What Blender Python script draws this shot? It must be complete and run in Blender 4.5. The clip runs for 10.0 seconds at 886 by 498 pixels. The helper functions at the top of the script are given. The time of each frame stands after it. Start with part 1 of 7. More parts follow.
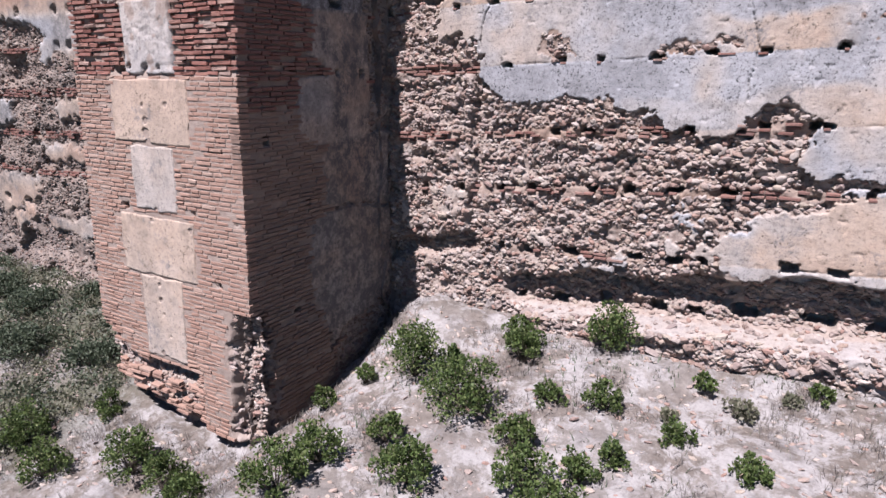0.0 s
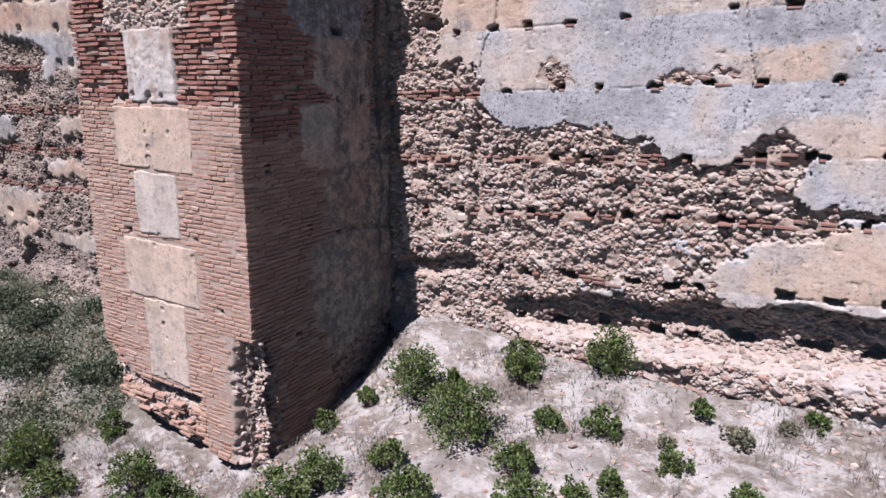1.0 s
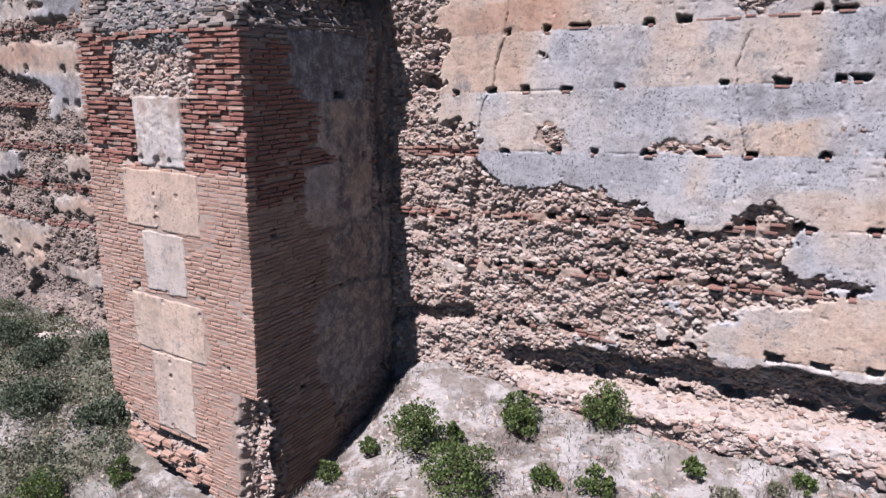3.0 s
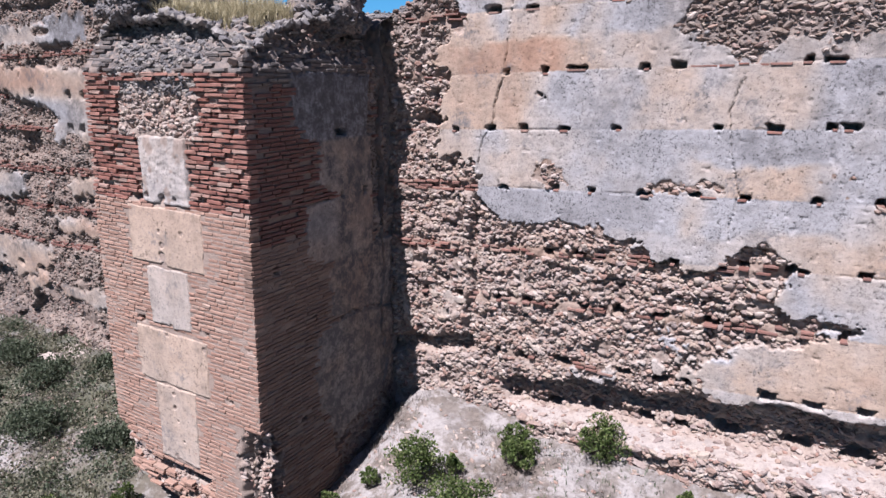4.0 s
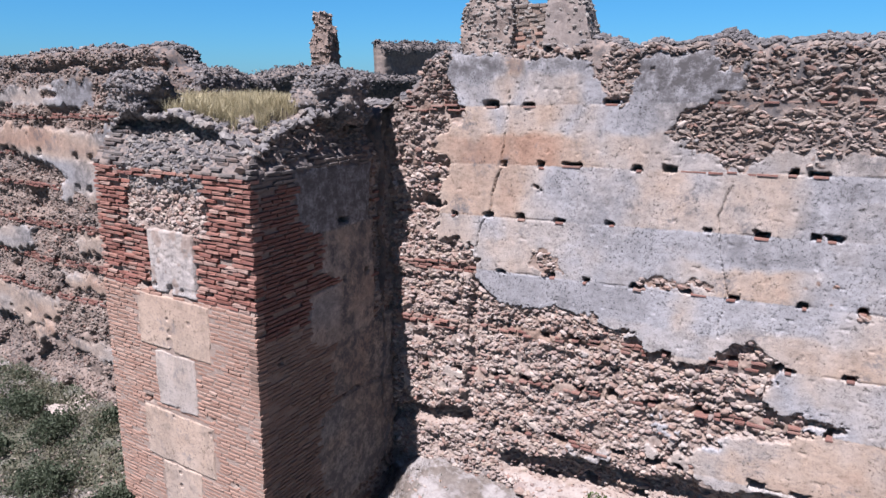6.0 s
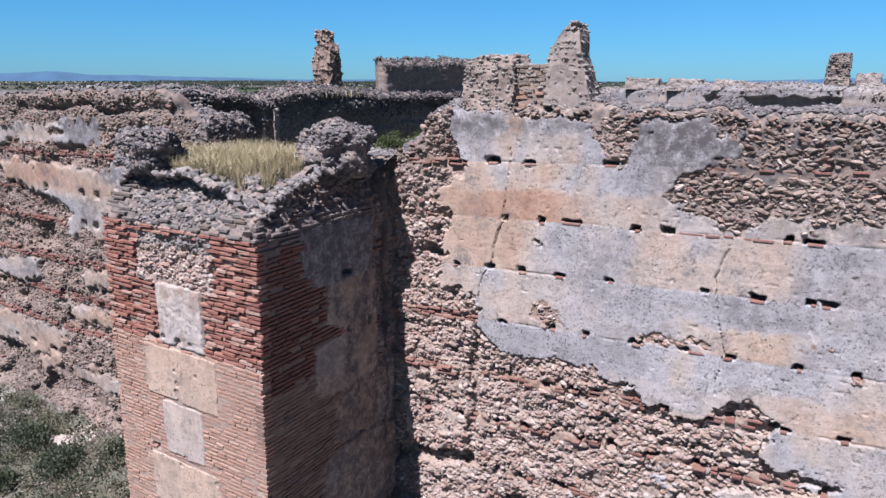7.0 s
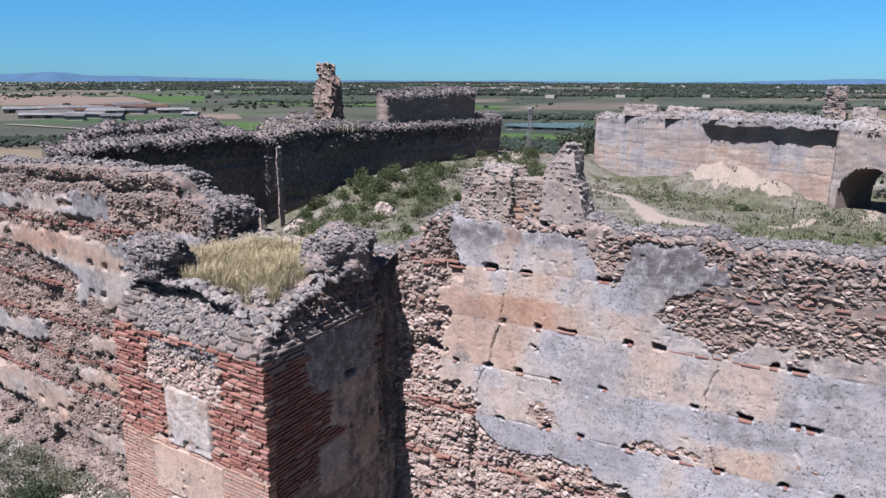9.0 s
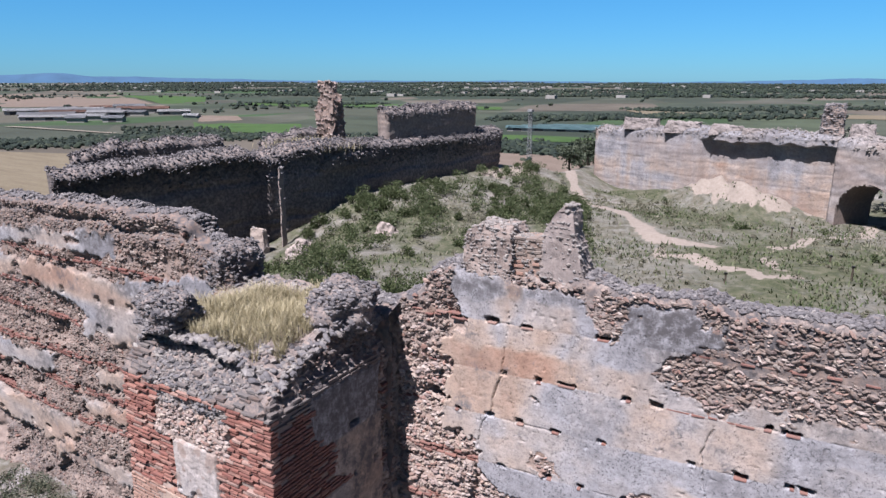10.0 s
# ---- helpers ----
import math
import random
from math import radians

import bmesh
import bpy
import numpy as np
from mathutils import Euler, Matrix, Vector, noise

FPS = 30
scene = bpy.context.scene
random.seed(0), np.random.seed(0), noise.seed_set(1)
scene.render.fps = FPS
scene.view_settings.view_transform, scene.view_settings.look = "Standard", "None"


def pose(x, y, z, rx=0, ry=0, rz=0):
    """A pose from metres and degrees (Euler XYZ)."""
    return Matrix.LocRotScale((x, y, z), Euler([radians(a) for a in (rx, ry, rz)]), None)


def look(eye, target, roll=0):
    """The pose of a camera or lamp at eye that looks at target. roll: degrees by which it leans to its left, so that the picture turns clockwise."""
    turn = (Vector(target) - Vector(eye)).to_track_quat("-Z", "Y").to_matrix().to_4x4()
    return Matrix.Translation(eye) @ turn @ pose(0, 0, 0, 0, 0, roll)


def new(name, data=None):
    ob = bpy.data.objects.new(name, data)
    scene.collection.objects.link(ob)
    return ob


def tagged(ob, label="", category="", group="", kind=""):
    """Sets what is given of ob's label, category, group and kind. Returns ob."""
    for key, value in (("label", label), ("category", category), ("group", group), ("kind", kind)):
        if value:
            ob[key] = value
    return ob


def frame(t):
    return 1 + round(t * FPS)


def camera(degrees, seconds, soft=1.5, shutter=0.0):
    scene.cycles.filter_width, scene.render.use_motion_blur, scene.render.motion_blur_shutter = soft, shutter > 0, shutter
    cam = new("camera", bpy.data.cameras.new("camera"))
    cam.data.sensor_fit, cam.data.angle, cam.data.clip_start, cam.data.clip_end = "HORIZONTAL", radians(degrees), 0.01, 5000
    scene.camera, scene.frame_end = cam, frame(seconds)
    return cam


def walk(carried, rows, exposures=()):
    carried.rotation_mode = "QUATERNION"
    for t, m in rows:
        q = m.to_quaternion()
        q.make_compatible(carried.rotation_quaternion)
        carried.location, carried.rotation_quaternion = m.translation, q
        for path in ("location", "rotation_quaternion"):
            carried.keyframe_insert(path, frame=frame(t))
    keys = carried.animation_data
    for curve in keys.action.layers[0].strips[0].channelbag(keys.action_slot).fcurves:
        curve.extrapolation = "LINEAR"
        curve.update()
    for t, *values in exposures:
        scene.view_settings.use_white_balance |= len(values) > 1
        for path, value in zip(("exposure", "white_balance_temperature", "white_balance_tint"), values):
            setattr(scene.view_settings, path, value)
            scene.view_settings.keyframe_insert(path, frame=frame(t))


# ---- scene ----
# x runs along the curtain wall, y goes into it, z is up; the wall's face stands at y = 9.96
cam = camera(68.4, 10.0)
PATH = [
    (0, (0.044, 0.729, 5.401), (-0.943, 2.387, 4.872), 0.1),
    (0.5, (0.034, 0.734, 5.577), (-0.952, 2.394, 5.051), 0.1),
    (1, (0.04, 0.726, 5.764), (-0.946, 2.384, 5.239), 0.1),
    (1.5, (0.035, 0.732, 5.993), (-0.95, 2.391, 5.465), 0.1),
    (2, (0.033, 0.736, 6.215), (-0.951, 2.395, 5.686), 0.1),
    (2.5, (0.043, 0.712, 6.432), (-0.942, 2.371, 5.904), 0.1),
    (4, (0.086, 0.666, 7.238), (-0.901, 2.324, 6.714), 0.2),
    (4.5, (0.086, 0.661, 7.509), (-0.901, 2.322, 6.993), 0.2),
    (5, (0.079, 0.674, 7.835), (-0.909, 2.336, 7.321), 0.2),
    (5.5, (0.079, 0.687, 8.188), (-0.908, 2.348, 7.673), 0.2),
    (7, (0.034, 0.7, 9.407), (-0.956, 2.36, 8.898), 0.2),
    (7.5, (0.019, 0.706, 9.842), (-0.971, 2.367, 9.333), 0.2),
    (8, (0.015, 0.73, 10.274), (-0.976, 2.39, 9.765), 0.2),
    (8.5, (0.011, 0.754, 10.693), (-0.981, 2.414, 10.186), 0.2),
    (9, (-0.004, 0.782, 11.13), (-0.996, 2.442, 10.622), 0.2),
    (9.5, (-0.016, 0.79, 11.571), (-1.009, 2.451, 11.063), 0.2),
    (10, (-0.028, 0.767, 12.059), (-1.022, 2.427, 11.551), 0.1),
]
walk(cam, [(t, look(eye, target, roll)) for t, eye, target, roll in PATH], [(0, 1.44, 6120, 19), (10, 1.40, 6120, 19)])

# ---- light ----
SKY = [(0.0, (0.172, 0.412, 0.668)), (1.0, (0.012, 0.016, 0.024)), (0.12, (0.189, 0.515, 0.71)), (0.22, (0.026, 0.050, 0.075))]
world = bpy.data.worlds.new("sky")
scene.world = world
world.use_nodes = True
wn = world.node_tree.nodes
sky = wn.new("ShaderNodeTexSky")
sky.sky_type = "NISHITA"
sky.sun_disc = False
sky.sun_elevation = radians(60)
sky.sun_rotation = radians(188)
sky.altitude = 600
sky.air_density = 1.0
sky.dust_density = 0.1
sky.ozone_density = 3.0
# clear summer sky: paler towards the horizon; dimmed above the view to deepen shade
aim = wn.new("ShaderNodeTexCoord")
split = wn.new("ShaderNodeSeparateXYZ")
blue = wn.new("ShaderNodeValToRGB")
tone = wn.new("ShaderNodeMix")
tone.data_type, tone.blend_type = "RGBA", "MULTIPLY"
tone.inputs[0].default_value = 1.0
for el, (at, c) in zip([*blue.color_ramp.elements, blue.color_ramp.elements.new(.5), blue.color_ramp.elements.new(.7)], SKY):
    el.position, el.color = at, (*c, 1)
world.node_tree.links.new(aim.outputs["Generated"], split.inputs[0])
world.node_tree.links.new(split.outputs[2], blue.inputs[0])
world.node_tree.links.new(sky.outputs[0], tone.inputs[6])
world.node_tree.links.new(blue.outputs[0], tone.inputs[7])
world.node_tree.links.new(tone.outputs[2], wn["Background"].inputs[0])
wn["Background"].inputs[1].default_value = 0.0612
SUN = Vector((0.15, 1.0, -1.76))
sun = new("sun", bpy.data.lights.new("sun", "SUN"))
sun.data.energy = 5.0
sun.data.angle = radians(0.53)
sun.data.color = (1.0, 0.955, 0.9)
sun.matrix_world = look((0, 0, 0), SUN) @ Matrix.Translation((0, 0, 0))
scene.view_settings.exposure = 1.0

# ---- tools ----
rng = np.random.default_rng(7)


def vnoise(x, y, seed=0):
    """Smooth value noise in 0..1 on arrays."""
    x, y = np.broadcast_arrays(np.asarray(x, float), np.asarray(y, float))
    ix, iy = np.floor(x).astype(np.int64), np.floor(y).astype(np.int64)
    fx, fy = x - ix, y - iy
    fx, fy = fx * fx * (3 - 2 * fx), fy * fy * (3 - 2 * fy)

    def h(a, b):
        k = (a * 374761393 + b * 668265263 + seed * 974634777) & 0xFFFFFFFF
        k = ((k ^ (k >> 13)) * 1274126177) & 0xFFFFFFFF
        k = ((k ^ (k >> 16)) * 2246822519) & 0xFFFFFFFF
        return ((k ^ (k >> 15)) & 0xFFFFFF) / 0xFFFFFF
    a, b, c, d = h(ix, iy), h(ix + 1, iy), h(ix, iy + 1), h(ix + 1, iy + 1)
    return (a * (1 - fx) + b * fx) * (1 - fy) + (c * (1 - fx) + d * fx) * fy


def fbm(x, y, seed=0, octaves=4):
    """Layered noise about zero, roughly -1..1."""
    total, size, norm = 0.0, 1.0, 0.0
    for o in range(octaves):
        total = total + size * (vnoise(np.asarray(x) * 2 ** o + 17.3 * o, np.asarray(y) * 2 ** o - 9.1 * o, seed + o) * 2 - 1)
        norm += size
        size *= 0.55
    return total / norm * 1.6


def step(a, b, x):
    t = np.clip((np.asarray(x, float) - a) / (b - a), 0, 1)
    return t * t * (3 - 2 * t)


def inside(x, y, poly):
    """Whether points lie in a polygon."""
    hit = np.zeros(np.shape(x), bool)
    for (x0, y0), (x1, y1) in zip(poly, poly[1:] + poly[:1]):
        if y0 != y1:
            hit ^= ((y0 > y) != (y1 > y)) & (x < (x1 - x0) * (y - y0) / (y1 - y0) + x0)
    return hit


def make_mesh(name, verts, faces, mats, index=None, smooth=True, attrs=None):
    """A mesh from arrays of points and of faces that all have as many corners."""
    verts, faces = np.asarray(verts, np.float32), np.asarray(faces, np.int32)
    me = bpy.data.meshes.new(name)
    k = faces.shape[1]
    me.vertices.add(len(verts))
    me.vertices.foreach_set("co", verts.ravel())
    me.loops.add(faces.size)
    me.loops.foreach_set("vertex_index", faces.ravel())
    me.polygons.add(len(faces))
    me.polygons.foreach_set("loop_start", np.arange(0, faces.size, k, dtype=np.int32))
    me.polygons.foreach_set("loop_total", np.full(len(faces), k, np.int32))
    me.polygons.foreach_set("use_smooth", np.full(len(faces), smooth, bool))
    for m in mats if isinstance(mats, (list, tuple)) else [mats]:
        me.materials.append(m)
    if index is not None:
        me.polygons.foreach_set("material_index", np.asarray(index, np.int32))
    for key, value in (attrs or {}).items():
        me.attributes.new(key, "FLOAT", "POINT").data.foreach_set("value", np.asarray(value, np.float32).ravel())
    me.update(calc_edges=True)
    me.validate()
    return me


def grid_faces(rows, cols, start=0):
    i = np.arange(rows * cols).reshape(rows, cols) + start
    return np.stack([i[:-1, :-1], i[:-1, 1:], i[1:, 1:], i[1:, :-1]], -1).reshape(-1, 4)


def under(ob, parent, label=""):
    ob.parent = parent
    if label:
        ob["label"] = label
    return ob


def part(name, bm, material, parent, label="", smooth=False):
    """Links a bmesh as one mesh object under a thing or a part."""
    me = bpy.data.meshes.new(name)
    bm.to_mesh(me)
    bm.free()
    me.materials.append(material)
    me.polygons.foreach_set("use_smooth", [smooth] * len(me.polygons))
    return under(new(name, me), parent, label)


def base(name, x, y, z, turn=0.0):
    ob = new(name)
    ob.empty_display_size = 0.2
    ob.matrix_world = pose(x, y, z, 0, 0, turn)
    return ob


# worn stones: a few shapes to share
def stone_shape(seed, fine=2):
    bm = bmesh.new()
    bmesh.ops.create_icosphere(bm, subdivisions=fine, radius=1.0)
    r = random.Random(seed)
    off = Vector((r.uniform(-9, 9), r.uniform(-9, 9), r.uniform(-9, 9)))
    for v in bm.verts:
        v.co *= 1 + 0.5 * noise.noise(v.co * 1.1 + off) + 0.3 * noise.noise(v.co * 2.6 + off)
    bm.verts.ensure_lookup_table()
    co = np.array([v.co[:] for v in bm.verts])
    fa = np.array([[v.index for v in f.verts] for f in bm.faces])
    bm.free()
    return co, fa


STONES = [stone_shape(s) for s in range(8)]
ROUGH = [stone_shape(s, 1) for s in range(8)]


def turns(n, tilt=0.35):
    """Random small turns as n matrices."""
    a, b, c = rng.normal(0, tilt, n), rng.normal(0, tilt, n), rng.normal(0, tilt, n)
    ca, sa, cb, sb, cc, sc = np.cos(a), np.sin(a), np.cos(b), np.sin(b), np.cos(c), np.sin(c)
    m = np.zeros((n, 3, 3))
    m[:, 0, 0], m[:, 0, 1], m[:, 0, 2] = cb * cc, -cb * sc, sb
    m[:, 1, 0], m[:, 1, 1], m[:, 1, 2] = ca * sc + sa * sb * cc, ca * cc - sa * sb * sc, -sa * cb
    m[:, 2, 0], m[:, 2, 1], m[:, 2, 2] = sa * sc - ca * sb * cc, sa * cc + ca * sb * sc, ca * cb
    return m


def stones_mesh(name, pos, size, material, tilt=0.4, shapes=None):
    """Many stones joined into one mesh. pos: n x 3, size: n x 3 half axes."""
    n = len(pos)
    shapes = shapes or ROUGH
    kind, rot = rng.integers(0, len(shapes), n), turns(n, tilt)
    vs, fs, at = [], [], 0
    for k, (co, fa) in enumerate(shapes):
        pick = np.nonzero(kind == k)[0]
        if len(pick) == 0:
            continue
        v = np.einsum("nij,nvj->nvi", rot[pick], co[None] * size[pick][:, None]) + pos[pick][:, None]
        f = fa[None] + (np.arange(len(pick)) * len(co))[:, None, None] + at
        vs.append(v.reshape(-1, 3)), fs.append(f.reshape(-1, 3))
        at += len(pick) * len(co)
    return make_mesh(name, np.concatenate(vs), np.concatenate(fs), material, smooth=False)


# front face set in by a worn arris, open at the back
BRICK_V = np.array([(x * 0.5, 0, z * 0.5) for z in (-1, 1) for x in (-1, 1)] + [(x * 0.5, 0.12, z * 0.5) for z in (-1, 1) for x in (-1, 1)] + [(x * 0.5, 1, z * 0.5) for z in (-1, 1) for x in (-1, 1)])
BRICK_V[:4] *= (0.965, 1, 0.82)
BRICK_F = np.array([(0, 1, 3, 2), (4, 5, 1, 0), (2, 3, 7, 6), (4, 0, 2, 6), (1, 5, 7, 3), (8, 9, 5, 4), (6, 7, 11, 10), (8, 4, 6, 10), (5, 9, 11, 7)])


def bricks_mesh(name, pos, size, along, into, material):
    """Bricks joined into one mesh: face centres, sizes (length, depth, height), the direction along the face and into it."""
    n = len(pos)
    co = BRICK_V[None] * size[:, None]
    co = co + rng.normal(0, 0.0035, (n, 12, 3))
    tip = rng.normal(0, 0.012, n)
    co[..., 2] += co[..., 0] * tip[:, None]
    v = pos[:, None] + co[..., :1] * np.asarray(along) + co[..., 1:2] * np.asarray(into) + co[..., 2:] * np.array((0, 0, 1.0))
    f = BRICK_F[None] + (np.arange(n) * 12)[:, None, None]
    return make_mesh(name, v.reshape(-1, 3), f.reshape(-1, 4), material, smooth=False)


def holes(u, z, spots, seed, freq, deep):
    """Depth of ragged square pits: spots hold centre, half width and half height."""
    u, z = np.broadcast_arrays(np.asarray(u, float), np.asarray(z, float))
    d = np.zeros(u.shape)
    for i, (h, zc, w, t) in enumerate(spots):
        sel = (np.abs(u - h) < w * 2) & (np.abs(z - zc) < t * 2)
        if sel.any():
            a, b = u[sel], z[sel]
            q = np.maximum(np.abs(a - h) / w, np.abs(b - zc) / t) + 0.45 * fbm(a * freq, b * freq, seed + i, 3)
            d[sel] = np.maximum(d[sel], deep * (1 - step(0.8, 1.15, q)))
    return d


def courses(u0, u1, zs, length, height, gap, seed):
    """Candidate bricks of many courses: centre, level, length, height and a random number."""
    r, out = random.Random(seed), []
    for z in zs:
        u = u0 + r.uniform(-0.6, 0) * length
        while u < u1:
            ln = length * r.uniform(0.55, 1.1)
            a, b = max(u, u0), min(u + ln, u1)
            if b - a > 0.05:
                out.append(((a + b) / 2, z + r.gauss(0, 0.004), b - a, height * r.uniform(0.85, 1.1), r.random()))
            u += ln + gap * r.uniform(0.6, 1.6)
    return np.array(out).T

# ---- materials ----
DEPTH = 0.38  # base colours below are swatches; the surfaces reflect this share of them

class Net:
    """A node material in the making."""

    def __init__(self, name, rough=0.9):
        self.m = bpy.data.materials.new(name)
        self.m.use_nodes = True
        self.t = self.m.node_tree
        self.b = self.t.nodes["Principled BSDF"]
        self.b.inputs["Roughness"].default_value = rough
        self.b.inputs["Specular IOR Level"].default_value = 0.25
        self.at = None

    def put(self, socket, value):
        if isinstance(value, bpy.types.NodeSocket):
            self.t.links.new(value, socket)
        elif isinstance(value, tuple) and len(value) == 3 and socket.type == "RGBA":
            socket.default_value = (*value, 1)
        else:
            socket.default_value = value

    def place(self, stretch=(1, 1, 1)):
        if self.at is None:
            self.at = self.t.nodes.new("ShaderNodeNewGeometry").outputs["Position"]
        if stretch == (1, 1, 1):
            return self.at
        n = self.t.nodes.new("ShaderNodeVectorMath")
        n.operation = "MULTIPLY"
        self.put(n.inputs[0], self.at)
        n.inputs[1].default_value = stretch
        return n.outputs[0]

    def noise(self, scale, detail=4, rough=0.6, stretch=(1, 1, 1), distort=0.0):
        n = self.t.nodes.new("ShaderNodeTexNoise")
        self.put(n.inputs["Vector"], self.place(stretch))
        n.inputs["Scale"].default_value, n.inputs["Detail"].default_value = scale, detail
        n.inputs["Roughness"].default_value, n.inputs["Distortion"].default_value = rough, distort
        return n.outputs["Fac"]

    def cells(self, scale, stretch=(1, 1, 1), out="Color", feature="F1"):
        n = self.t.nodes.new("ShaderNodeTexVoronoi")
        n.feature = feature
        self.put(n.inputs["Vector"], self.place(stretch))
        n.inputs["Scale"].default_value = scale
        return n.outputs[out]

    def ramp(self, fac, *stops):
        n = self.t.nodes.new("ShaderNodeValToRGB")
        self.put(n.inputs[0], fac)
        e = n.color_ramp.elements
        while len(e) < len(stops):
            e.new(0.5)
        for el, (p, c) in zip(e, stops):
            el.position = p
            el.color = (*(DEPTH * k for k in c), 1) if isinstance(c, tuple) else (c, c, c, 1)
        return n.outputs[0]

    def mix(self, fac, a, b, how="MIX"):
        n = self.t.nodes.new("ShaderNodeMix")
        n.data_type, n.blend_type = "RGBA", how
        self.put(n.inputs[0], fac), self.put(n.inputs[6], a), self.put(n.inputs[7], b)
        return n.outputs[2]

    def math(self, how, a, b=0.5):
        n = self.t.nodes.new("ShaderNodeMath")
        n.operation = how
        n.use_clamp = how != "MULTIPLY_ADD"
        self.put(n.inputs[0], a), self.put(n.inputs[1], b)
        return n.outputs[0]

    def attr(self, name):
        n = self.t.nodes.new("ShaderNodeAttribute")
        n.attribute_name = name
        return n.outputs["Fac"]

    def each(self):
        """A number that differs from piece to piece: loose parts or objects."""
        a = self.t.nodes.new("ShaderNodeNewGeometry").outputs["Random Per Island"]
        b = self.t.nodes.new("ShaderNodeObjectInfo").outputs["Random"]
        n = self.t.nodes.new("ShaderNodeMath")
        n.operation = "ADD"
        self.put(n.inputs[0], a), self.put(n.inputs[1], b)
        f = self.t.nodes.new("ShaderNodeMath")
        f.operation = "FRACT"
        self.put(f.inputs[0], n.outputs[0])
        return f.outputs[0]

    def done(self, color, bump=None, strength=0.4, distance=0.02):
        self.put(self.b.inputs["Base Color"], color)
        if bump is not None:
            n = self.t.nodes.new("ShaderNodeBump")
            n.inputs["Strength"].default_value, n.inputs["Distance"].default_value = strength, distance
            self.put(n.inputs["Height"], bump)
            self.put(self.b.inputs["Normal"], n.outputs[0])
        return self.m


def mat_wall(name="weathered_wall"):
    n = Net(name, 0.92)
    tint = n.math("ADD", n.attr("tint"), n.math("MULTIPLY", n.math("SUBTRACT", n.noise(2.2, 6, 0.66), 0.5), 0.34))
    plaster = n.ramp(tint, (0.0, (0.50, 0.495, 0.54)), (0.25, (0.68, 0.67, 0.71)), (0.45, (0.77, 0.69, 0.65)), (0.68, (0.81, 0.63, 0.515)), (1.0, (0.68, 0.43, 0.32)))
    fleck = n.ramp(n.noise(17, 10, 0.9), (0.38, 0.5), (0.46, 1.0), (0.62, 1.14))
    plaster = n.mix(0.9, plaster, fleck, "MULTIPLY")
    speck = n.ramp(n.noise(20, 6, 0.75), (0.40, 0.25), (0.45, 1.0))
    plaster = n.mix(n.ramp(n.noise(2.3, 5, 0.7), (0.48, 0.15), (0.62, 1.0)), plaster, n.mix(1.0, plaster, speck, "MULTIPLY"))
    # dark lichen specks, thickest on the grey render
    dots = n.ramp(n.noise(30, 4, 0.62), (0.38, 0.18), (0.43, 1.0))
    greyness = n.math("MULTIPLY", n.ramp(tint, (0.2, 1.0), (0.55, 0.25)), n.ramp(n.noise(1.7, 6, 0.75), (0.40, 0.1), (0.56, 1.0)))
    plaster = n.mix(greyness, plaster, n.mix(1.0, plaster, dots, "MULTIPLY"))
    peck = n.ramp(n.cells(8.5, out="Distance"), (0.07, 0.22), (0.13, 1.0))
    plaster = n.mix(n.ramp(n.noise(1.9, 4, 0.6), (0.44, 0.0), (0.50, 0.9)), plaster, n.mix(1.0, plaster, peck, "MULTIPLY"))
    blot = n.ramp(n.noise(3.6, 8, 0.75, (1, 1, 1.7)), (0.36, 0.74), (0.5, 1.0), (0.68, 1.08))
    plaster = n.mix(0.8, plaster, blot, "MULTIPLY")
    scab = n.ramp(n.noise(1.5, 8, 0.78), (0.54, 0.0), (0.62, 0.85))
    plaster = n.mix(n.math("MULTIPLY", scab, n.ramp(n.noise(16, 5, 0.75), (0.42, 0.0), (0.55, 1.0))), plaster, (0.12, 0.115, 0.122))
    streak = n.ramp(n.noise(3.0, 4, 0.6, (1, 1, 0.16)), (0.35, 0.72), (0.6, 1.05))
    plaster = n.mix(0.45, plaster, streak, "MULTIPLY")
    pits = n.ramp(n.cells(19, out="Distance"), (0.05, 0.35), (0.14, 1.0))
    pitmask = n.ramp(n.noise(2.6, 3), (0.5, 0.0), (0.62, 1.0))
    plaster = n.mix(pitmask, plaster, n.mix(1.0, plaster, pits, "MULTIPLY"))
    mortar = n.ramp(n.noise(11, 7, 0.75), (0.25, (0.30, 0.225, 0.20)), (0.5, (0.58, 0.465, 0.41)), (0.75, (0.76, 0.65, 0.59)))
    color = n.mix(n.attr("rub"), plaster, mortar)
    brick = n.ramp(n.noise(14, 4, 0.7), (0.3, (0.36, 0.235, 0.185)), (0.7, (0.55, 0.40, 0.32)))
    color = n.mix(n.attr("red"), color, brick)
    # dark overlay: lichen, and on some faces shade painted into the colour
    lichen_shade = n.math("MULTIPLY", n.attr("grime"), n.ramp(n.noise(7, 7, 0.75), (0.36, 0.0), (0.56, 1.0)))
    color = n.mix(lichen_shade, color, (0.068, 0.064, 0.067))
    bump = n.mix(0.4, n.noise(70, 6, 0.75), n.noise(18, 5, 0.7))
    return n.done(color, bump, 0.6, 0.025)


def mat_stone(name, stops, dark=0.0, strength=0.5):
    n = Net(name, 0.9)
    c = n.ramp(n.each(), *stops)
    c = n.mix(0.8, c, n.ramp(n.noise(30, 5, 0.7), (0.25, 0.55), (0.55, 1.0), (0.8, 1.15)), "MULTIPLY")
    if dark:
        c = n.mix(n.ramp(n.noise(6, 6, 0.75), (0.4, 0.0), (0.62, dark)), c, (0.085, 0.08, 0.083))
    return n.done(c, n.noise(55, 5, 0.7), strength, 0.02)


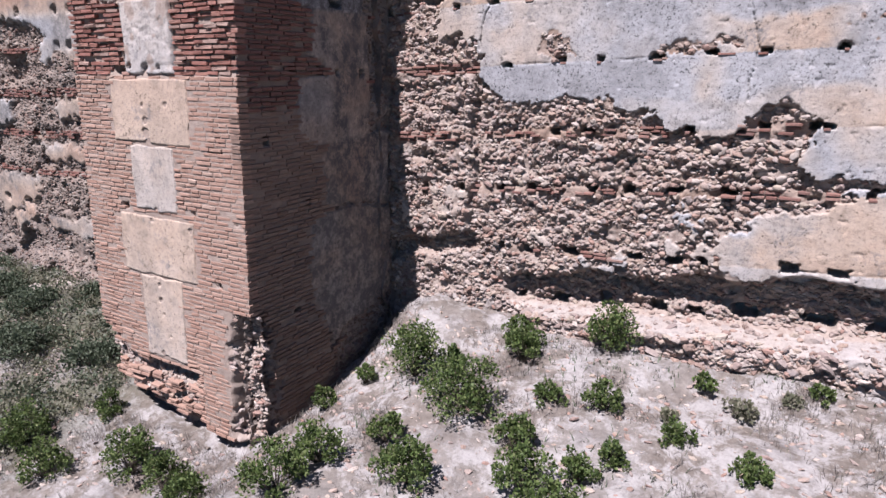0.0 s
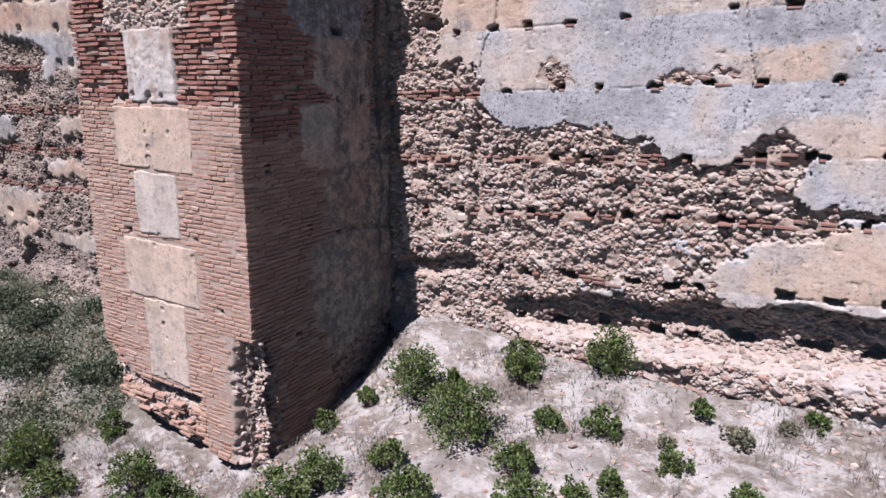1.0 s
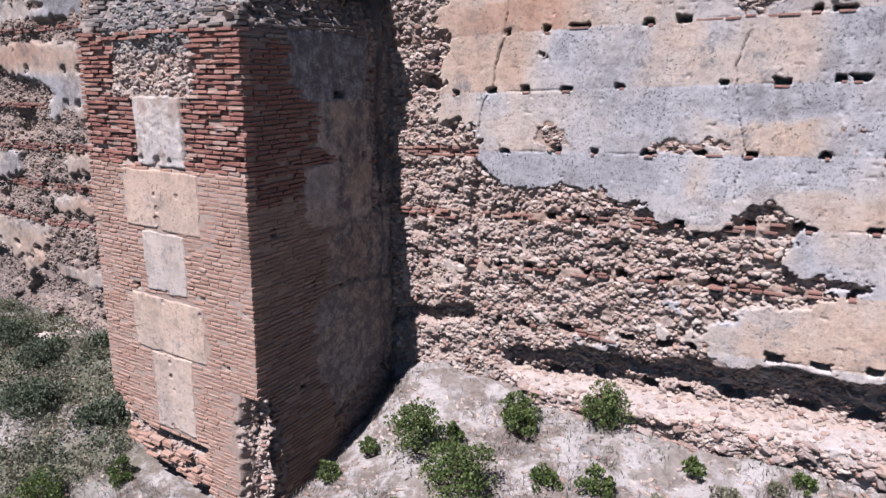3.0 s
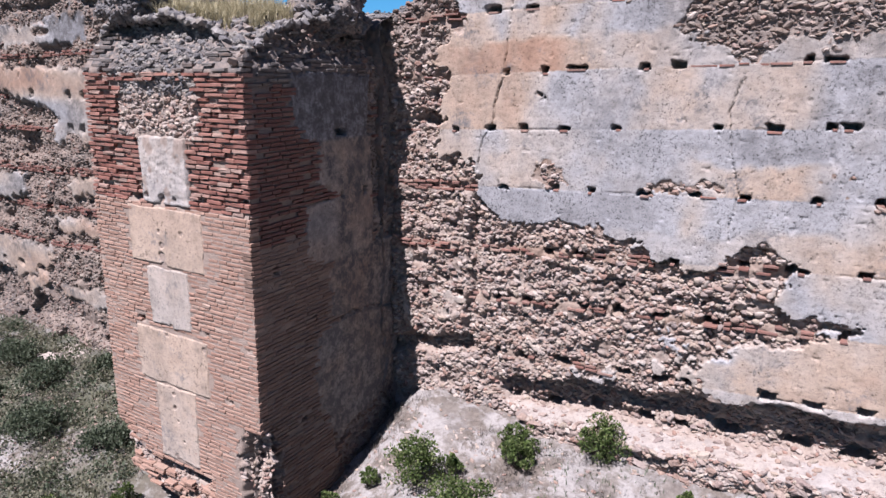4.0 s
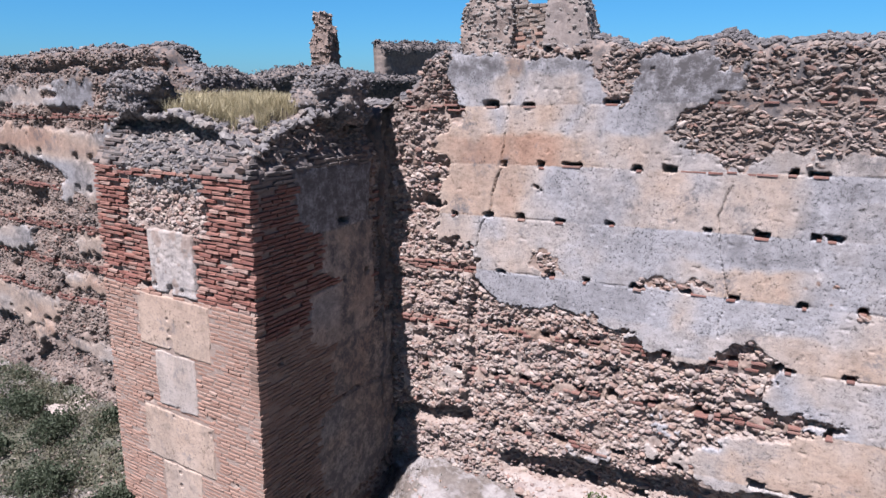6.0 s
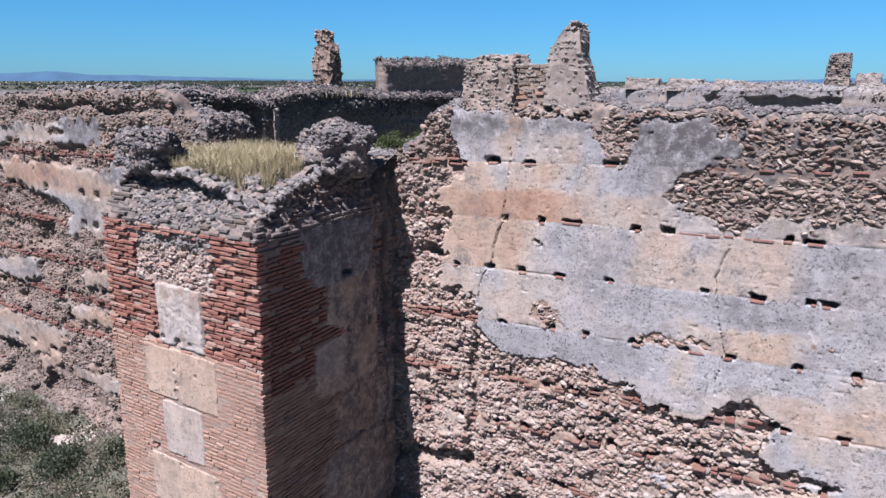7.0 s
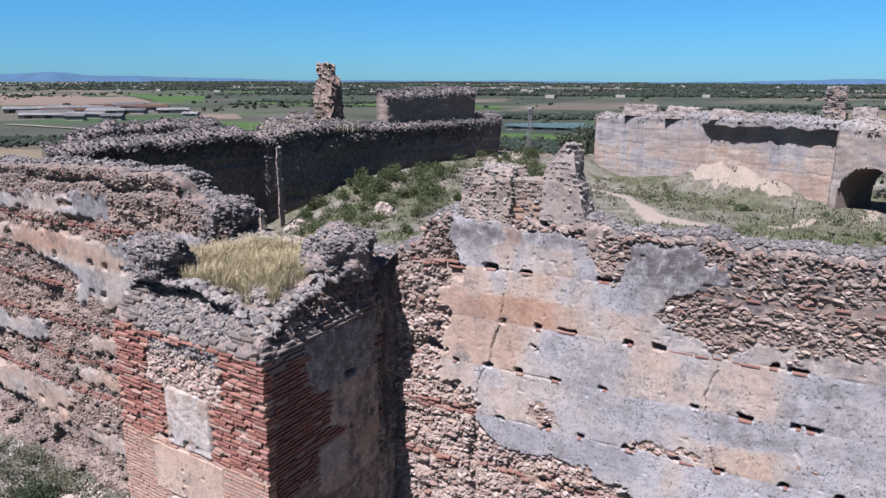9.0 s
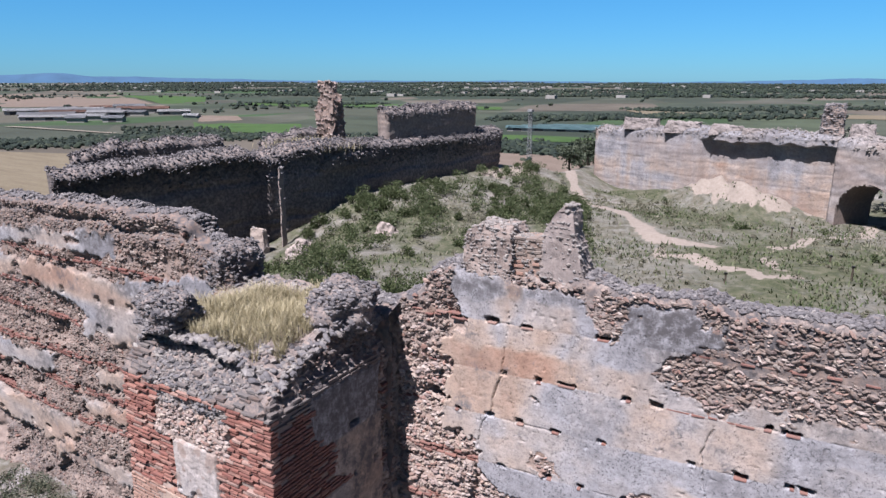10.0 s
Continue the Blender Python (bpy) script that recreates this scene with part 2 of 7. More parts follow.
def mat_plain(name, stops, scale=4.0, fine=40.0, strength=0.4, rough=0.9, stretch=(1, 1, 1)):
    n = Net(name, rough)
    c = n.ramp(n.noise(scale, 6, 0.65, stretch), *stops)
    c = n.mix(0.6, c, n.ramp(n.noise(fine, 5, 0.7), (0.3, 0.65), (0.55, 1.0), (0.8, 1.12)), "MULTIPLY")
    return n.done(c, n.noise(fine, 5, 0.7), strength, 0.03)


def mat_leaf(name, stops):
    n = Net(name, 0.6)
    c = n.ramp(n.each(), *stops)
    n.b.inputs["Subsurface Weight"].default_value = 0.0
    m = n.done(c)
    tr = n.t.nodes.new("ShaderNodeBsdfTranslucent")
    n.put(tr.inputs[0], c)
    mx = n.t.nodes.new("ShaderNodeMixShader")
    mx.inputs[0].default_value = 0.3
    out = n.t.nodes["Material Output"]
    n.put(mx.inputs[1], n.b.outputs[0]), n.put(mx.inputs[2], tr.outputs[0])
    n.put(out.inputs[0], mx.outputs[0])
    return m


WALL = mat_wall()
COBBLE = mat_stone("rubble_stone", ((0.0, (0.43, 0.29, 0.245)), (0.2, (0.66, 0.51, 0.445)), (0.4, (0.54, 0.435, 0.405)), (0.6, (0.82, 0.695, 0.635)), (0.75, (0.66, 0.54, 0.45)), (0.88, (0.58, 0.36, 0.30)), (1.0, (0.45, 0.375, 0.36))))
BROWNRUBBLE = mat_stone("brown_rubble", ((0.0, (0.26, 0.175, 0.145)), (0.3, (0.47, 0.36, 0.30)), (0.55, (0.36, 0.275, 0.24)), (0.75, (0.66, 0.555, 0.48)), (0.9, (0.42, 0.235, 0.185)), (1.0, (0.30, 0.25, 0.235))), 0.5)
TOPSTONE = mat_stone("lichened_stone", ((0.0, (0.18, 0.17, 0.185)), (0.3, (0.36, 0.34, 0.355)), (0.55, (0.24, 0.23, 0.245)), (0.75, (0.45, 0.42, 0.42)), (0.9, (0.60, 0.56, 0.54)), (1.0, (0.30, 0.245, 0.235))), 0.8)
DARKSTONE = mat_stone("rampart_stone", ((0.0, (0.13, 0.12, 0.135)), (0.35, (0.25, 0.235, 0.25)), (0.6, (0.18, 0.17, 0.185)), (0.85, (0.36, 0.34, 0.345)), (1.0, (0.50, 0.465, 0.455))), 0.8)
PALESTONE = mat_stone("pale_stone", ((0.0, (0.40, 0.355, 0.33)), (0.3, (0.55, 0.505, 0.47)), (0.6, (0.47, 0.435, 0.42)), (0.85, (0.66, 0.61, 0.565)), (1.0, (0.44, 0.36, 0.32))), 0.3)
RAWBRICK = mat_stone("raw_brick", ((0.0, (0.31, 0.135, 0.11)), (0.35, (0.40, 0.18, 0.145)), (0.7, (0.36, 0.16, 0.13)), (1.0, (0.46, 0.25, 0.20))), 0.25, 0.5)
BANDBRICK = mat_stone("band_brick", ((0.0, (0.34, 0.15, 0.12)), (0.4, (0.52, 0.275, 0.225)), (0.75, (0.43, 0.205, 0.165)), (1.0, (0.64, 0.44, 0.37))), 0.35, 0.5)
BRICK = mat_stone("old_brick", ((0.0, (0.54, 0.325, 0.255)), (0.3, (0.60, 0.37, 0.29)), (0.6, (0.65, 0.425, 0.34)), (0.85, (0.58, 0.355, 0.28)), (1.0, (0.68, 0.49, 0.405))), 0.0, 0.4)
REDBRICK = mat_stone("raw_red_brick", ((0.0, (0.36, 0.145, 0.115)), (0.4, (0.52, 0.225, 0.175)), (0.75, (0.60, 0.315, 0.25)), (1.0, (0.66, 0.46, 0.39))), 0.2, 0.5)
BUFFBRICK = mat_stone("buff_brick", ((0.0, (0.42, 0.33, 0.28)), (0.5, (0.54, 0.45, 0.39)), (1.0, (0.46, 0.36, 0.31))), 0.3, 0.5)
# darker copy of the old brick; the flank's shade is in its colour
SHADEBRICK = mat_stone("shade_toned_brick", ((0.0, (0.38, 0.24, 0.19)), (0.4, (0.50, 0.325, 0.255)), (0.75, (0.43, 0.28, 0.22)), (1.0, (0.56, 0.40, 0.32))), 0.2, 0.5)
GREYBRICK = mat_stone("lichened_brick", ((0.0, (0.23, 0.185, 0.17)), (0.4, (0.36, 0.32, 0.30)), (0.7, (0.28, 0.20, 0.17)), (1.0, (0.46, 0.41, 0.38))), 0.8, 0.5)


def mat_ground():
    n = Net("ground", 0.95)
    soil = n.ramp(n.noise(1.3, 9, 0.76), (0.3, (0.25, 0.215, 0.21)), (0.42, (0.42, 0.385, 0.38)), (0.51, (0.62, 0.58, 0.575)), (0.8, (0.51, 0.465, 0.46)))
    soil = n.mix(0.7, soil, n.ramp(n.noise(22, 6, 0.75), (0.3, 0.55), (0.5, 0.95), (0.75, 1.15)), "MULTIPLY")
    dry = n.ramp(n.noise(7, 6, 0.75), (0.3, (0.13, 0.105, 0.085)), (0.55, (0.29, 0.24, 0.21)), (0.75, (0.45, 0.38, 0.34)))
    dryf = n.math("MULTIPLY", n.attr("dry"), n.ramp(n.noise(2.1, 8, 0.76), (0.45, 0.0), (0.54, 0.95)))
    near = n.mix(dryf, soil, dry)
    weeds = n.ramp(n.noise(2.2, 9, 0.8), (0.36, (0.055, 0.072, 0.035)), (0.48, (0.115, 0.13, 0.07)), (0.56, (0.18, 0.18, 0.115)), (0.72, (0.33, 0.30, 0.24)))
    near = n.mix(n.math("MULTIPLY", n.attr("green"), n.ramp(n.noise(0.9, 6, 0.72), (0.30, 0.7), (0.5, 1.0))), near, weeds)
    worn = n.ramp(n.math("ADD", n.attr("track"), n.math("MULTIPLY", n.noise(2.4, 6, 0.7), 0.9)), (0.72, 0.0), (0.9, 1.0))
    near = n.mix(worn, near, n.ramp(n.noise(6, 5, 0.7), (0.3, (0.40, 0.335, 0.285)), (0.7, (0.56, 0.485, 0.42))))
    # fields of the plain
    cell = n.cells(0.009, (1.0, 0.45, 0.0))
    sep = n.t.nodes.new("ShaderNodeSeparateColor")
    n.put(sep.inputs[0], cell)
    field = n.ramp(sep.outputs[0], (0.0, (0.05, 0.075, 0.05)), (0.18, (0.09, 0.11, 0.08)), (0.3, (0.16, 0.155, 0.125)), (0.42, (0.075, 0.105, 0.065)), (0.6, (0.055, 0.08, 0.055)), (0.72, (0.21, 0.18, 0.145)), (0.82, (0.13, 0.135, 0.105)), (0.92, (0.065, 0.125, 0.05)))
    strip = n.t.nodes.new("ShaderNodeSeparateColor")
    n.put(strip.inputs[0], n.cells(0.022, (0.35, 1.3, 0.0)))
    field = n.mix(0.5, field, n.ramp(strip.outputs[1], (0.0, 0.55), (0.5, 0.95), (1.0, 1.45)), "MULTIPLY")
    field = n.mix(0.55, field, n.ramp(n.noise(0.03, 6, 0.65, (1, 0.5, 1)), (0.3, 0.55), (0.55, 1.0), (0.8, 1.2)), "MULTIPLY")
    field = n.mix(0.35, field, n.ramp(n.noise(0.5, 4, 0.7), (0.3, 0.6), (0.7, 1.15)), "MULTIPLY")
    color = n.mix(n.attr("plain"), near, field)
    return n.done(color, n.mix(0.5, n.noise(30, 6, 0.75), n.noise(6, 5, 0.7)), 0.7, 0.05)


GROUND = mat_ground()
SHRUB = mat_leaf("shrub_leaf", ((0.0, (0.075, 0.12, 0.04)), (0.4, (0.14, 0.21, 0.06)), (0.75, (0.22, 0.31, 0.095)), (1.0, (0.38, 0.42, 0.19))))
DARKLEAF = mat_leaf("tree_leaf", ((0.0, (0.03, 0.05, 0.022)), (0.5, (0.055, 0.08, 0.035)), (1.0, (0.10, 0.125, 0.06))))
STRAW = mat_leaf("straw", ((0.0, (0.56, 0.48, 0.27)), (0.5, (0.80, 0.70, 0.44)), (1.0, (1.0, 0.90, 0.62))))
DRYTWIG = mat_leaf("dry_weed", ((0.0, (0.17, 0.14, 0.135)), (0.5, (0.29, 0.25, 0.235)), (0.8, (0.44, 0.39, 0.355)), (1.0, (0.24, 0.23, 0.15))))
BARK = mat_plain("bark", ((0.3, (0.10, 0.08, 0.06)), (0.7, (0.20, 0.16, 0.125))), 8, 50)
DRYLEAF = mat_leaf("grey_green_leaf", ((0.0, (0.19, 0.20, 0.12)), (0.5, (0.32, 0.315, 0.22)), (1.0, (0.50, 0.46, 0.36))))
SCRUB = mat_leaf("scrub_leaf", ((0.0, (0.075, 0.115, 0.045)), (0.45, (0.135, 0.185, 0.075)), (0.8, (0.20, 0.25, 0.115)), (1.0, (0.31, 0.33, 0.185))))
OLIVE = mat_leaf("olive_leaf", ((0.0, (0.085, 0.115, 0.07)), (0.5, (0.155, 0.20, 0.125)), (1.0, (0.27, 0.31, 0.22))))
# the dark green leans slightly blue, a painted hint of distance haze
FARTREE = mat_stone("hazed_far_foliage", ((0.0, (0.020, 0.036, 0.030)), (0.5, (0.038, 0.060, 0.046)), (0.85, (0.058, 0.085, 0.056)), (1.0, (0.085, 0.105, 0.07))), 0.0, 0.3)
CROP = mat_plain("green_crop", ((0.3, (0.06, 0.13, 0.03)), (0.7, (0.10, 0.19, 0.05))), 0.06, 0.9, 0.3)
STUBBLE = mat_plain("stubble", ((0.3, (0.24, 0.195, 0.13)), (0.7, (0.34, 0.29, 0.20))), 0.2, 1.0, 0.3, 0.95, (0.25, 1.4, 1))
DIRT = mat_plain("dirt_road", ((0.3, (0.36, 0.31, 0.25)), (0.7, (0.46, 0.41, 0.34))), 0.2, 1.0, 0.2)
REDSOIL = mat_plain("red_soil", ((0.3, (0.25, 0.19, 0.15)), (0.7, (0.34, 0.27, 0.22))), 0.1, 1.0, 0.3)
SHEDWALL = mat_plain("shed_wall", ((0.3, (0.50, 0.48, 0.45)), (0.7, (0.66, 0.64, 0.61))), 0.1, 0.7, 0.1)
SHEDDOOR = mat_plain("shed_door", ((0.3, (0.10, 0.10, 0.11)), (0.7, (0.16, 0.16, 0.17))), 0.3, 2.0, 0.1)
ROOFGREY = mat_plain("grey_roof", ((0.3, (0.30, 0.32, 0.35)), (0.7, (0.42, 0.44, 0.47))), 0.05, 0.6, 0.1, 0.6)
ROOFWHITE = mat_plain("white_roof", ((0.3, (0.55, 0.56, 0.58)), (0.7, (0.70, 0.71, 0.72))), 0.05, 0.6, 0.1, 0.6)
ROOFRED = mat_plain("red_roof", ((0.3, (0.24, 0.14, 0.11)), (0.7, (0.34, 0.21, 0.17))), 0.1, 0.8, 0.2)
ROOFTEAL = mat_plain("teal_roof", ((0.3, (0.16, 0.30, 0.33)), (0.7, (0.26, 0.42, 0.45))), 0.1, 0.8, 0.1, 0.5)
STEEL = mat_plain("galvanised_steel", ((0.3, (0.40, 0.42, 0.44)), (0.7, (0.52, 0.54, 0.56))), 2, 20, 0.1, 0.5)
# distance haze is painted in: the hills' base colour is blue
HILL = mat_plain("haze_blue_hill", ((0.3, (0.075, 0.18, 0.33)), (0.7, (0.09, 0.21, 0.37))), 0.002, 0.01, 0.0)

# ---- ground ----
def outside_height(x, y):
    low = 0.35 - 0.17 * (9.6 - y)
    high = 1.45 - 0.16 * (9.7 - y) + 0.06 * np.clip(x + 1, 0, 6)
    z = low + (high - low) * step(-7.5, -4.5, x)
    return z + 0.45 * np.exp(-((x + 5.7) ** 2 + (y - 9.9) ** 2) / 0.8)


def mound_shape(x, y):
    """The heap of fallen earth against the pale rampart, 0 to 1."""
    off = y - np.interp(x, [-9, -7.1, -3.5, 0], [45.2, 44.4, 42.6, 42.3]) + 0.5 + 0.35 * fbm(x * 0.5, 0 * x, 33, 3)
    return np.exp(-((x + 4.9) / 3.7) ** 2 - (off / 1.6) ** 2)


def court_height(x, y):
    z = 5.0 + 0.25 * fbm(x * 0.09, y * 0.09, 31, 3)
    z = z + 0.9 * step(-13, -19.5, x) * step(20, 30, y) - 0.6 * step(33, 41, y) * step(-17, -12, x) - 1.25 * step(-15.5, -21.5, x) * step(30, 22, y)
    z = z + 1.75 * mound_shape(x, y) * (1 + 0.25 * fbm(x * 0.8, y * 0.8, 35, 3))
    return z


def ground_height(x, y):
    x, y = np.asarray(x, float), np.asarray(y, float)
    z = outside_height(x, np.minimum(y, 10.2))
    z = z + (court_height(x, y) - z) * step(10.48, 10.85, y)
    # the hill falls away to the plain
    gone = np.maximum.reduce([y - 53, -30.5 - x + 0 * y, x - 45, -22 - y])
    gone = np.maximum(gone, 3.0 * np.minimum(y - 43.5, (-15.9 - x) * 1.6))
    gone = np.maximum(gone, np.where((x < -27) & (y < 12), -27 - x, -9))
    drop = step(0, 75, gone)
    z = z * (1 - drop) + -20.0 * drop
    return z + fbm(x * 0.011, y * 0.011, 5, 3) * 1.2 * step(20, 200, gone)


def spread(start, end, first, grow, limit):
    out, s = [start], first
    while abs(out[-1] - start) < abs(end - start):
        out.append(out[-1] + math.copysign(s, end - start))
        s = min(s * grow, limit)
    return out


gx = np.array(sorted(set(np.round(spread(-24, -4850, 0.5, 1.13, 220) + list(np.arange(-24, 4, 0.11)) + spread(4, 4850, 0.2, 1.14, 220), 3))))
gy = np.array(sorted(set(np.round(spread(2.0, -3000, 0.3, 1.2, 300) + list(np.arange(2, 10.3, 0.1)) + list(np.arange(10.3, 11.4, 0.12)) + list(np.arange(11.4, 56, 0.33)) + spread(56, 4850, 0.8, 1.1, 130), 3))))
GX, GY = np.meshgrid(gx, gy)
GZ = ground_height(GX, GY)
near = (1 - step(10.2, 10.5, GY)) * (GX > -24) * (GX < 6)
GZ = GZ + near * (0.13 * fbm(GX * 0.8, GY * 0.8, 3, 4) + 0.045 * fbm(GX * 4, GY * 4, 9, 3))
court = step(10.5, 11.4, GY) * (1 - step(50, 56, GY)) * step(-30, -28, GX)
GZ = GZ + court * 0.10 * fbm(GX * 0.7, GY * 0.7, 13, 4)


def near_track(x, y, pts, width):
    """How far a point lies on a trodden way along pts."""
    best = np.full(np.shape(x), 9e9)
    for (x0, y0), (x1, y1) in zip(pts, pts[1:]):
        t = np.clip(((x - x0) * (x1 - x0) + (y - y0) * (y1 - y0)) / ((x1 - x0) ** 2 + (y1 - y0) ** 2), 0, 1)
        best = np.minimum(best, np.hypot(x - x0 - t * (x1 - x0), y - y0 - t * (y1 - y0)))
    return 1 - step(width * 0.55, width * 1.15, best + 0.5 * width * fbm(x * 0.8, y * 0.8, 77, 3))


TRACK = [(-16.5, 46), (-13.3, 39.7), (-10.1, 36.4), (-7.9, 32.7), (-6.3, 30.3), (-4.1, 30.2)]
FORK = [(-1.75, 31.3), (-1.1, 31.9), (-0.6, 33.8), (0.06, 35.5), (1.0, 38.2), (1.9, 39.0), (2.2, 42.5)]
LOOP = [(-6.3, 30.3), (-5.7, 27.8), (-4.4, 28.1), (-3.5, 26.7), (-2.2, 26.9), (-1.7, 25.8), (-0.6, 26.8), (-1.76, 29.0), (-1.75, 31.3)]
broken = step(-0.35, 0.35, fbm(GX * 0.7, GY * 0.7, 79, 4) + 0.9 * step(31, 36, GY))
track = np.maximum.reduce([near_track(GX, GY, TRACK, 0.42) * np.maximum(broken, 0.6), near_track(GX, GY, FORK, 0.36) * np.maximum(broken, 0.6), 0.85 * near_track(GX, GY, LOOP, 0.34) * broken]) * court
track = np.maximum(track, 0.8 * step(0.30, 0.6, mound_shape(GX, GY) + 0.32 * fbm(GX * 1.4, GY * 1.4, 3, 4)))
bare = np.exp(-(((GX + 19) / 2.2) ** 2 + ((GY - 41) / 4.0) ** 2))
track = np.maximum(track, 0.7 * step(0.4, 0.7, bare + 0.15 * fbm(GX, GY, 5, 3)))
green = np.maximum(court, step(50, 54, GY)) * (0.62 + 0.38 * step(-0.3, 0.5, fbm(GX * 0.16, GY * 0.16, 21, 4)))
green = green * (1 - 0.4 * step(0.3, 0.6, fbm(GX * 0.45, GY * 0.45, 22, 4)) * step(-9, -12, GX))
left_side = step(-9.0, -11.0, GX) * (1 - step(9.5, 10.0, GY))
green = np.maximum(green, 0.75 * left_side * step(-0.45, 0.3, fbm(GX * 0.5, GY * 0.5, 41, 3) + 0.25))
track = np.maximum(track, 0.42 * court * np.clip(1 - green, 0, 1))
dry = np.clip(np.maximum(near, 0.85 * court) * (0.95 + 0.5 * fbm(GX * 0.6, GY * 0.6, 51, 3)), 0, 1)
far = step(0, 30, np.maximum.reduce([GY - 56, -32 - GX, GX - 50, -25 - GY, 3.0 * np.minimum(GY - 46, (-15.9 - GX) * 1.6)]))
ground = new("ground", make_mesh("ground", np.stack([GX, GY, GZ], -1).reshape(-1, 3), grid_faces(len(gy), len(gx)), GROUND, attrs={"dry": dry, "green": green, "track": track, "plain": far}))
tagged(ground, "pale chalky soil with dry weeds, trodden paths and distant farm fields", "ground", kind="structure")

# ---- curtain walls ----
LIFTS = [(1.77, .086), (2.61, .066), (3.58, .07), (4.44, .066), (5.46, .047), (6.37, .045), (7.22, .038), (8.12, .04)]


def lift_z(k, u):
    z, s = LIFTS[k]
    return z + s * (u + 4.6)


def sheet(name, us, front, top, face_y, depth_fn, thick, foot, rows, attr_fn, top_rows=16, rough_top=0.1, seed=1, bulge=0.16, ease=0.28):
    """A wall as one skin: up the face, over the broken top and down the back. depth_fn(u, z): how far the face lies behind face_y."""
    tops = top(us)
    v = np.linspace(0, 1, rows)[:, None]
    z = foot + v * (tops - foot)
    u = np.broadcast_to(us, z.shape)
    d = depth_fn(u, z)
    round_off = ease * np.clip((z - (tops - 0.22)) / 0.22, 0, 1) ** 2.2
    y = face_y + d + round_off
    w = np.linspace(0, 1, top_rows + 1)[1:, None]
    ys = y[-1] + w * (face_y + thick - y[-1])
    crown = bulge * np.sin(np.pi * np.clip(w, 0, 1)) + rough_top * fbm(us * 2.2, ys * 2.2, seed + 60, 4) * np.sin(np.pi * w) ** 0.5
    zt = tops + crown - 0.12 * w ** 4
    zb = np.linspace(0, 1, 6)[1:, None]
    zback = zt[-1] + zb * (4.0 - zt[-1])
    yback = np.broadcast_to(face_y + thick + 0.05 * fbm(us * 2, 0 * us, seed + 3, 3), zback.shape)
    U = np.concatenate([u, np.broadcast_to(us, ys.shape), np.broadcast_to(us, zback.shape)])
    Y = np.concatenate([y, ys, yback])
    Z = np.concatenate([z, zt, zback])
    a = attr_fn(u, z, tops)
    n_more = len(U) - rows
    attrs = {}
    for key, value in a.items():
        fill = {"rub": 1.0, "grime": 0.85}.get(key, 0.0)
        attrs[key] = np.concatenate([value, np.full((n_more, len(us)), fill)])
    me = make_mesh(name, np.stack([U, Y, Z], -1).reshape(-1, 3), grid_faces(len(U), len(us)), WALL, attrs=attrs)
    return new(name, me), (ys, zt)


# right curtain wall -----------------------------------------------------
# where the render has fallen from the rubble core: beside the tower, over the foot, round a brick patch, along the top
BARE = [[(-6.7, 5.2), (-6.7, 9.2), (-5.33, 9.2), (-5.33, 8.7), (-5.36, 8.38), (-5.1, 8.2), (-4.96, 8.08), (-5.32, 7.82), (-5.6, 7.55), (-5.7, 7.34), (-5.38, 7.23), (-5.43, 6.97), (-5.66, 6.74), (-5.45, 6.45), (-5.66, 6.17), (-5.54, 5.93), (-5.2, 5.95), (-4.8, 5.7), (-4.75, 5.2)]]
BARE.append([(-6.7, 0.4), (-6.7, 5.36), (-4.76, 5.36), (-4.46, 5.02), (-4.2, 4.95), (-3.7, 4.94), (-3.43, 5.07), (-2.82, 5.04), (-2.6, 4.91), (-2.16, 4.91), (-2.04, 4.8), (-1.94, 4.58), (-1.37, 4.54), (-1.0, 4.6), (-0.2, 4.6), (-0.3, 4.3), (-0.04, 4.15), (0.69, 4.15), (0.68, 4.07), (0.17, 3.99), (0.3, 3.87), (0.08, 3.75), (-0.7, 3.6), (-0.76, 3.44), (-1.07, 3.05), (-1.12, 2.78), (-0.6, 2.69), (-0.2, 2.74), (0.3, 2.73), (3.0, 2.9), (3.0, 0.4)])
BARE.append([(-1.06, 4.5), (-1.04, 4.82), (-0.85, 4.95), (-0.54, 5.05), (-0.4, 4.99), (-0.15, 4.78), (-0.2, 4.5)])
BARE.append([(-3.85, 5.58), (-3.8, 5.85), (-3.6, 6.02), (-3.4, 5.95), (-3.28, 5.6)])
BARE.append([(-2.22, 5.58), (-2.1, 5.82), (-1.85, 5.78), (-1.6, 5.7), (-1.2, 5.74), (-1.05, 5.64), (-1.5, 5.6)])
BARE.append([(-4.25, 9.6), (-4.23, 8.88), (-3.85, 8.8), (-3.02, 8.82), (-2.87, 8.56), (-2.73, 8.3), (-2.48, 8.2), (-2.42, 8.51), (-2.4, 8.76), (-2.25, 8.85), (-1.44, 8.9), (-1.38, 8.67), (-1.0, 8.68), (-0.96, 8.37), (-1.3, 8.3), (-1.44, 8.21), (-1.8, 8.05), (-1.95, 7.86), (-1.6, 7.7), (-1.3, 7.5), (-0.93, 7.41), (-0.87, 7.53), (-0.15, 7.67), (0.73, 7.73), (3.0, 7.9), (3.0, 9.8)])
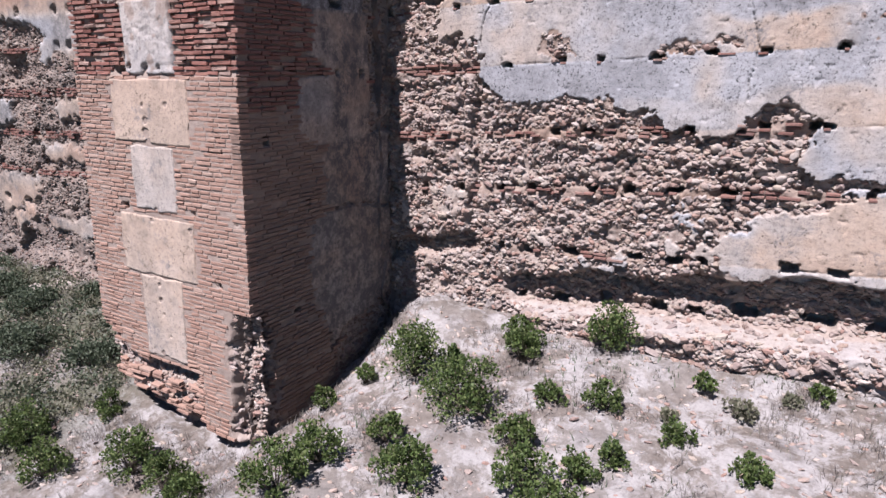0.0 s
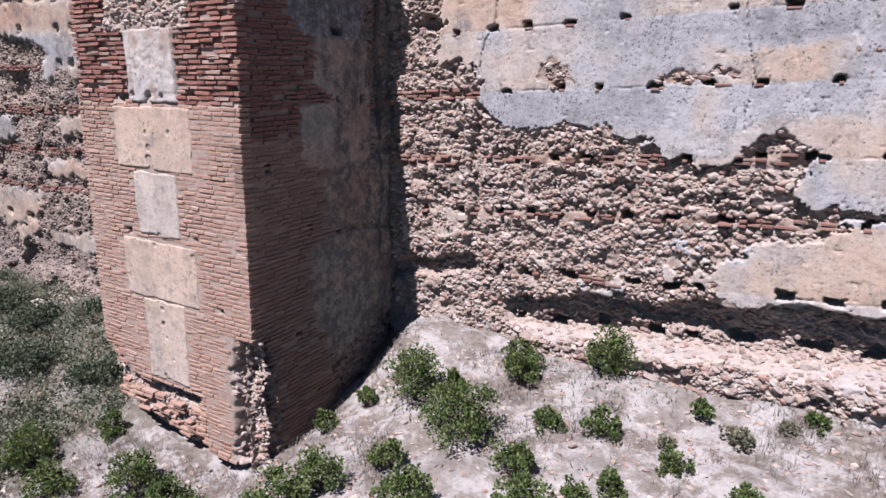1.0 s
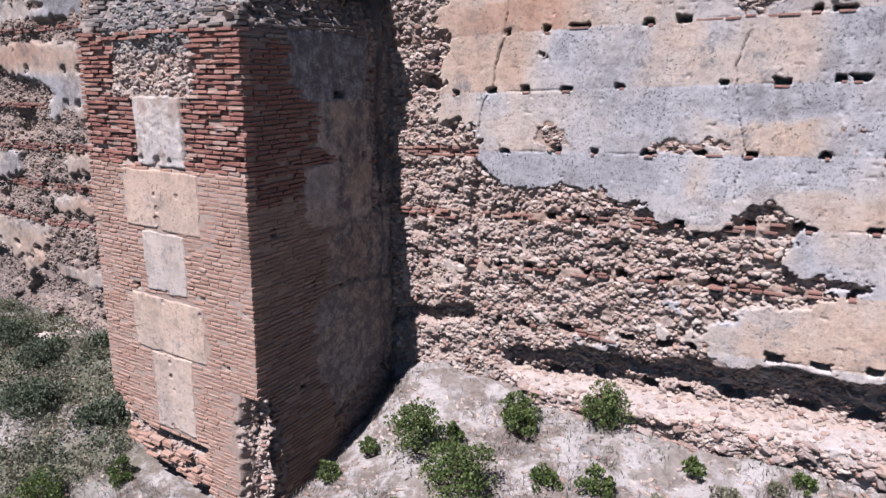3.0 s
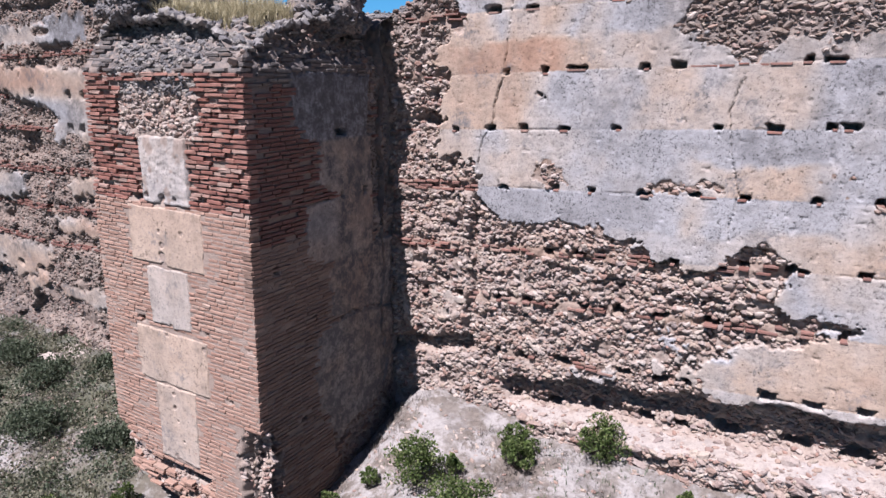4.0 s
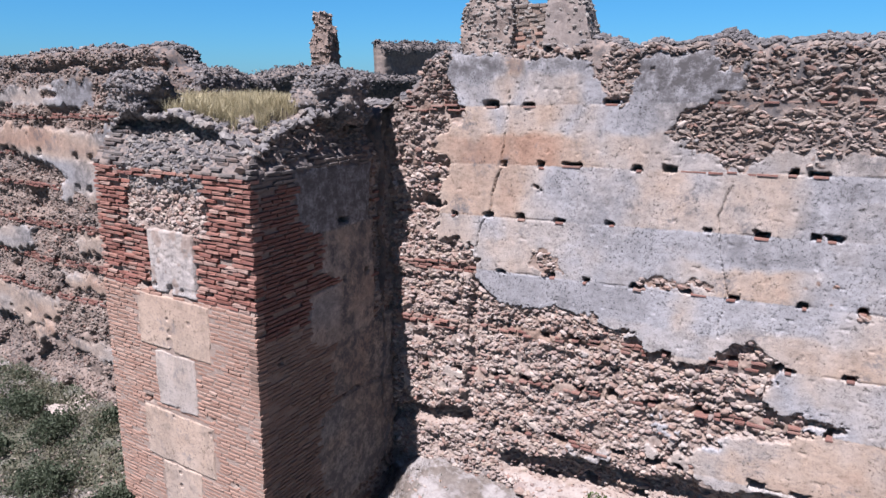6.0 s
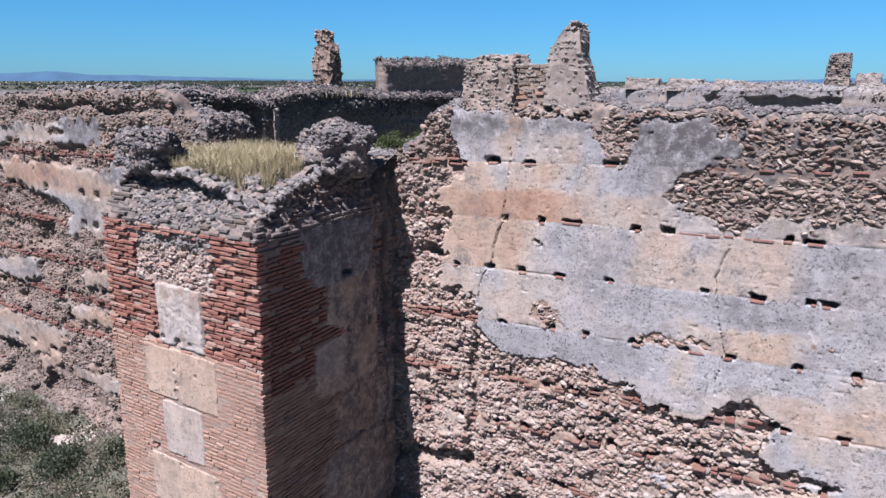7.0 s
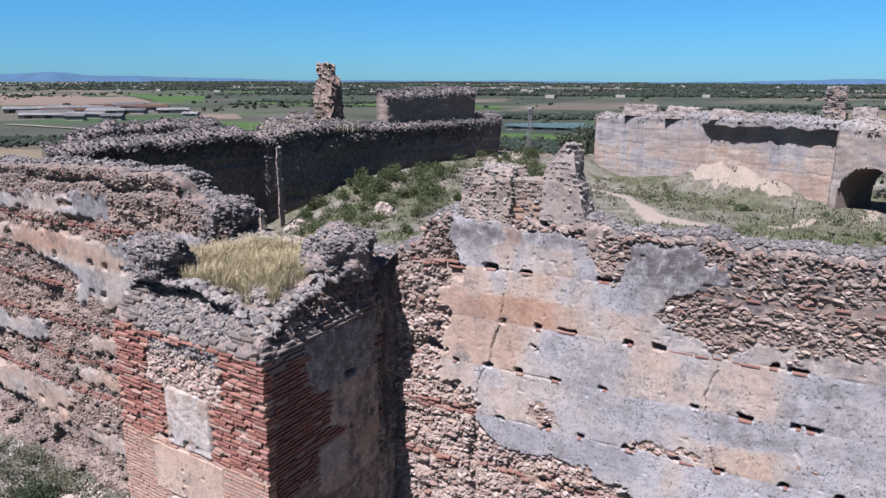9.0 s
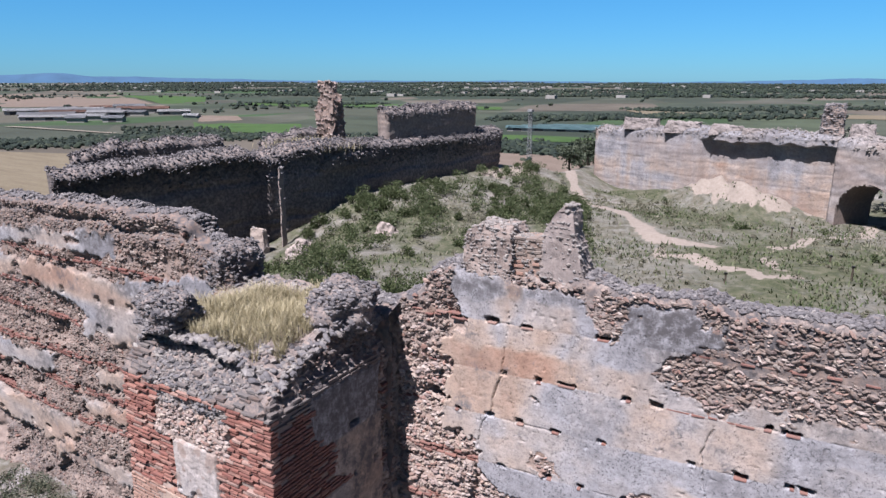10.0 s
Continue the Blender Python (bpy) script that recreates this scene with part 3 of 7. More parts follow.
# sockets of the lost scaffold beams: place along the wall and half width, lift by lift
HOLES = {7: [(-4.58, .11), (-3.96, .11), (-2.66, .13)], 6: [(-4.34, .05), (-3.71, .05), (-3.21, .15), (-2.27, .06), (-1.81, .08), (-0.31, .05), (-0.04, .1)],
         5: [(-5.22, .06), (-4.58, .085), (-4.03, .06), (-3.35, .085), (-2.59, .07), (-1.25, .06), (-0.56, .09), (0.04, .045), (0.23, .085)],
         4: [(-4.34, .07), (-3.48, .05), (-2.9, .05), (-2.14, .09), (-1.46, .07), (-0.83, .075), (0.0, .05), (0.67, .05)]}
HOLES.update({3: [(-3.54, .08), (-3.05, .08), (-1.64, .055), (-0.73, .07), (-0.19, .055), (-0.02, .07), (0.65, .07)],
              2: [(-5.84, .06), (-5.13, .08), (-4.4, .075), (-3.87, .09), (-2.95, .07), (-2.4, .085), (-1.75, .1), (-1.07, .105), (0.52, .05)],
              1: [(-4.39, .05), (-3.94, .06), (-3.24, .1), (-2.24, .09), (-1.67, .1), (-1.28, .07), (-0.22, .1), (0.32, .1), (0.92, .1)],
              0: [(-4.11, .09), (-3.41, .13), (-2.71, .1), (-1.88, .14), (-1.36, .1), (-0.73, .16), (0.22, .17), (0.92, .17)]})


PUTLOGS = []
for k, row in HOLES.items():
    for i, (h, wide) in enumerate(row):
        tall = 0.085 if k == 0 else 0.058 if k in (1, 2) else 0.042
        PUTLOGS.append((h, lift_z(k, h) + 0.02 + 0.012 * math.sin(i * 4.1 + k), wide, tall * (0.75 + 0.35 * ((i * 5 + k) % 4) / 3)))



def bare_mask(u, z, polys, wobble=0.10, seed=11):
    uu = u + wobble * (fbm(u * 2.2, z * 2.2, seed, 4) + 0.9 * fbm(u * 8, z * 8, seed + 2, 4))
    zz = z + wobble * (fbm(u * 2.2, z * 2.2, seed + 5, 4) + 0.9 * fbm(u * 8, z * 8, seed + 7, 4))
    m = np.zeros(np.shape(u), bool)
    for p in polys:
        m |= inside(uu, zz, p)
    return m.astype(float)


def right_bare(u, z):
    m = bare_mask(u, z, BARE, 0.09)
    # flakes lost from the render, and scabs of it left on the rubble
    lost = fbm(u * 1.1, z * 1.6, 24, 5) + 0.5 * fbm(u * 6, z * 6, 26, 3)
    m = np.where((lost > 1.2) & (z > 5.2), 1.0, m)
    return np.where((lost < -0.9 + 0.3 * (z < 3.5)) & (u > -6.3) & (z > 2.5) & (z < 4.4), 0.0, m)


CRACKS = (((5.7, 6.15, 6.5, 6.9, 7.25, 8.1, 8.45), (-4.80, -4.72, -4.53, -4.48, -4.35, -4.28, -4.30), 0.07, 0.011), ((4.95, 5.4, 5.7, 6.4, 6.8, 7.25), (-0.98, -0.97, -0.9, -1.07, -1.1, -1.0), 0.045, 0.008))


def crack(u, z):
    """Depth of the two settlement cracks."""
    d = np.zeros(np.shape(u))
    for zs_, us_, deep, wide in CRACKS:
        c = np.interp(z, zs_, us_) + 0.035 * fbm(z * 3.1, 0 * z, 70, 4)
        w = wide * (0.35 + 0.9 * vnoise(z * 5, 0 * z, 71)) * np.where(z < 7.1, 1.0, 0.6)
        d = np.maximum(d, deep * (1 - step(w * 0.5, w * 1.6, np.abs(u - c))) * (z > zs_[0]) * (z < zs_[-1]))
    return d


def footing(u):
    return 1.74 + 0.065 * (u + 3.4)


def right_depth(u, z):
    bare = right_bare(u, z)
    d = 0.012 * fbm(u * 0.9, z * 0.9, 2, 3) + 0.003 * fbm(u * 9, z * 9, 4, 3)
    shallow = 1 - 0.8 * step(5.45, 5.55, z) * step(-4.3, -4.0, u) * step(7.0, 6.6, z)
    shallow = shallow * (1 - 0.55 * step(7.0, 7.3, z) * step(-3.4, -3.0, u))
    d = d + bare * shallow * (0.06 + 0.055 * fbm(u * 1.1, z * 1.6, 6, 4) + 0.04 * fbm(u * 3.2, z * 4.5, 7, 3) + 0.02 * fbm(u * 7, z * 9, 8, 3) + 0.075 * step(0.35, 0.65, fbm(u * 5.5, z * 6.5, 9, 3)) * (z < 7.2) * (0.35 + 0.65 * step(2.9, 3.7, z)))
    # the rubble is broken off in a step beside the tower
    d = d + bare * 0.10 * (1 - step(0.03, 0.11, np.abs(u + 4.87 + 0.09 * fbm(z * 2.4, 0 * z, 17, 4)) + 0.03 * fbm(u * 9, z * 9, 12, 2))) * step(2.6, 2.8, z) * step(5.4, 5.2, z)
    d = d - 0.05 * bare * step(-4.85, -5.0, u) * step(2.75, 2.85, z) * step(5.4, 5.3, z)
    # hollow above the footing, with a ragged upper lip
    lip = 2.36 + 0.1 * (u + 3.2) + 0.14 * fbm(u * 1.3, 0 * u, 14, 5)
    hollow = step(-4.5, -3.9, u) * step(-0.06, 0.06, lip - z) * (1 - 0.0 * z)
    d = d + hollow * (0.27 + 0.08 * fbm(u * 2.2, z * 3.5, 13, 4)) * step(-0.02, 0.1, z - footing(u))
    ledge = step(-4.0, -3.4, u) * step(0.03, -0.05, z - footing(u) + 0.05 * fbm(u * 3, z, 15, 3))
    d = d - ledge * (0.30 + 0.05 * fbm(u * 2.5, z * 5, 16, 3))
    # a deeper bay beside the tower
    bay = step(-0.07, 0.05, 0.15 - np.abs(z - 2.52 - 0.2 * (u + 5.5) + 0.1 * fbm(u * 2.5, z * 2.5, 18, 4))) * step(-4.75, -4.95, u) * 0.15
    d = d + bay
    pit = np.hypot((u + 5.72) / 0.22, (z - 6.5) / 0.13)
    d = d + 0.22 * (1 - step(0.7, 1.1, pit + 0.2 * fbm(u * 6, z * 6, 3, 2)))
    d = d + holes(u, z, PUTLOGS, 40, 9, 0.28)
    d = d + crack(u, z) * (1 - bare)
    for i in range(1, 8):
        line = np.abs(z - LIFTS[i][0] - LIFTS[i][1] * (u + 4.6) + 0.015 * fbm(u * 3, 0 * u, 95 + i, 3))
        open_j = step(0.2, 0.6, fbm(u * 1.6, 0 * u + i, 96 + i, 4))
        d = d + (0.003 + 0.014 * open_j) * (1 - step(0.004, 0.012 + 0.01 * open_j, line)) * (1 - bare)
    small = vnoise(u * 13, z * 13, 90)
    d = d + 0.014 * step(0.90, 0.95, small + 0.06 * fbm(u * 0.8, z * 0.8, 91, 2)) * (1 - bare)
    return d


# render colour along each lift, lower and upper half: 0 slate grey, 0.25 blue grey, 0.5 buff, 1 orange ochre
TONES = [(8, [(-5.3, .2), (-4.7, .35), (-4.4, .55), (-4.1, .3), (-3.7, .5), (-3.2, .55), (-2.9, .2), (-2.3, .12), (-1, .12)], [(-5.3, .15), (-4.55, .2), (-4.4, .8), (-4.22, .85), (-4.1, .15), (-3.6, .25), (-3.0, .12), (-2.2, .05), (-1.7, .3), (-1.3, .08)]),
         (7, [(-5.3, .75), (-4.9, .95), (-4.4, .9), (-3.9, .95), (-3.4, .9), (-3.0, .7), (-2.7, .4), (-2.3, .55), (-1.7, .42)], [(-5.3, .7), (-4.7, .65), (-4.5, .35), (-4.2, .6), (-3.6, .62), (-3.2, .32), (-3.0, .5), (-2.7, .25), (-2.3, .1), (-1.9, .35), (-1, .35)])]
TONES.append((6, [(-5.5, .72), (-4.2, .75), (-3.8, .4), (-3.2, .22), (-2.6, .3), (-2.2, .6), (-1.6, .5), (-1.1, .55), (-0.4, .55), (0.0, .25), (0.6, .3)], [(-5.5, .72), (-4.2, .75), (-3.9, .55), (-3.6, .2), (-3.0, .28), (-2.5, .35), (-2.2, .6), (-1.8, .62), (-1.5, .35), (-0.9, .6), (-0.3, .55), (0.0, .2), (0.6, .18)]))
TONES.append((5, [(-5.2, .5), (-4.7, .38), (-4.4, .6), (-3.9, .55), (-3.2, .3), (-1.5, .3), (-1.1, .62), (-0.2, .68), (0.1, .45), (0.3, .28), (0.8, .3)], [(-5.5, .55), (-4.9, .5), (-4.6, .3), (-4.3, .55), (-3.7, .45), (-3.2, .28), (-2.4, .24), (-1, .2), (-0.3, .2), (0.5, .25)]))
TONES += [(4, [(-4, .15), (-1.9, .35), (-1.2, .35), (-0.3, .5), (0.2, .55), (0.9, .62)], [(-4.6, .15), (-3.5, .17), (-1.6, .2), (-1.45, .45), (-1.2, .2), (-0.8, .22), (0.2, .26), (0.9, .5)]),
          (3, [(-4, .5), (-0.4, .4), (0.0, .25), (0.5, .3), (1.2, .4)], [(-4, .5), (-0.3, .5), (0.0, .25), (0.4, .5), (1.2, .35)]),
          (2, [(-4, .6), (-2.5, .45), (-1.2, .5), (-0.9, .5), (-0.5, .66), (0.5, .7), (1.2, .66)], [(-4, .55), (-2.2, .3), (-1.2, .2), (-0.8, .2), (-0.5, .5), (0.0, .62), (1.2, .65)])]


def right_attrs(u, z, tops):
    bare = right_bare(u, z)
    k = np.zeros(np.shape(u))
    for i in range(8):
        k = np.where(z > LIFTS[i][0] + LIFTS[i][1] * (u + 4.6), i + 1, k)
    lo = np.zeros(np.shape(u))
    for i in range(8):
        lo = np.where(k == i + 1, (z - LIFTS[i][0] - LIFTS[i][1] * (u + 4.6)) / 0.92, lo)
    tint = np.full(np.shape(u), 0.4)
    uu = u + 0.22 * fbm(u * 1.3, z * 1.3, 20, 4)
    half = step(0.42, 0.58, lo + 0.12 * fbm(u * 2, z * 2, 25, 3))
    for (lift, below, above) in TONES:
        tint = np.where(k == lift, np.interp(uu, *zip(*below)) * (1 - half) + np.interp(uu, *zip(*above)) * half, tint)
    tint = tint + 0.09 * fbm(u * 2.5, z * 2.5, 23, 4) - 0.06 * fbm(u * 6, z * 0.7, 24, 3) * step(0.5, 0.9, tint)
    glow = lambda uc, zc, a, b, s: s * np.exp(-(((u - uc) / a) ** 2 + ((z - zc) / b) ** 2))
    grime = step(-0.75, -0.1, z - tops) * 0.75 + step(-2.1, -0.9, z - tops) * 0.35 * step(-3.2, -1.0, u)
    grime = grime + 0.30 * step(0.1, 0.6, fbm(u * 1.3, z * 2.2, 29, 4)) * step(0.55, 0.25, tint) + glow(-1.7, 8.55, .8, .4, .55) + glow(-3.1, 6.9, .7, .25, .3)
    grime = np.clip(grime + glow(-0.6, 6.3, .9, .16, .35) + glow(0.5, 6.9, .7, .5, .35) + glow(-4.85, 7.45, .3, .2, .3) - 0.5 * (z < 5.0) + 0.3 * step(7.2, 7.8, z) * step(-2.7, -1.6, u), 0, 1)
    red = np.zeros(np.shape(u))
    for i in (1, 2, 3, 4, 6, 7):
        red = np.maximum(red, (np.abs(z - LIFTS[i][0] - LIFTS[i][1] * (u + 4.6)) < 0.09) * 0.5)
    return {"rub": bare * (1 - 0.55 * (z < footing(u) + 0.04)), "tint": np.clip(tint, 0, 1), "grime": grime, "red": np.clip(red * bare + 0.4 * bare * step(0.0, 0.5, fbm(u * 1.5, z * 2.5, 37, 3)) * step(2.1, 2.4, z) + 0.4 * bare * step(5.45, 5.55, z) * step(-4.3, -4.0, u) * step(7.0, 6.6, z), 0, 1)}


def right_top(u):
    t = np.interp(u, [-7, -6.5, -6.19, -5.83, -5.4, -4.8, -3.36, -2.9, -2.47, -1.67, 0.8, 3], [8.0, 8.15, 8.35, 8.72, 8.95, 9.0, 9.0, 9.0, 8.9, 9.0, 8.98, 9.0])
    return t + 0.06 * fbm(u * 2.3, 0 * u, 80, 4) + 0.03 * fbm(u * 9, 0 * u, 81, 3)


us = np.concatenate([np.arange(-6.9, 1.9, 0.017), np.arange(1.9, 14, 0.12)])
wall_right, (top_y, top_z) = sheet("wall_1", us, None, right_top, 9.96, right_depth, np.interp(us, [-7, -5.2, -3, -2.4, -0.5, 0.8, 3], [.85, .85, .8, .55, .55, .75, .9]), 0.6, 500, right_attrs, seed=5, bulge=0.06, rough_top=0.06, ease=0.1)
tagged(wall_right, "ruined rammed-earth curtain wall with patchy ochre and grey render over rubble", "wall", kind="structure")


def scatter(u0, u1, z0, z1, gap, keep, seed):
    """Jittered places over a face where keep(u, z) holds."""
    r = np.random.default_rng(seed)
    u, z = np.meshgrid(np.arange(u0, u1, gap * 1.12), np.arange(z0, z1, gap * 0.88))
    u, z = u.ravel() + r.uniform(-.48, .48, u.size) * gap, z.ravel() + r.uniform(-.45, .45, u.size) * gap
    ok = keep(u, z)
    return u[ok], z[ok]


# brick levelling courses: lift, courses, from, to, how much is left
BANDS = ((4, 3, -6.35, -4.77, .95), (3, 3, -6.3, -5.1, .8), (3, 2, -4.7, -3.4, .8), (3, 2, -3.35, -2.6, .8), (3, 3, -2.3, -1.92, .95), (3, 3, -1.05, -0.2, .9), (2, 2, -5.2, -3.5, .75), (2, 2, -3.5, -2.4, .5), (2, 1, -2.1, -1.1, .8), (2, 2, -0.9, 0.2, .75),
         (1, 1, -4.2, -3.7, .8), (1, 2, -3.3, -2.2, .8), (5, 1, -6.4, -5.9, .8), (6, 1, -6.25, -5.7, .8), (6, 1, -2.05, -0.1, .75), (7, 2, -6.2, -5.0, .7), (7, 1, -1.4, 1.2, .8), (4, 1, -2.2, -1.1, .8), (4, 1, -3.75, -3.2, .7))


def on_band(u, z):
    hit = np.zeros(np.shape(u), bool)
    for k, n, lo, hi, p in BANDS:
        hit |= (u > lo) & (u < hi) & (np.abs(z - lift_z(k, u) + 0.015) < 0.03 * n + 0.012)
    return hit


def right_stone_place(u, z):
    t = right_top(u)
    return (right_bare(u, z) > .5) & (z < t - 0.02) & (right_depth(u, z) < 0.55) & (holes(u, z, PUTLOGS, 40, 9, 0.28) < 0.1) & ~on_band(u, z) & (vnoise(u * 5, z * 5, 35) > 0.17)


def stone_sizes(n, small, big, flat=0.75, seed=1):
    r = np.random.default_rng(seed)
    s = small + (big - small) * r.random(n) ** 2.2
    return np.stack([s * r.uniform(0.9, 1.9, n), s * r.uniform(0.7, 1.0, n), s * r.uniform(0.5, 0.95, n) * flat / 0.75], 1)


su, sz = scatter(-6.5, 2.4, 1.2, 9.1, 0.054, right_stone_place, 101)
ssize = stone_sizes(len(su), 0.017, 0.06, seed=102) * np.where((sz > 7.3)[:, None] & (su > -3)[:, None], (1.0, 0.8, 0.78), (0.92, 1.0, 1.0))
spos = np.stack([su, 9.96 + right_depth(su, sz) - 0.22 * ssize[:, 1], sz], 1)
# footing stones are larger
fu, fz = scatter(-4.4, 2.6, 1.0, 2.1, 0.085, lambda u, z: (z < footing(u) + 0.02) & (vnoise(u * 3, z * 5, 113) > 0.36), 111)
fsize = stone_sizes(len(fu), 0.025, 0.09, seed=112)
fpos = np.stack([fu, 9.96 + right_depth(fu, fz) - 0.01, fz], 1)
# loose stones along the top
tu = rng.uniform(-6.4, 1.9, 7000)
tw = rng.uniform(0, 1, 7000)
ti, tj = np.clip(((tu + 6.9) / 0.017).astype(int), 0, 517), np.clip((tw * 15).astype(int), 0, 15)
tsize = stone_sizes(len(tu), 0.016, 0.05, 0.8, seed=122)
tpos = np.stack([tu, top_y[tj, ti] + rng.uniform(-.03, .03, 7000), top_z[tj, ti] + 0.008], 1)

near_stone = (su > -1.6) & (su < -0.4) & (sz > 3.7) & (sz < 4.5)
pick = np.nonzero(near_stone)[0][:290]
rest = np.ones(len(su), bool)
rest[pick] = False
high = (sz > 7.3) & (rng.random(len(su)) < 0.75)
under(tagged(new("rubble", stones_mesh("rubble", spos[rest & ~high], ssize[rest & ~high], COBBLE)), kind="stuff"), wall_right, "buff and grey river cobbles set in lime mortar")
under(tagged(new("upper_rubble", stones_mesh("upper_rubble", spos[rest & high], ssize[rest & high], BROWNRUBBLE)), kind="stuff"), wall_right, "brown and grey cobbles high on the wall")
under(tagged(new("footing_stones", stones_mesh("footing_stones", fpos, fsize, COBBLE, shapes=STONES)), kind="stuff"), wall_right, "large rounded footing stones")
under(tagged(new("top_rubble", stones_mesh("top_rubble", tpos, tsize, TOPSTONE)), kind="stuff"), wall_right, "loose grey lichened rubble on the broken top")
SHAPES = [make_mesh("stone", co, fa, COBBLE) for co, fa in STONES]


def lone_stones(pos, size, idx, parent, seed):
    r = random.Random(seed)
    for i in idx:
        ob = under(new("stone", SHAPES[r.randrange(len(SHAPES))]), parent)
        ob.matrix_basis = Matrix.LocRotScale(Vector(pos[i].tolist()), Euler((r.gauss(0, .4), r.gauss(0, .4), r.gauss(0, .4))), Vector(size[i].tolist()))


rows = []
for k, n, lo, hi, p in BANDS:
    c, z, ln, h, r = courses(lo, hi, [(j - (n - 1) / 2) * 0.058 - 0.015 for j in range(n)], 0.23, 0.036, 0.015, k * 31 + n + int(lo * -10))
    zz = LIFTS[k][0] + LIFTS[k][1] * (c + 4.6) + z
    clear = np.min([np.abs(c - h0) - w0 for h0, w0 in HOLES[k]], 0) > 0.07
    if k >= 6 or (k == 4 and n == 1):
        h, ln, ok_p = h * 0.8, ln * (0.8 + 0.4 * (r * 91 % 1)), p * 0.9
    else:
        ok_p = p
    zz = zz + 0.008 * np.sin(c * 23)
    ok = (r < ok_p) & clear
    dep = np.minimum(right_depth(c, zz), 0.09)
    rows.append(np.stack([c, 9.96 + dep - (0.07 if k < 4 or n > 1 else 0.04 if k > 5 else 0.02) + 0.06 * (r * 37 % 1), zz, ln, 0 * c + 0.2, h], 1)[ok])
# broken brick ends that line the sills of the putlog holes
for i, (h0, z0, wide, tall) in enumerate(PUTLOGS):
    if i % 4 != 3 and z0 > 3.0:
        rows.append(np.array([[h0 + 0.03 * math.sin(i * 2.3), 9.95, z0 - tall - 0.004, wide * (1.5 + 0.5 * math.sin(i * 1.7)), 0.16, 0.03]]))
BAND_BRICK = np.concatenate(rows)


def lone_bricks(rows, along, into, parent, material, name="brick", seed=3):
    """Bricks as objects of their own, sharing four shapes."""
    r, shapes = random.Random(seed), []
    for s in range(4):
        q = np.random.default_rng(s)
        shapes.append(make_mesh("brick", BRICK_V + q.normal(0, (0.008, 0.01, 0.04), BRICK_V.shape), BRICK_F, material, smooth=False))
    a, b = Vector(along), Vector(into)
    rot = Matrix((a, b, Vector((0, 0, 1)))).transposed()
    for x, y, z, ln, dp, h in rows:
        ob = under(new(name, shapes[r.randrange(4)]), parent)
        m = rot @ Euler((0, r.gauss(0, 0.012), 0)).to_matrix() @ Matrix.Diagonal((ln, dp, h))
        ob.matrix_basis = Matrix.Translation((x, y, z)) @ m.to_4x4()


# left curtain wall ------------------------------------------------------
LEFT_PLASTER = [
    [(-24, 7.5), (-24, 8.1), (-19.65, 8.07), (-17.9, 8.28), (-14.3, 8.42), (-14.4, 7.92), (-15.7, 7.78), (-18, 7.88), (-19.8, 7.56)],
    [(-24, 6.6), (-24, 7.3), (-19.9, 7.3), (-16.3, 7.28), (-14.65, 7.25), (-12.48, 7.61), (-11.1, 7.9), (-10.5, 7.2), (-10.4, 5.7), (-15.0, 5.6), (-16.2, 5.6), (-15.83, 6.07), (-16.12, 6.33), (-16.93, 6.5), (-18.5, 6.68)],
]
LEFT_PLASTER += [[(-24, 4.0), (-24, 4.65), (-19.17, 4.59), (-17.73, 4.7), (-17.89, 4.17), (-18.78, 4.0)], [(-15.69, 4.79), (-11, 4.75), (-11, 4.3), (-15.81, 4.29)],
                 [(-24, 1.9), (-24, 2.8), (-19.77, 2.78), (-18.0, 2.85), (-16.96, 2.76), (-17.23, 2.26), (-18.93, 1.67), (-19.13, 1.96)], [(-16.6, 3.63), (-11, 3.8), (-11, 3.4), (-16.57, 3.27)],
                 [(-18.48, 1.74), (-17.57, 1.97), (-17.5, 1.74), (-18.45, 1.33)], [(-16.94, 1.84), (-11, 1.9), (-11, 1.4), (-16.78, 1.47)]]


def left_bare(u, z):
    return 1 - bare_mask(u, z, LEFT_PLASTER, 0.13, 211) * (vnoise(u * 1.1, z * 1.6, 215) > 0.12)


LEFT_ROWS = [1.15, 2.1, 3.0, 3.9, 4.88, 5.91, 6.67, 7.65, 8.45]


LEFT_PUTLOGS = [(-23.5 + i * 0.8 + 0.25 * math.sin(i * 3.7 + k * 1.9), zr + 0.03, 0.09, 0.07) for k, zr in enumerate(LEFT_ROWS[1:7]) for i in range(17) if (i * 5 + k * 3) % 4]


def left_depth(u, z):
    bare = left_bare(u, z)
    d = 0.03 * fbm(u * 0.5, z * 0.5, 202, 3) + bare * (0.07 + 0.10 * fbm(u * 0.9, z * 1.3, 206, 4) + 0.05 * fbm(u * 5, z * 5, 208, 3))
    d = d + 0.22 * step(0.1, 0.4, fbm(u * 0.7, z * 0.9, 216, 3) + 0.35 * step(3.4, 1.6, z) - 0.15) * bare * step(6.3, 5.3, z)
    # the top courses overhang a worn line
    d = d + 0.08 * (np.abs(z - 8.72 - 0.1 * fbm(u, 0 * u, 217, 3)) < 0.07) - 0.06 * step(8.8, 8.95, z)
    d = d + holes(u, z, LEFT_PUTLOGS, 240, 6, 0.22)
    return d - 0.25 * step(1.0, 0.3, z + 0.2 * fbm(u * 1.2, 0 * u, 218, 3))


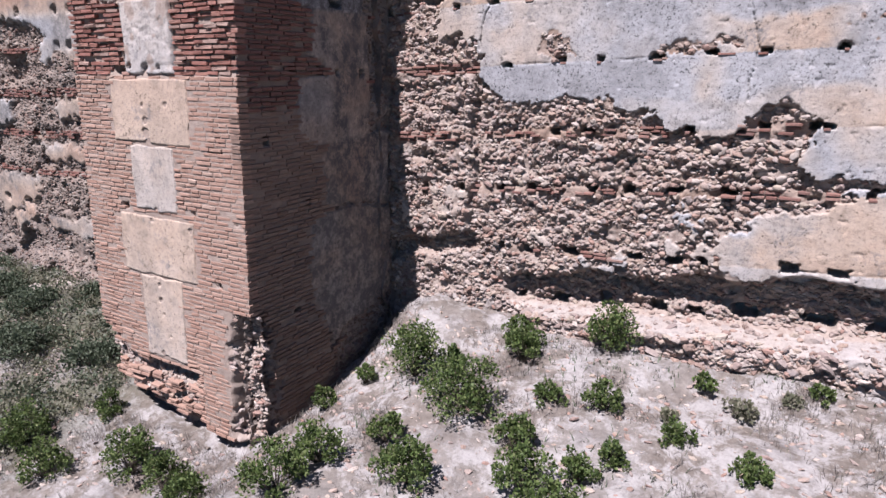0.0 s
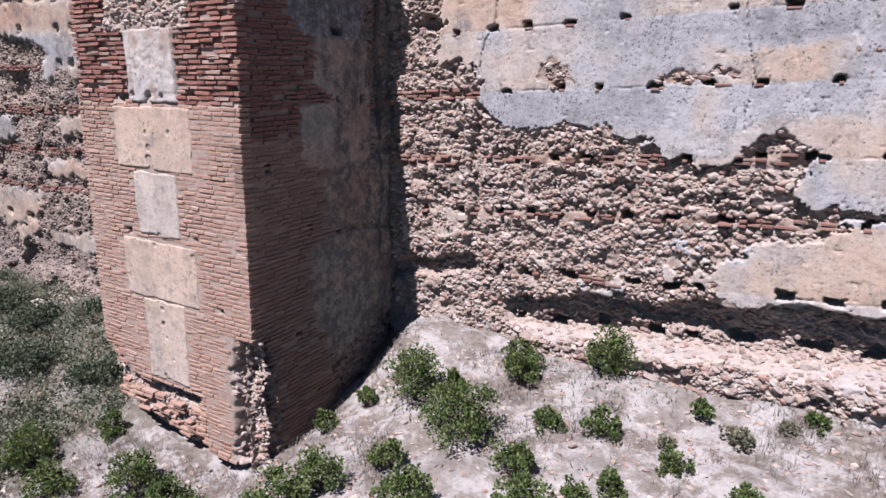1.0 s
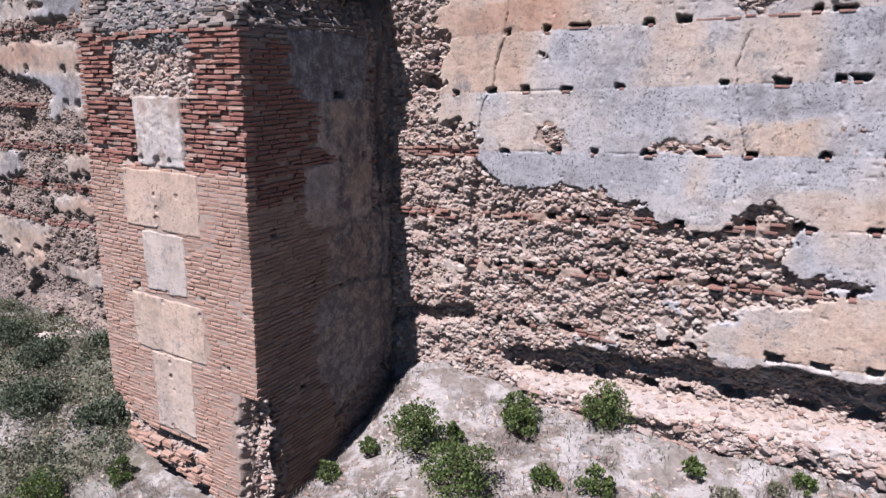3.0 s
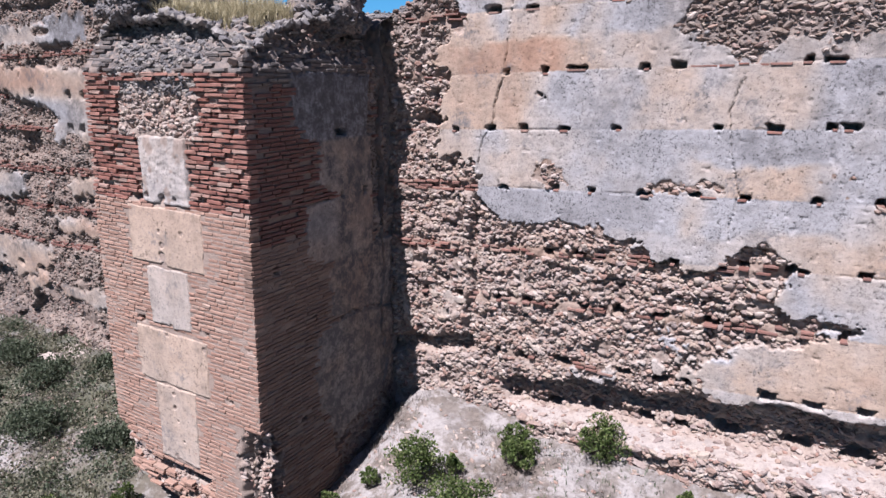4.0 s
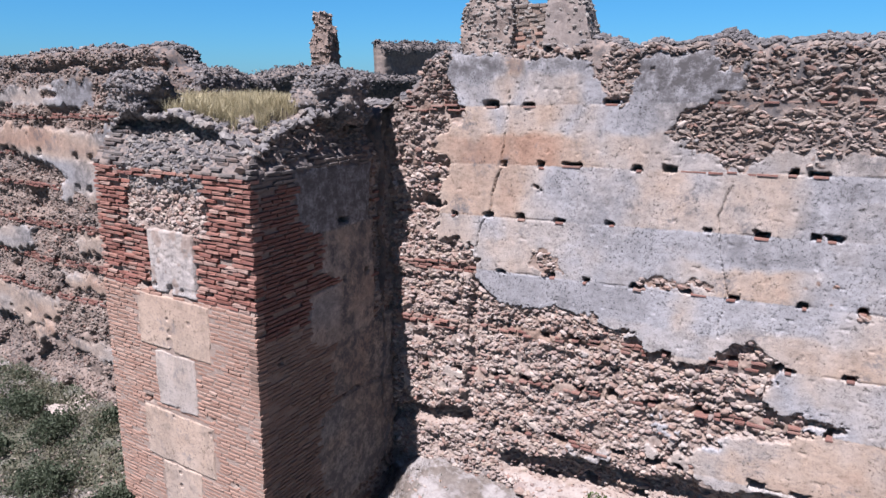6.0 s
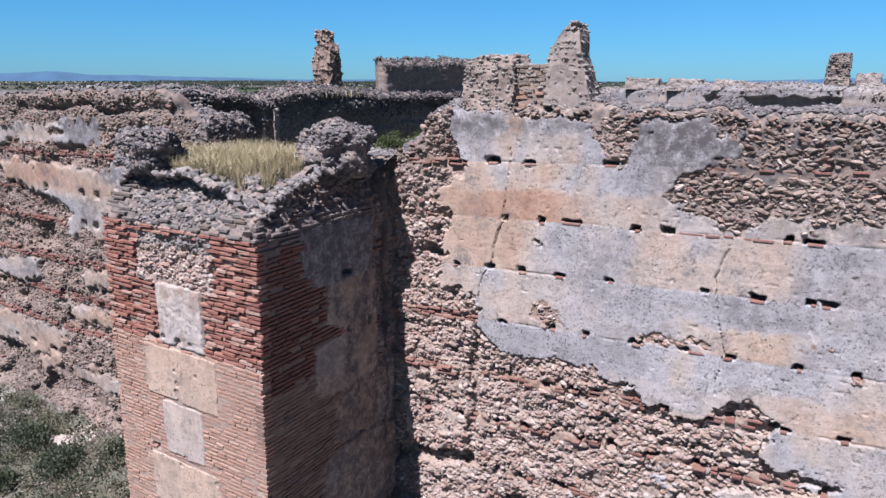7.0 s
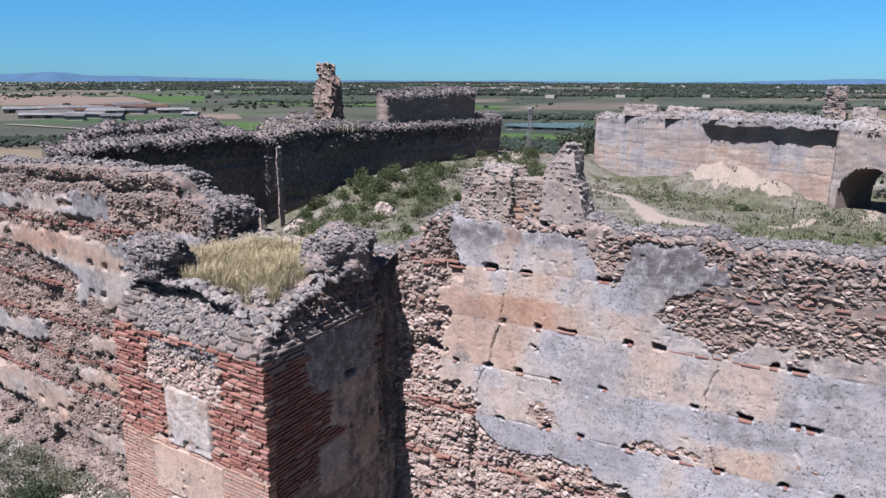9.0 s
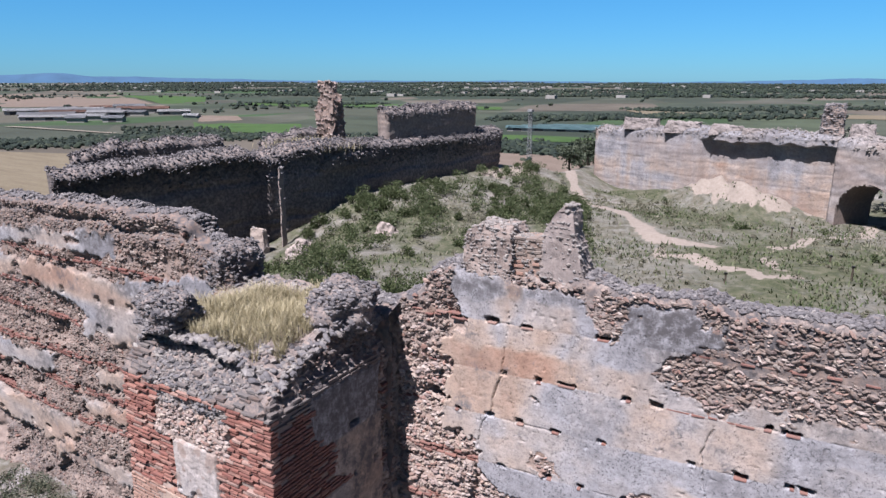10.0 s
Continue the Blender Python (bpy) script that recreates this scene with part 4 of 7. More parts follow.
def left_attrs(u, z, tops):
    bare = left_bare(u, z)
    tint = 0.52 + 0.4 * fbm(u * 0.35, z * 1.1, 219, 3)
    tint = tint + 0.3 * np.exp(-((z - 6.85) / 0.3) ** 2) - 0.35 * step(7.5, 7.9, z) + 0.15 * step(4.3, 3.6, z)
    grime = np.clip(step(-1.0, -0.45, z - tops) * 0.9 + 0.5 * step(0.0, 0.5, fbm(u * 0.9, z * 1.4, 229, 4)) + 0.3, 0, 1)
    red = np.zeros(np.shape(u))
    for zr in LEFT_ROWS[2:8]:
        red = np.maximum(red, np.abs(z - zr - 0.05 * fbm(u * 0.4, 0 * u, 230, 2)) < 0.13)
    red = np.maximum(red, (np.abs(z - 7.55 - 0.1 * fbm(u * .5, 0 * u, 3, 2)) < 0.24) * bare)
    return {"rub": bare, "tint": np.clip(tint, 0, 1), "grime": grime, "red": np.maximum(red * 0.85, 0.4 + 0.35 * step(7.8, 8.2, z)) * bare}


def left_top(u):
    t = np.interp(u, [-26, -19.4, -16.6, -14.2, -12.2, -11.75, -11.5, -11.2, -10.8, -10.5, -10.3, -10.0, -7.6, -7.0, -6.3], [8.7, 8.85, 9.0, 9.1, 9.18, 9.1, 8.78, 8.62, 8.5, 8.3, 7.85, 7.75, 7.8, 8.0, 8.1])
    return t + 0.06 * fbm(u * 1.7, 0 * u, 280, 4) + 0.04 * fbm(u * 7, 0 * u, 281, 3)


ul = np.arange(-25.5, -6.4, 0.05)
wall_left, (ltop_y, ltop_z) = sheet("wall_2", ul, None, left_top, 9.55, left_depth, np.interp(ul, [-14, -11.6, -10.6], [0.85, 0.82, 0.8]), -0.3, 190, left_attrs, seed=9, bulge=0.05, rough_top=0.06)
tagged(wall_left, "crumbling curtain wall of rubble and brick bands with scraps of pale render", "wall", kind="structure")
lu, lz = scatter(-21.5, -9.9, 0.0, 9.3, 0.064, lambda u, z: (left_bare(u, z) > .5) & (z < left_top(u) - .03) & (vnoise(u * 2, z * 2, 235) > .1), 301)
lsize = stone_sizes(len(lu), 0.02, 0.058, seed=302)
lpos = np.stack([lu, 9.55 + left_depth(lu, lz) + 0.005, lz], 1)
under(tagged(new("rubble", stones_mesh("rubble", lpos, lsize, BROWNRUBBLE)), kind="stuff"), wall_left, "rough buff cobbles of the exposed core")
tu2 = rng.uniform(-25, -6.5, 6500)
tj = rng.integers(0, 16, 6500)
ti = np.clip(((tu2 + 25.5) / 0.05).astype(int), 0, len(ul) - 1)
tsize2 = stone_sizes(len(tu2), 0.022, 0.06, 0.8, seed=305)
tpos2 = np.stack([tu2, ltop_y[tj, ti] + rng.uniform(-.05, .05, 6500), ltop_z[tj, ti] + 0.01], 1)
under(tagged(new("top_rubble", stones_mesh("top_rubble", tpos2, tsize2, TOPSTONE)), kind="stuff"), wall_left, "grey lichened rubble along the broken top")
lrows = []
for k, zr in enumerate(LEFT_ROWS[2:8]):
    c, z, ln, h, r = courses(-24.5, -9.9, [(j - 1) * 0.065 for j in range(3 if k in (1, 2) else 2)], 0.27, 0.046, 0.02, 500 + k)
    zz = zr + z + 0.05 * fbm(c * 0.4, 0 * c, 230, 2)
    ok = (r < .88) & (left_bare(c, zr + 0 * c) > .5)
    lrows.append(np.stack([c, 9.55 + np.minimum(left_depth(c, zz), 0.12) - 0.04, zz, ln, 0 * c + 0.2, h], 1)[ok])
LEFT_BRICK = np.concatenate(lrows)
under(tagged(new("brick_bands", bricks_mesh("brick_bands", LEFT_BRICK[:, :3], LEFT_BRICK[:, 3:], (1, 0, 0), (0, 1, 0), RAWBRICK)), kind="stuff"), wall_left, "dark red brick levelling courses")

# ---- tower ----
XL, XR, YF = -9.97, -6.5, 6.60
tower = base("tower", (XL + XR) / 2, YF, 0.0)
tower_m = tower.matrix_world.inverted()
tagged(tower, "square brick and rubble tower with stepped render panels, broken top", "tower")


def to_tower(ob, label=""):
    ob.parent = tower
    ob.matrix_parent_inverse = tower_m
    if label:
        ob["label"] = label
    return ob


PANELS = [(-8.74, -7.70, 5.33, 6.34, 0.42), (-9.14, -7.45, 4.38, 5.29, .70), (-8.79, -7.84, 3.40, 4.37, .50), (-9.2, -7.52, 2.40, 3.33, .66), (-8.82, -7.87, 1.08, 2.41, .60)]


FRONT_PUTLOGS = ((-8.95, 5.39, .06, .06), (-6.65, 5.51, .06, .06), (-7.42, 5.46, .05, .05), (-9.56, 4.38, .04, .05), (-6.93, 4.51, .04, .06), (-7.01, 4.35, .12, .02), (-9.06, 3.42, .06, .04), (-7.53, 3.45, .05, .05), (-7.1, 2.5, .055, .06), (-6.68, 3.4, .03, .02), (-9.5, 7.25, .08, .06), (-8.85, 5.4, .07, .08))
SIDE_PUTLOGS = ((7.7, 5.42, .06, .06), (8.27, 5.39, .06, .05), (8.62, 5.37, .03, .04), (9.21, 5.34, .05, .05), (8.62, 6.33, .12, .05), (7.11, 4.48, .05, .06), (7.88, 3.49, .05, .06), (7.5, 1.9, .05, .06))


def front_lean(z):
    return YF + 0.03 * (z - 3.5)


def core_bare_front(u, z):
    """Rubble shows in the upper middle, at the top and at the broken foot."""
    a = bare_mask(u, z, [[(-9.2, 6.3), (-9.2, 7.12), (-7.45, 7.12), (-7.45, 6.3)], [(-9.3, 7.2), (-9.45, 8.4), (-7.0, 8.4), (-6.95, 7.6), (-7.6, 7.2)],
                         [(-10.2, -1), (-10.2, 1.55), (-9.75, 1.2), (-9.35, 1.0), (-7.7, 0.98), (-7.7, 0.45), (-7.6, -1)], [(-6.98, -1), (-6.93, 1.6), (-6.78, 2.15), (-6.3, 2.1), (-6.3, -1)]], 0.06, 311)
    return a


def front_depth(u, z):
    bare = core_bare_front(u, z)
    d = 0.011 + 0.004 * fbm(u * 0.8, z * 0.8, 302, 3) + 0.005 * fbm(u * 5, z * 5, 303, 3)
    d = d + bare * (0.05 + 0.05 * fbm(u * 2, z * 2.5, 306, 4) + 0.03 * fbm(u * 9, z * 9, 308, 3))
    worn = step(5.25, 5.5, z) * (1 - step(7.1, 7.3, z)) * (1 - bare)
    d = d + worn * 0.06
    # broken foot
    foot = step(1.06, 0.92, z + 0.08 * fbm(u * 2.2, 0 * u, 310, 3)) * step(-7.55, -7.75, u)
    d = d + foot * (0.07 + 0.14 * step(0.7, 0.85, z) * step(-9.1, -8.9, u))
    left_bite = step(1.6, 1.35, z) * step(-9.55, -9.85, u + 0.25 * np.clip(1.4 - z, 0, 2) * -1)
    d = d + 0.14 * left_bite
    corner = step(2.18, 2.05, z + 0.05 * fbm(u * 6, z, 313, 2)) * step(-6.96, -6.86, u + 0.05 * fbm(z * 4, 0 * z, 312, 3) - 0.10 * np.clip(z - 1.4, 0, 1))
    d = d + corner * (0.13 + 0.05 * fbm(u * 6, z * 4, 314, 3))
    under_cut = step(0.22, 0.08, z + 0.10 * fbm(u * 1.8, 0 * u, 315, 3) - 0.10 * (u + 8.2) * -0.9)
    d = d + under_cut * 0.30
    d = d + holes(u, z, FRONT_PUTLOGS, 340, 12, 0.2)
    return d


def front_attrs(u, z):
    bare = core_bare_front(u, z)
    grime = np.clip(step(7.0, 7.5, z) * 0.85 + 0.3 * step(6.2, 7, z), 0, 1)
    return {"rub": np.maximum(bare, 0.85), "tint": 0.5 + 0 * u, "grime": grime, "red": (1 - bare) * 0.35}


def tower_rim(u):
    return np.interp(u, [-10.1, -9.9, -9.5, -9.1, -8.2, -7.3, -6.9, -6.5], [7.5, 7.75, 7.98, 8.0, 8.0, 7.85, 7.5, 7.3]) + 0.06 * fbm(u * 4, 0 * u, 351, 3)


uf = np.linspace(XL, XR, 150)
vf = np.linspace(0, 1, 330)[:, None]
zf = -0.5 + vf * (tower_rim(uf) + 0.5)
UF = np.broadcast_to(uf, zf.shape)
slope = 0.5 * np.clip((zf - 7.22) / 0.75, 0, 1.2)
YY = front_lean(zf) + front_depth(UF, zf) + slope
# side face: from the front corner back to the curtain wall
SIDE_BARE = [[(8.35, -1), (8.2, 1.2), (8.6, 2.6), (8.5, 3.4), (8.9, 4.2), (9.3, 5.2), (9.35, 8), (10.4, 8), (10.4, -1)], [(6.4, 7.25), (7.6, 7.3), (8.2, 7.5), (9.5, 7.3), (10.4, 7.3), (10.4, 9), (6.4, 9)], [(6.4, -1), (6.4, 2.1), (6.8, 2.0), (7.0, 1.2), (7.05, -1)]]
SIDE_PANEL = [[(7.6, 7.2), (7.62, 6.69), (7.76, 6.28), (8.09, 6.24), (9.26, 6.25), (9.43, 7.2)], [(8.09, 6.24), (8.06, 5.58), (8.31, 5.56), (8.46, 5.34), (7.78, 5.31), (7.74, 4.48), (8.26, 4.33), (9.39, 4.34), (9.43, 6.25)],
              [(8.26, 4.36), (8.26, 3.46), (8.53, 3.34), (9.26, 3.34), (9.9, 3.13), (9.9, 4.4)], [(7.93, 3.28), (7.82, 2.66), (7.9, 1.9), (8.3, 1.2), (9.88, 1.6), (9.91, 3.1), (9.26, 3.26)]]


def side_bare(n, z):
    return bare_mask(n, z, SIDE_BARE, 0.12, 321)


def side_panel(n, z):
    return bare_mask(n, z, SIDE_PANEL, 0.05, 325)


def side_depth(n, z):
    bare, pan = side_bare(n, z), side_panel(n, z)
    d = 0.014 * (1 - pan) + 0.006 * fbm(n * 0.9, z * 0.9, 322, 3) + 0.02 * (1 - pan) * step(4.8, 5.0, z)
    d = d + bare * (1 - pan) * (0.04 + 0.05 * fbm(n * 2, z * 2.5, 326, 4) + 0.025 * fbm(n * 9, z * 9, 328, 3))
    corner = step(2.15, 2.0, z) * step(6.95, 6.8, n)
    d = d + corner * 0.16
    d = d + holes(n, z, SIDE_PUTLOGS, 360, 12, 0.2)
    return d


def side_rim(n):
    return np.interp(n, [6.6, 6.8, 7.3, 8.2, 8.7, 9.5, 10.2], [7.3, 7.4, 7.7, 8.0, 8.0, 7.95, 7.95]) + 0.05 * fbm(n * 4, 0 * n, 352, 3)


ns = np.linspace(0, 1, 150)
vs = np.linspace(0, 1, 330)[:, None]
rim_s = side_rim(6.7 + ns * 3.5)
zs = -0.5 + vs * (rim_s + 0.5)
start = front_lean(zs) + 0.02
NS = start + ns * (10.2 - start)
XS = XR - side_depth(NS, zs) - 0.30 * np.clip((zs - 7.3) / 0.5, 0, 1) * step(6.7, 7.2, NS)
# join the two faces along the corner
edge_x, edge_y = XS[:, 0].copy(), YY[:, -1].copy()
XF = UF + 0 * YY
XF[:, -1] = edge_x
XF[:, -2] = np.minimum(XF[:, -2], edge_x - 0.005)
NS[:, 0] = edge_y
NS[:, 1] = np.maximum(NS[:, 1], edge_y + 0.005)
zs[:, 0] = zf[:, -1]
front_v = np.stack([XF, YY, zf], -1).reshape(-1, 3)
side_v = np.stack([XS, NS, zs], -1).reshape(-1, 3)
fa = front_attrs(UF, zf)
sb, sp = side_bare(NS, zs), side_panel(NS, zs)
# upper panel is lichened; the rest of the flank has shade painted in
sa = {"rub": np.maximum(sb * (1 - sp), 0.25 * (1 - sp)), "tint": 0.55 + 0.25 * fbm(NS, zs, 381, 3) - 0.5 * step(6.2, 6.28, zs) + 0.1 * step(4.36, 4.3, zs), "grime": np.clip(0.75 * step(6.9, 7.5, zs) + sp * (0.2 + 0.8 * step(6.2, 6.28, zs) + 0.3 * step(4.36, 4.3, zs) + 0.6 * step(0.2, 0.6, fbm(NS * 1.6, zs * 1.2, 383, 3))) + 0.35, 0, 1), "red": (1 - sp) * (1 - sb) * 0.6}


# crown of the tower: a rough mound of core inside the rims
edge_front, edge_side = (uf, YY[-1], zf[-1]), (NS[-1], XS[-1], zs[-1])


def crown_height(u, n):
    yf, zfr = np.interp(u, uf, edge_front[1]), np.interp(u, uf, edge_front[2])
    xs_, zsd = np.interp(n, edge_side[0], edge_side[1]), np.interp(n, edge_side[0], edge_side[2])
    a, b = np.clip(n - yf, 0, None), np.clip(xs_ - u, 0, None)
    rim = (zfr * b + zsd * a) / (a + b + 1e-6)
    k = step(0.0, 0.75, np.minimum(a, b))
    rough = 0.08 * fbm(u * 1.7, n * 1.7, 361, 4) + 0.05 * fbm(u * 6, n * 6, 362, 3)
    z = rim + (8.03 - rim) * k + rough * step(0.0, 0.15, np.minimum(a, b))
    return z - 0.4 * step(0.12, -0.05, u - XL)


ca, ct = np.meshgrid(np.linspace(0, 1, 100), np.linspace(0, 1, 100))
cu = XL + ca * (XR - XL)
cn = np.interp(cu, uf, edge_front[1]) + ct * (10.3 - np.interp(cu, uf, edge_front[1]))
cu = XL + ca * (np.interp(cn, edge_side[0], edge_side[1]) - XL)
cz = crown_height(cu, cn)
crown_v = np.stack([cu, cn, cz], -1).reshape(-1, 3)
# left face, turned from view
ht = np.linspace(0, 1, 20)[None]
hn = YY[::4, :1] + ht * (10.2 - YY[::4, :1])
hz = np.broadcast_to(zf[::4, :1], hn.shape)
hx = XL + 0.02 * fbm(hn * 2, hz * 2, 371, 3) * (ht > 0)
hid = np.stack([hx, hn, hz], -1).reshape(-1, 3)
hr = len(hn)
n1, n2, n3 = len(front_v), len(front_v) + len(side_v), len(front_v) + len(side_v) + len(crown_v)
faces = np.concatenate([grid_faces(330, 150), grid_faces(330, 150, n1), grid_faces(100, 100, n2), grid_faces(hr, 20, n3)[:, ::-1]])
attrs = {k: np.concatenate([fa[k].ravel(), np.asarray(sa[k]).ravel(), np.full(len(crown_v), {"rub": 1, "grime": .6, "tint": .4, "red": 0}[k]), np.full(len(hid), {"rub": .5, "grime": .2, "tint": .5, "red": .4}[k])]) for k in ("rub", "tint", "grime", "red")}
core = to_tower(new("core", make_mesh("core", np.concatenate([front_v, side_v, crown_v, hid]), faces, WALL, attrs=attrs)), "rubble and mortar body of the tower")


def render_panel(u0, u1, z0, z1, tint, seed):
    """A smooth lime render panel set between the brick courses, with a ragged edge and pits."""
    w, h = max(int((u1 - u0) / 0.022), 4), max(int((z1 - z0) / 0.022), 4)
    a, b = np.meshgrid(np.linspace(0, 1, w), np.linspace(0, 1, h))
    u = u0 + a * (u1 - u0) + 0.018 * fbm(b * 5 + seed, a, seed, 3) * (1 - 2 * a)
    z = z0 + b * (z1 - z0) + 0.02 * fbm(a * 5 + seed, b, seed + 1, 3) * (1 - 2 * b)
    z = z + 0.05 * fbm(a * 3, 0 * a, seed + 9, 3) * (1 - b) * (seed == 405)
    y = front_lean(z) - 0.006 + 0.006 * fbm(u * 3, z * 3, seed + 2, 3)
    for du, dz, r in {401: ((.10, .12, .05), (.42, .1, .08), (.7, .1, .05)), 402: ((.44, .36, .045), (.44, .16, .075), (.46, .03, .07), (.72, .62, .035), (.42, .6, .03)), 403: ((.5, .03, .04),), 404: ((.45, .93, .04), (.95, .85, .03)), 405: ((.45, .9, .03), (.45, .72, .035), (.4, .06, .04), (.62, .3, .02), (.5, .55, .025))}[seed]:
        q = np.hypot(u - u0 - du * (u1 - u0), z - z0 - dz * (z1 - z0)) / r + 0.35 * fbm(u * 14, z * 14, seed + 4, 2)
        y = y + 0.09 * (1 - step(0.5, 1.0, q))
    if seed == 401:
        y = y + 0.012 * step(0.3, 0.5, fbm(u * 9, z * 9, 433, 4) + 0.5 * step(0.4, 0.9, b) * step(0.2, 0.6, a))
    edge = (a == 0) | (a == 1) | (b == 0) | (b == 1)
    y = np.where(edge, y + 0.06, y)
    grime = 0.3 * step(0.1, 0.5, fbm(u * 3, z * 3, seed + 6, 4)) * (0.4 + 0.6 * np.exp(-((b - 0.85) / 0.2) ** 2))
    rub = (step(0.4, 0.6, fbm(u * 6, z * 6, 433, 3) + 0.5 * step(0.45, 1.0, b)) if seed == 401 else 0 * u)
    me = make_mesh("render_panel", np.stack([u, y, z], -1).reshape(-1, 3), grid_faces(h, w), WALL, attrs={"tint": tint + 0 * u + 0.08 * (b - .5), "rub": rub, "grime": grime, "red": 0 * u})
    return to_tower(new("render_panel", me), "smooth cream lime render panel")


for i, (u0, u1, z0, z1, tint) in enumerate(PANELS):
    render_panel(u0, u1, z0, z1, tint, 401 + i)


def on_panel(u, z, m=0.0):
    hit = np.zeros(np.shape(u), bool)
    for u0, u1, z0, z1, tint in PANELS:
        hit |= (u > u0 - m) & (u < u1 + m) & (z > z0 - m) & (z < z1 + m)
    return hit


# front bricks, course by course
PITCH = 0.0655
c, z, ln, h, r = courses(XL - 0.01, XR + 0.008, np.arange(0.05, 7.95, PITCH), 0.27, 0.044, 0.012, 900)
worn = (z > 5.33) & (z < 7.22)
fd = front_depth(c, z)
ok = (z < tower_rim(c) - 0.03) & ~on_panel(c, z)
in_core = core_bare_front(c, z) > .5
ok &= ~((c + ln / 2 > -6.94) & (z < 2.1))
ok &= np.where(in_core, ((z > 7.12) & (r < np.where((c < -9.2) | (c > -7.9), 0.5, 0.14) * step(8.0, 7.2, z))) | ((z < 0.72) & (c < -7.5) & (r < 0.55)), (fd < 0.19) & (r < np.where(worn, 0.94, 0.985)))
h = np.where(worn | (z > 7.2), h * 1.0, h)
r2 = r * 57 % 1
out = np.where(worn, np.choose((r2 * 5).astype(int).clip(0, 4), (0.0, 0.004, 0.010, 0.018, 0.04)), np.where(z >= 7.2, r2 * 0.10 - 0.05, r2 * 0.009 - 0.003))
y = front_lean(z) + out + 0.5 * np.clip((z - 7.22) / 0.75, 0, None) + np.clip(fd - 0.10, 0, None)
rows = np.stack([c, y, z, ln, 0 * c + 0.16, h], 1)
front_rows, red_rows, grey_rows = rows[ok & ~worn & (z < 7.2)], rows[ok & worn], rows[ok & (z >= 7.2) & ~worn]
# side bricks
c, z, ln, h, r = courses(6.62, 9.6, np.arange(0.05, 7.8, PITCH), 0.27, 0.045, 0.012, 1900)
ok = (z < side_rim(c) - 0.03) & (side_panel(c, z) < .5) & (side_depth(c, z) < .14) & (r < np.where(side_bare(c, z) < .5, 0.95, 0.12)) & (c > front_lean(z) + ln * 0.5 - 0.02)
x = XR - 0.30 * np.clip((z - 7.3) / 0.5, 0, None) + (r * 57 % 1) * 0.016 - 0.004
rows = np.stack([x, c, z, ln, 0 * c + 0.16, h], 1)
side_rows, side_red, side_grey = rows[ok & (z <= 4.85)], rows[ok & (z > 4.85) & (z < 7.05)], rows[ok & (z >= 7.05)]


def tower_bricks(name, rows, along, into, material, label):
    me = bricks_mesh(name, rows[:, :3], rows[:, 3:6], along, into, material)
    return tagged(to_tower(new(name, me), label), kind="stuff")


near_b = (front_rows[:, 0] > -7.45) & (front_rows[:, 2] > 2.1)
FRONT_LONE = front_rows[near_b][:290]
others = np.concatenate([front_rows[~near_b], front_rows[near_b][290:]])
tower_bricks("brickwork", others, (1, 0, 0), (0, 1, 0), BRICK, "thin pinkish bricks in thick lime joints")
tower_bricks("worn_brickwork", red_rows, (1, 0, 0), (0, 1, 0), REDBRICK, "worn red bricks with lost mortar")
tower_bricks("top_brickwork", grey_rows, (1, 0, 0), (0, 1, 0), GREYBRICK, "grey lichened bricks of the broken top")
tower_bricks("side_brickwork", side_rows, (0, 1, 0), (-1, 0, 0), SHADEBRICK, "thin flank bricks coloured darker for shade")
# darker red than the front's worn bricks: shade put into the colour
tower_bricks("upper_side_brickwork", side_red, (0, 1, 0), (-1, 0, 0), RAWBRICK, "red flank bricks coloured darker for shade")

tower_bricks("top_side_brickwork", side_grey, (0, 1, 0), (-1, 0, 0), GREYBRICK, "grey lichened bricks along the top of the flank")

# stones in the broken parts
pu, pz = scatter(XL, XR, 0.2, 7.95, 0.056, lambda u, z: (core_bare_front(u, z) > .5) & (z < tower_rim(u) - .02) & ~on_panel(u, z, .02), 601)
psize = stone_sizes(len(pu), 0.022, 0.055, seed=602)
ppos = np.stack([pu, front_lean(pz) + front_depth(pu, pz) + 0.5 * np.clip((pz - 7.22) / 0.75, 0, 1.2), pz], 1)
low = pz < 6.9
tagged(to_tower(new("rubble", stones_mesh("rubble", ppos[low], psize[low], COBBLE)), "pale cobbles of the exposed core"), kind="stuff")
qn, qz = scatter(6.7, 9.95, 0.3, 7.9, 0.075, lambda n, z: (side_bare(n, z) > .5) & (side_panel(n, z) < .5) & (z < side_rim(n) - .02), 611)
qsize = stone_sizes(len(qn), 0.025, 0.06, seed=612)[:, [1, 0, 2]]
qpos = np.stack([XR - side_depth(qn, qz) - 0.30 * np.clip((qz - 7.3) / 0.5, 0, 1), qn, qz], 1)
# darker stone than the front's cobbles, so shade sits in the colour
tagged(to_tower(new("flank_rubble", stones_mesh("flank_rubble", qpos, qsize, BROWNRUBBLE)), "flank rubble in darker stone for shade"), kind="stuff")
ru, rn = rng.uniform(XL, XR - .1, 2300), 7.0 + 3.2 * rng.random(2300) ** 1.6
keep_r = ~((ru > -9.3) & (ru < -7.0) & (rn > 7.6) & (rn < 9.6) & (rng.random(2300) > 0.15))
ru, rn = ru[keep_r], rn[keep_r]
rsize = stone_sizes(len(ru), 0.025, 0.075, seed=622)
rpos = np.concatenate([np.stack([ru, rn, crown_height(ru, rn)], 1), ppos[~low]])
rsize = np.concatenate([rsize, psize[~low]])
pale_r = rng.random(len(rpos)) < 0.38
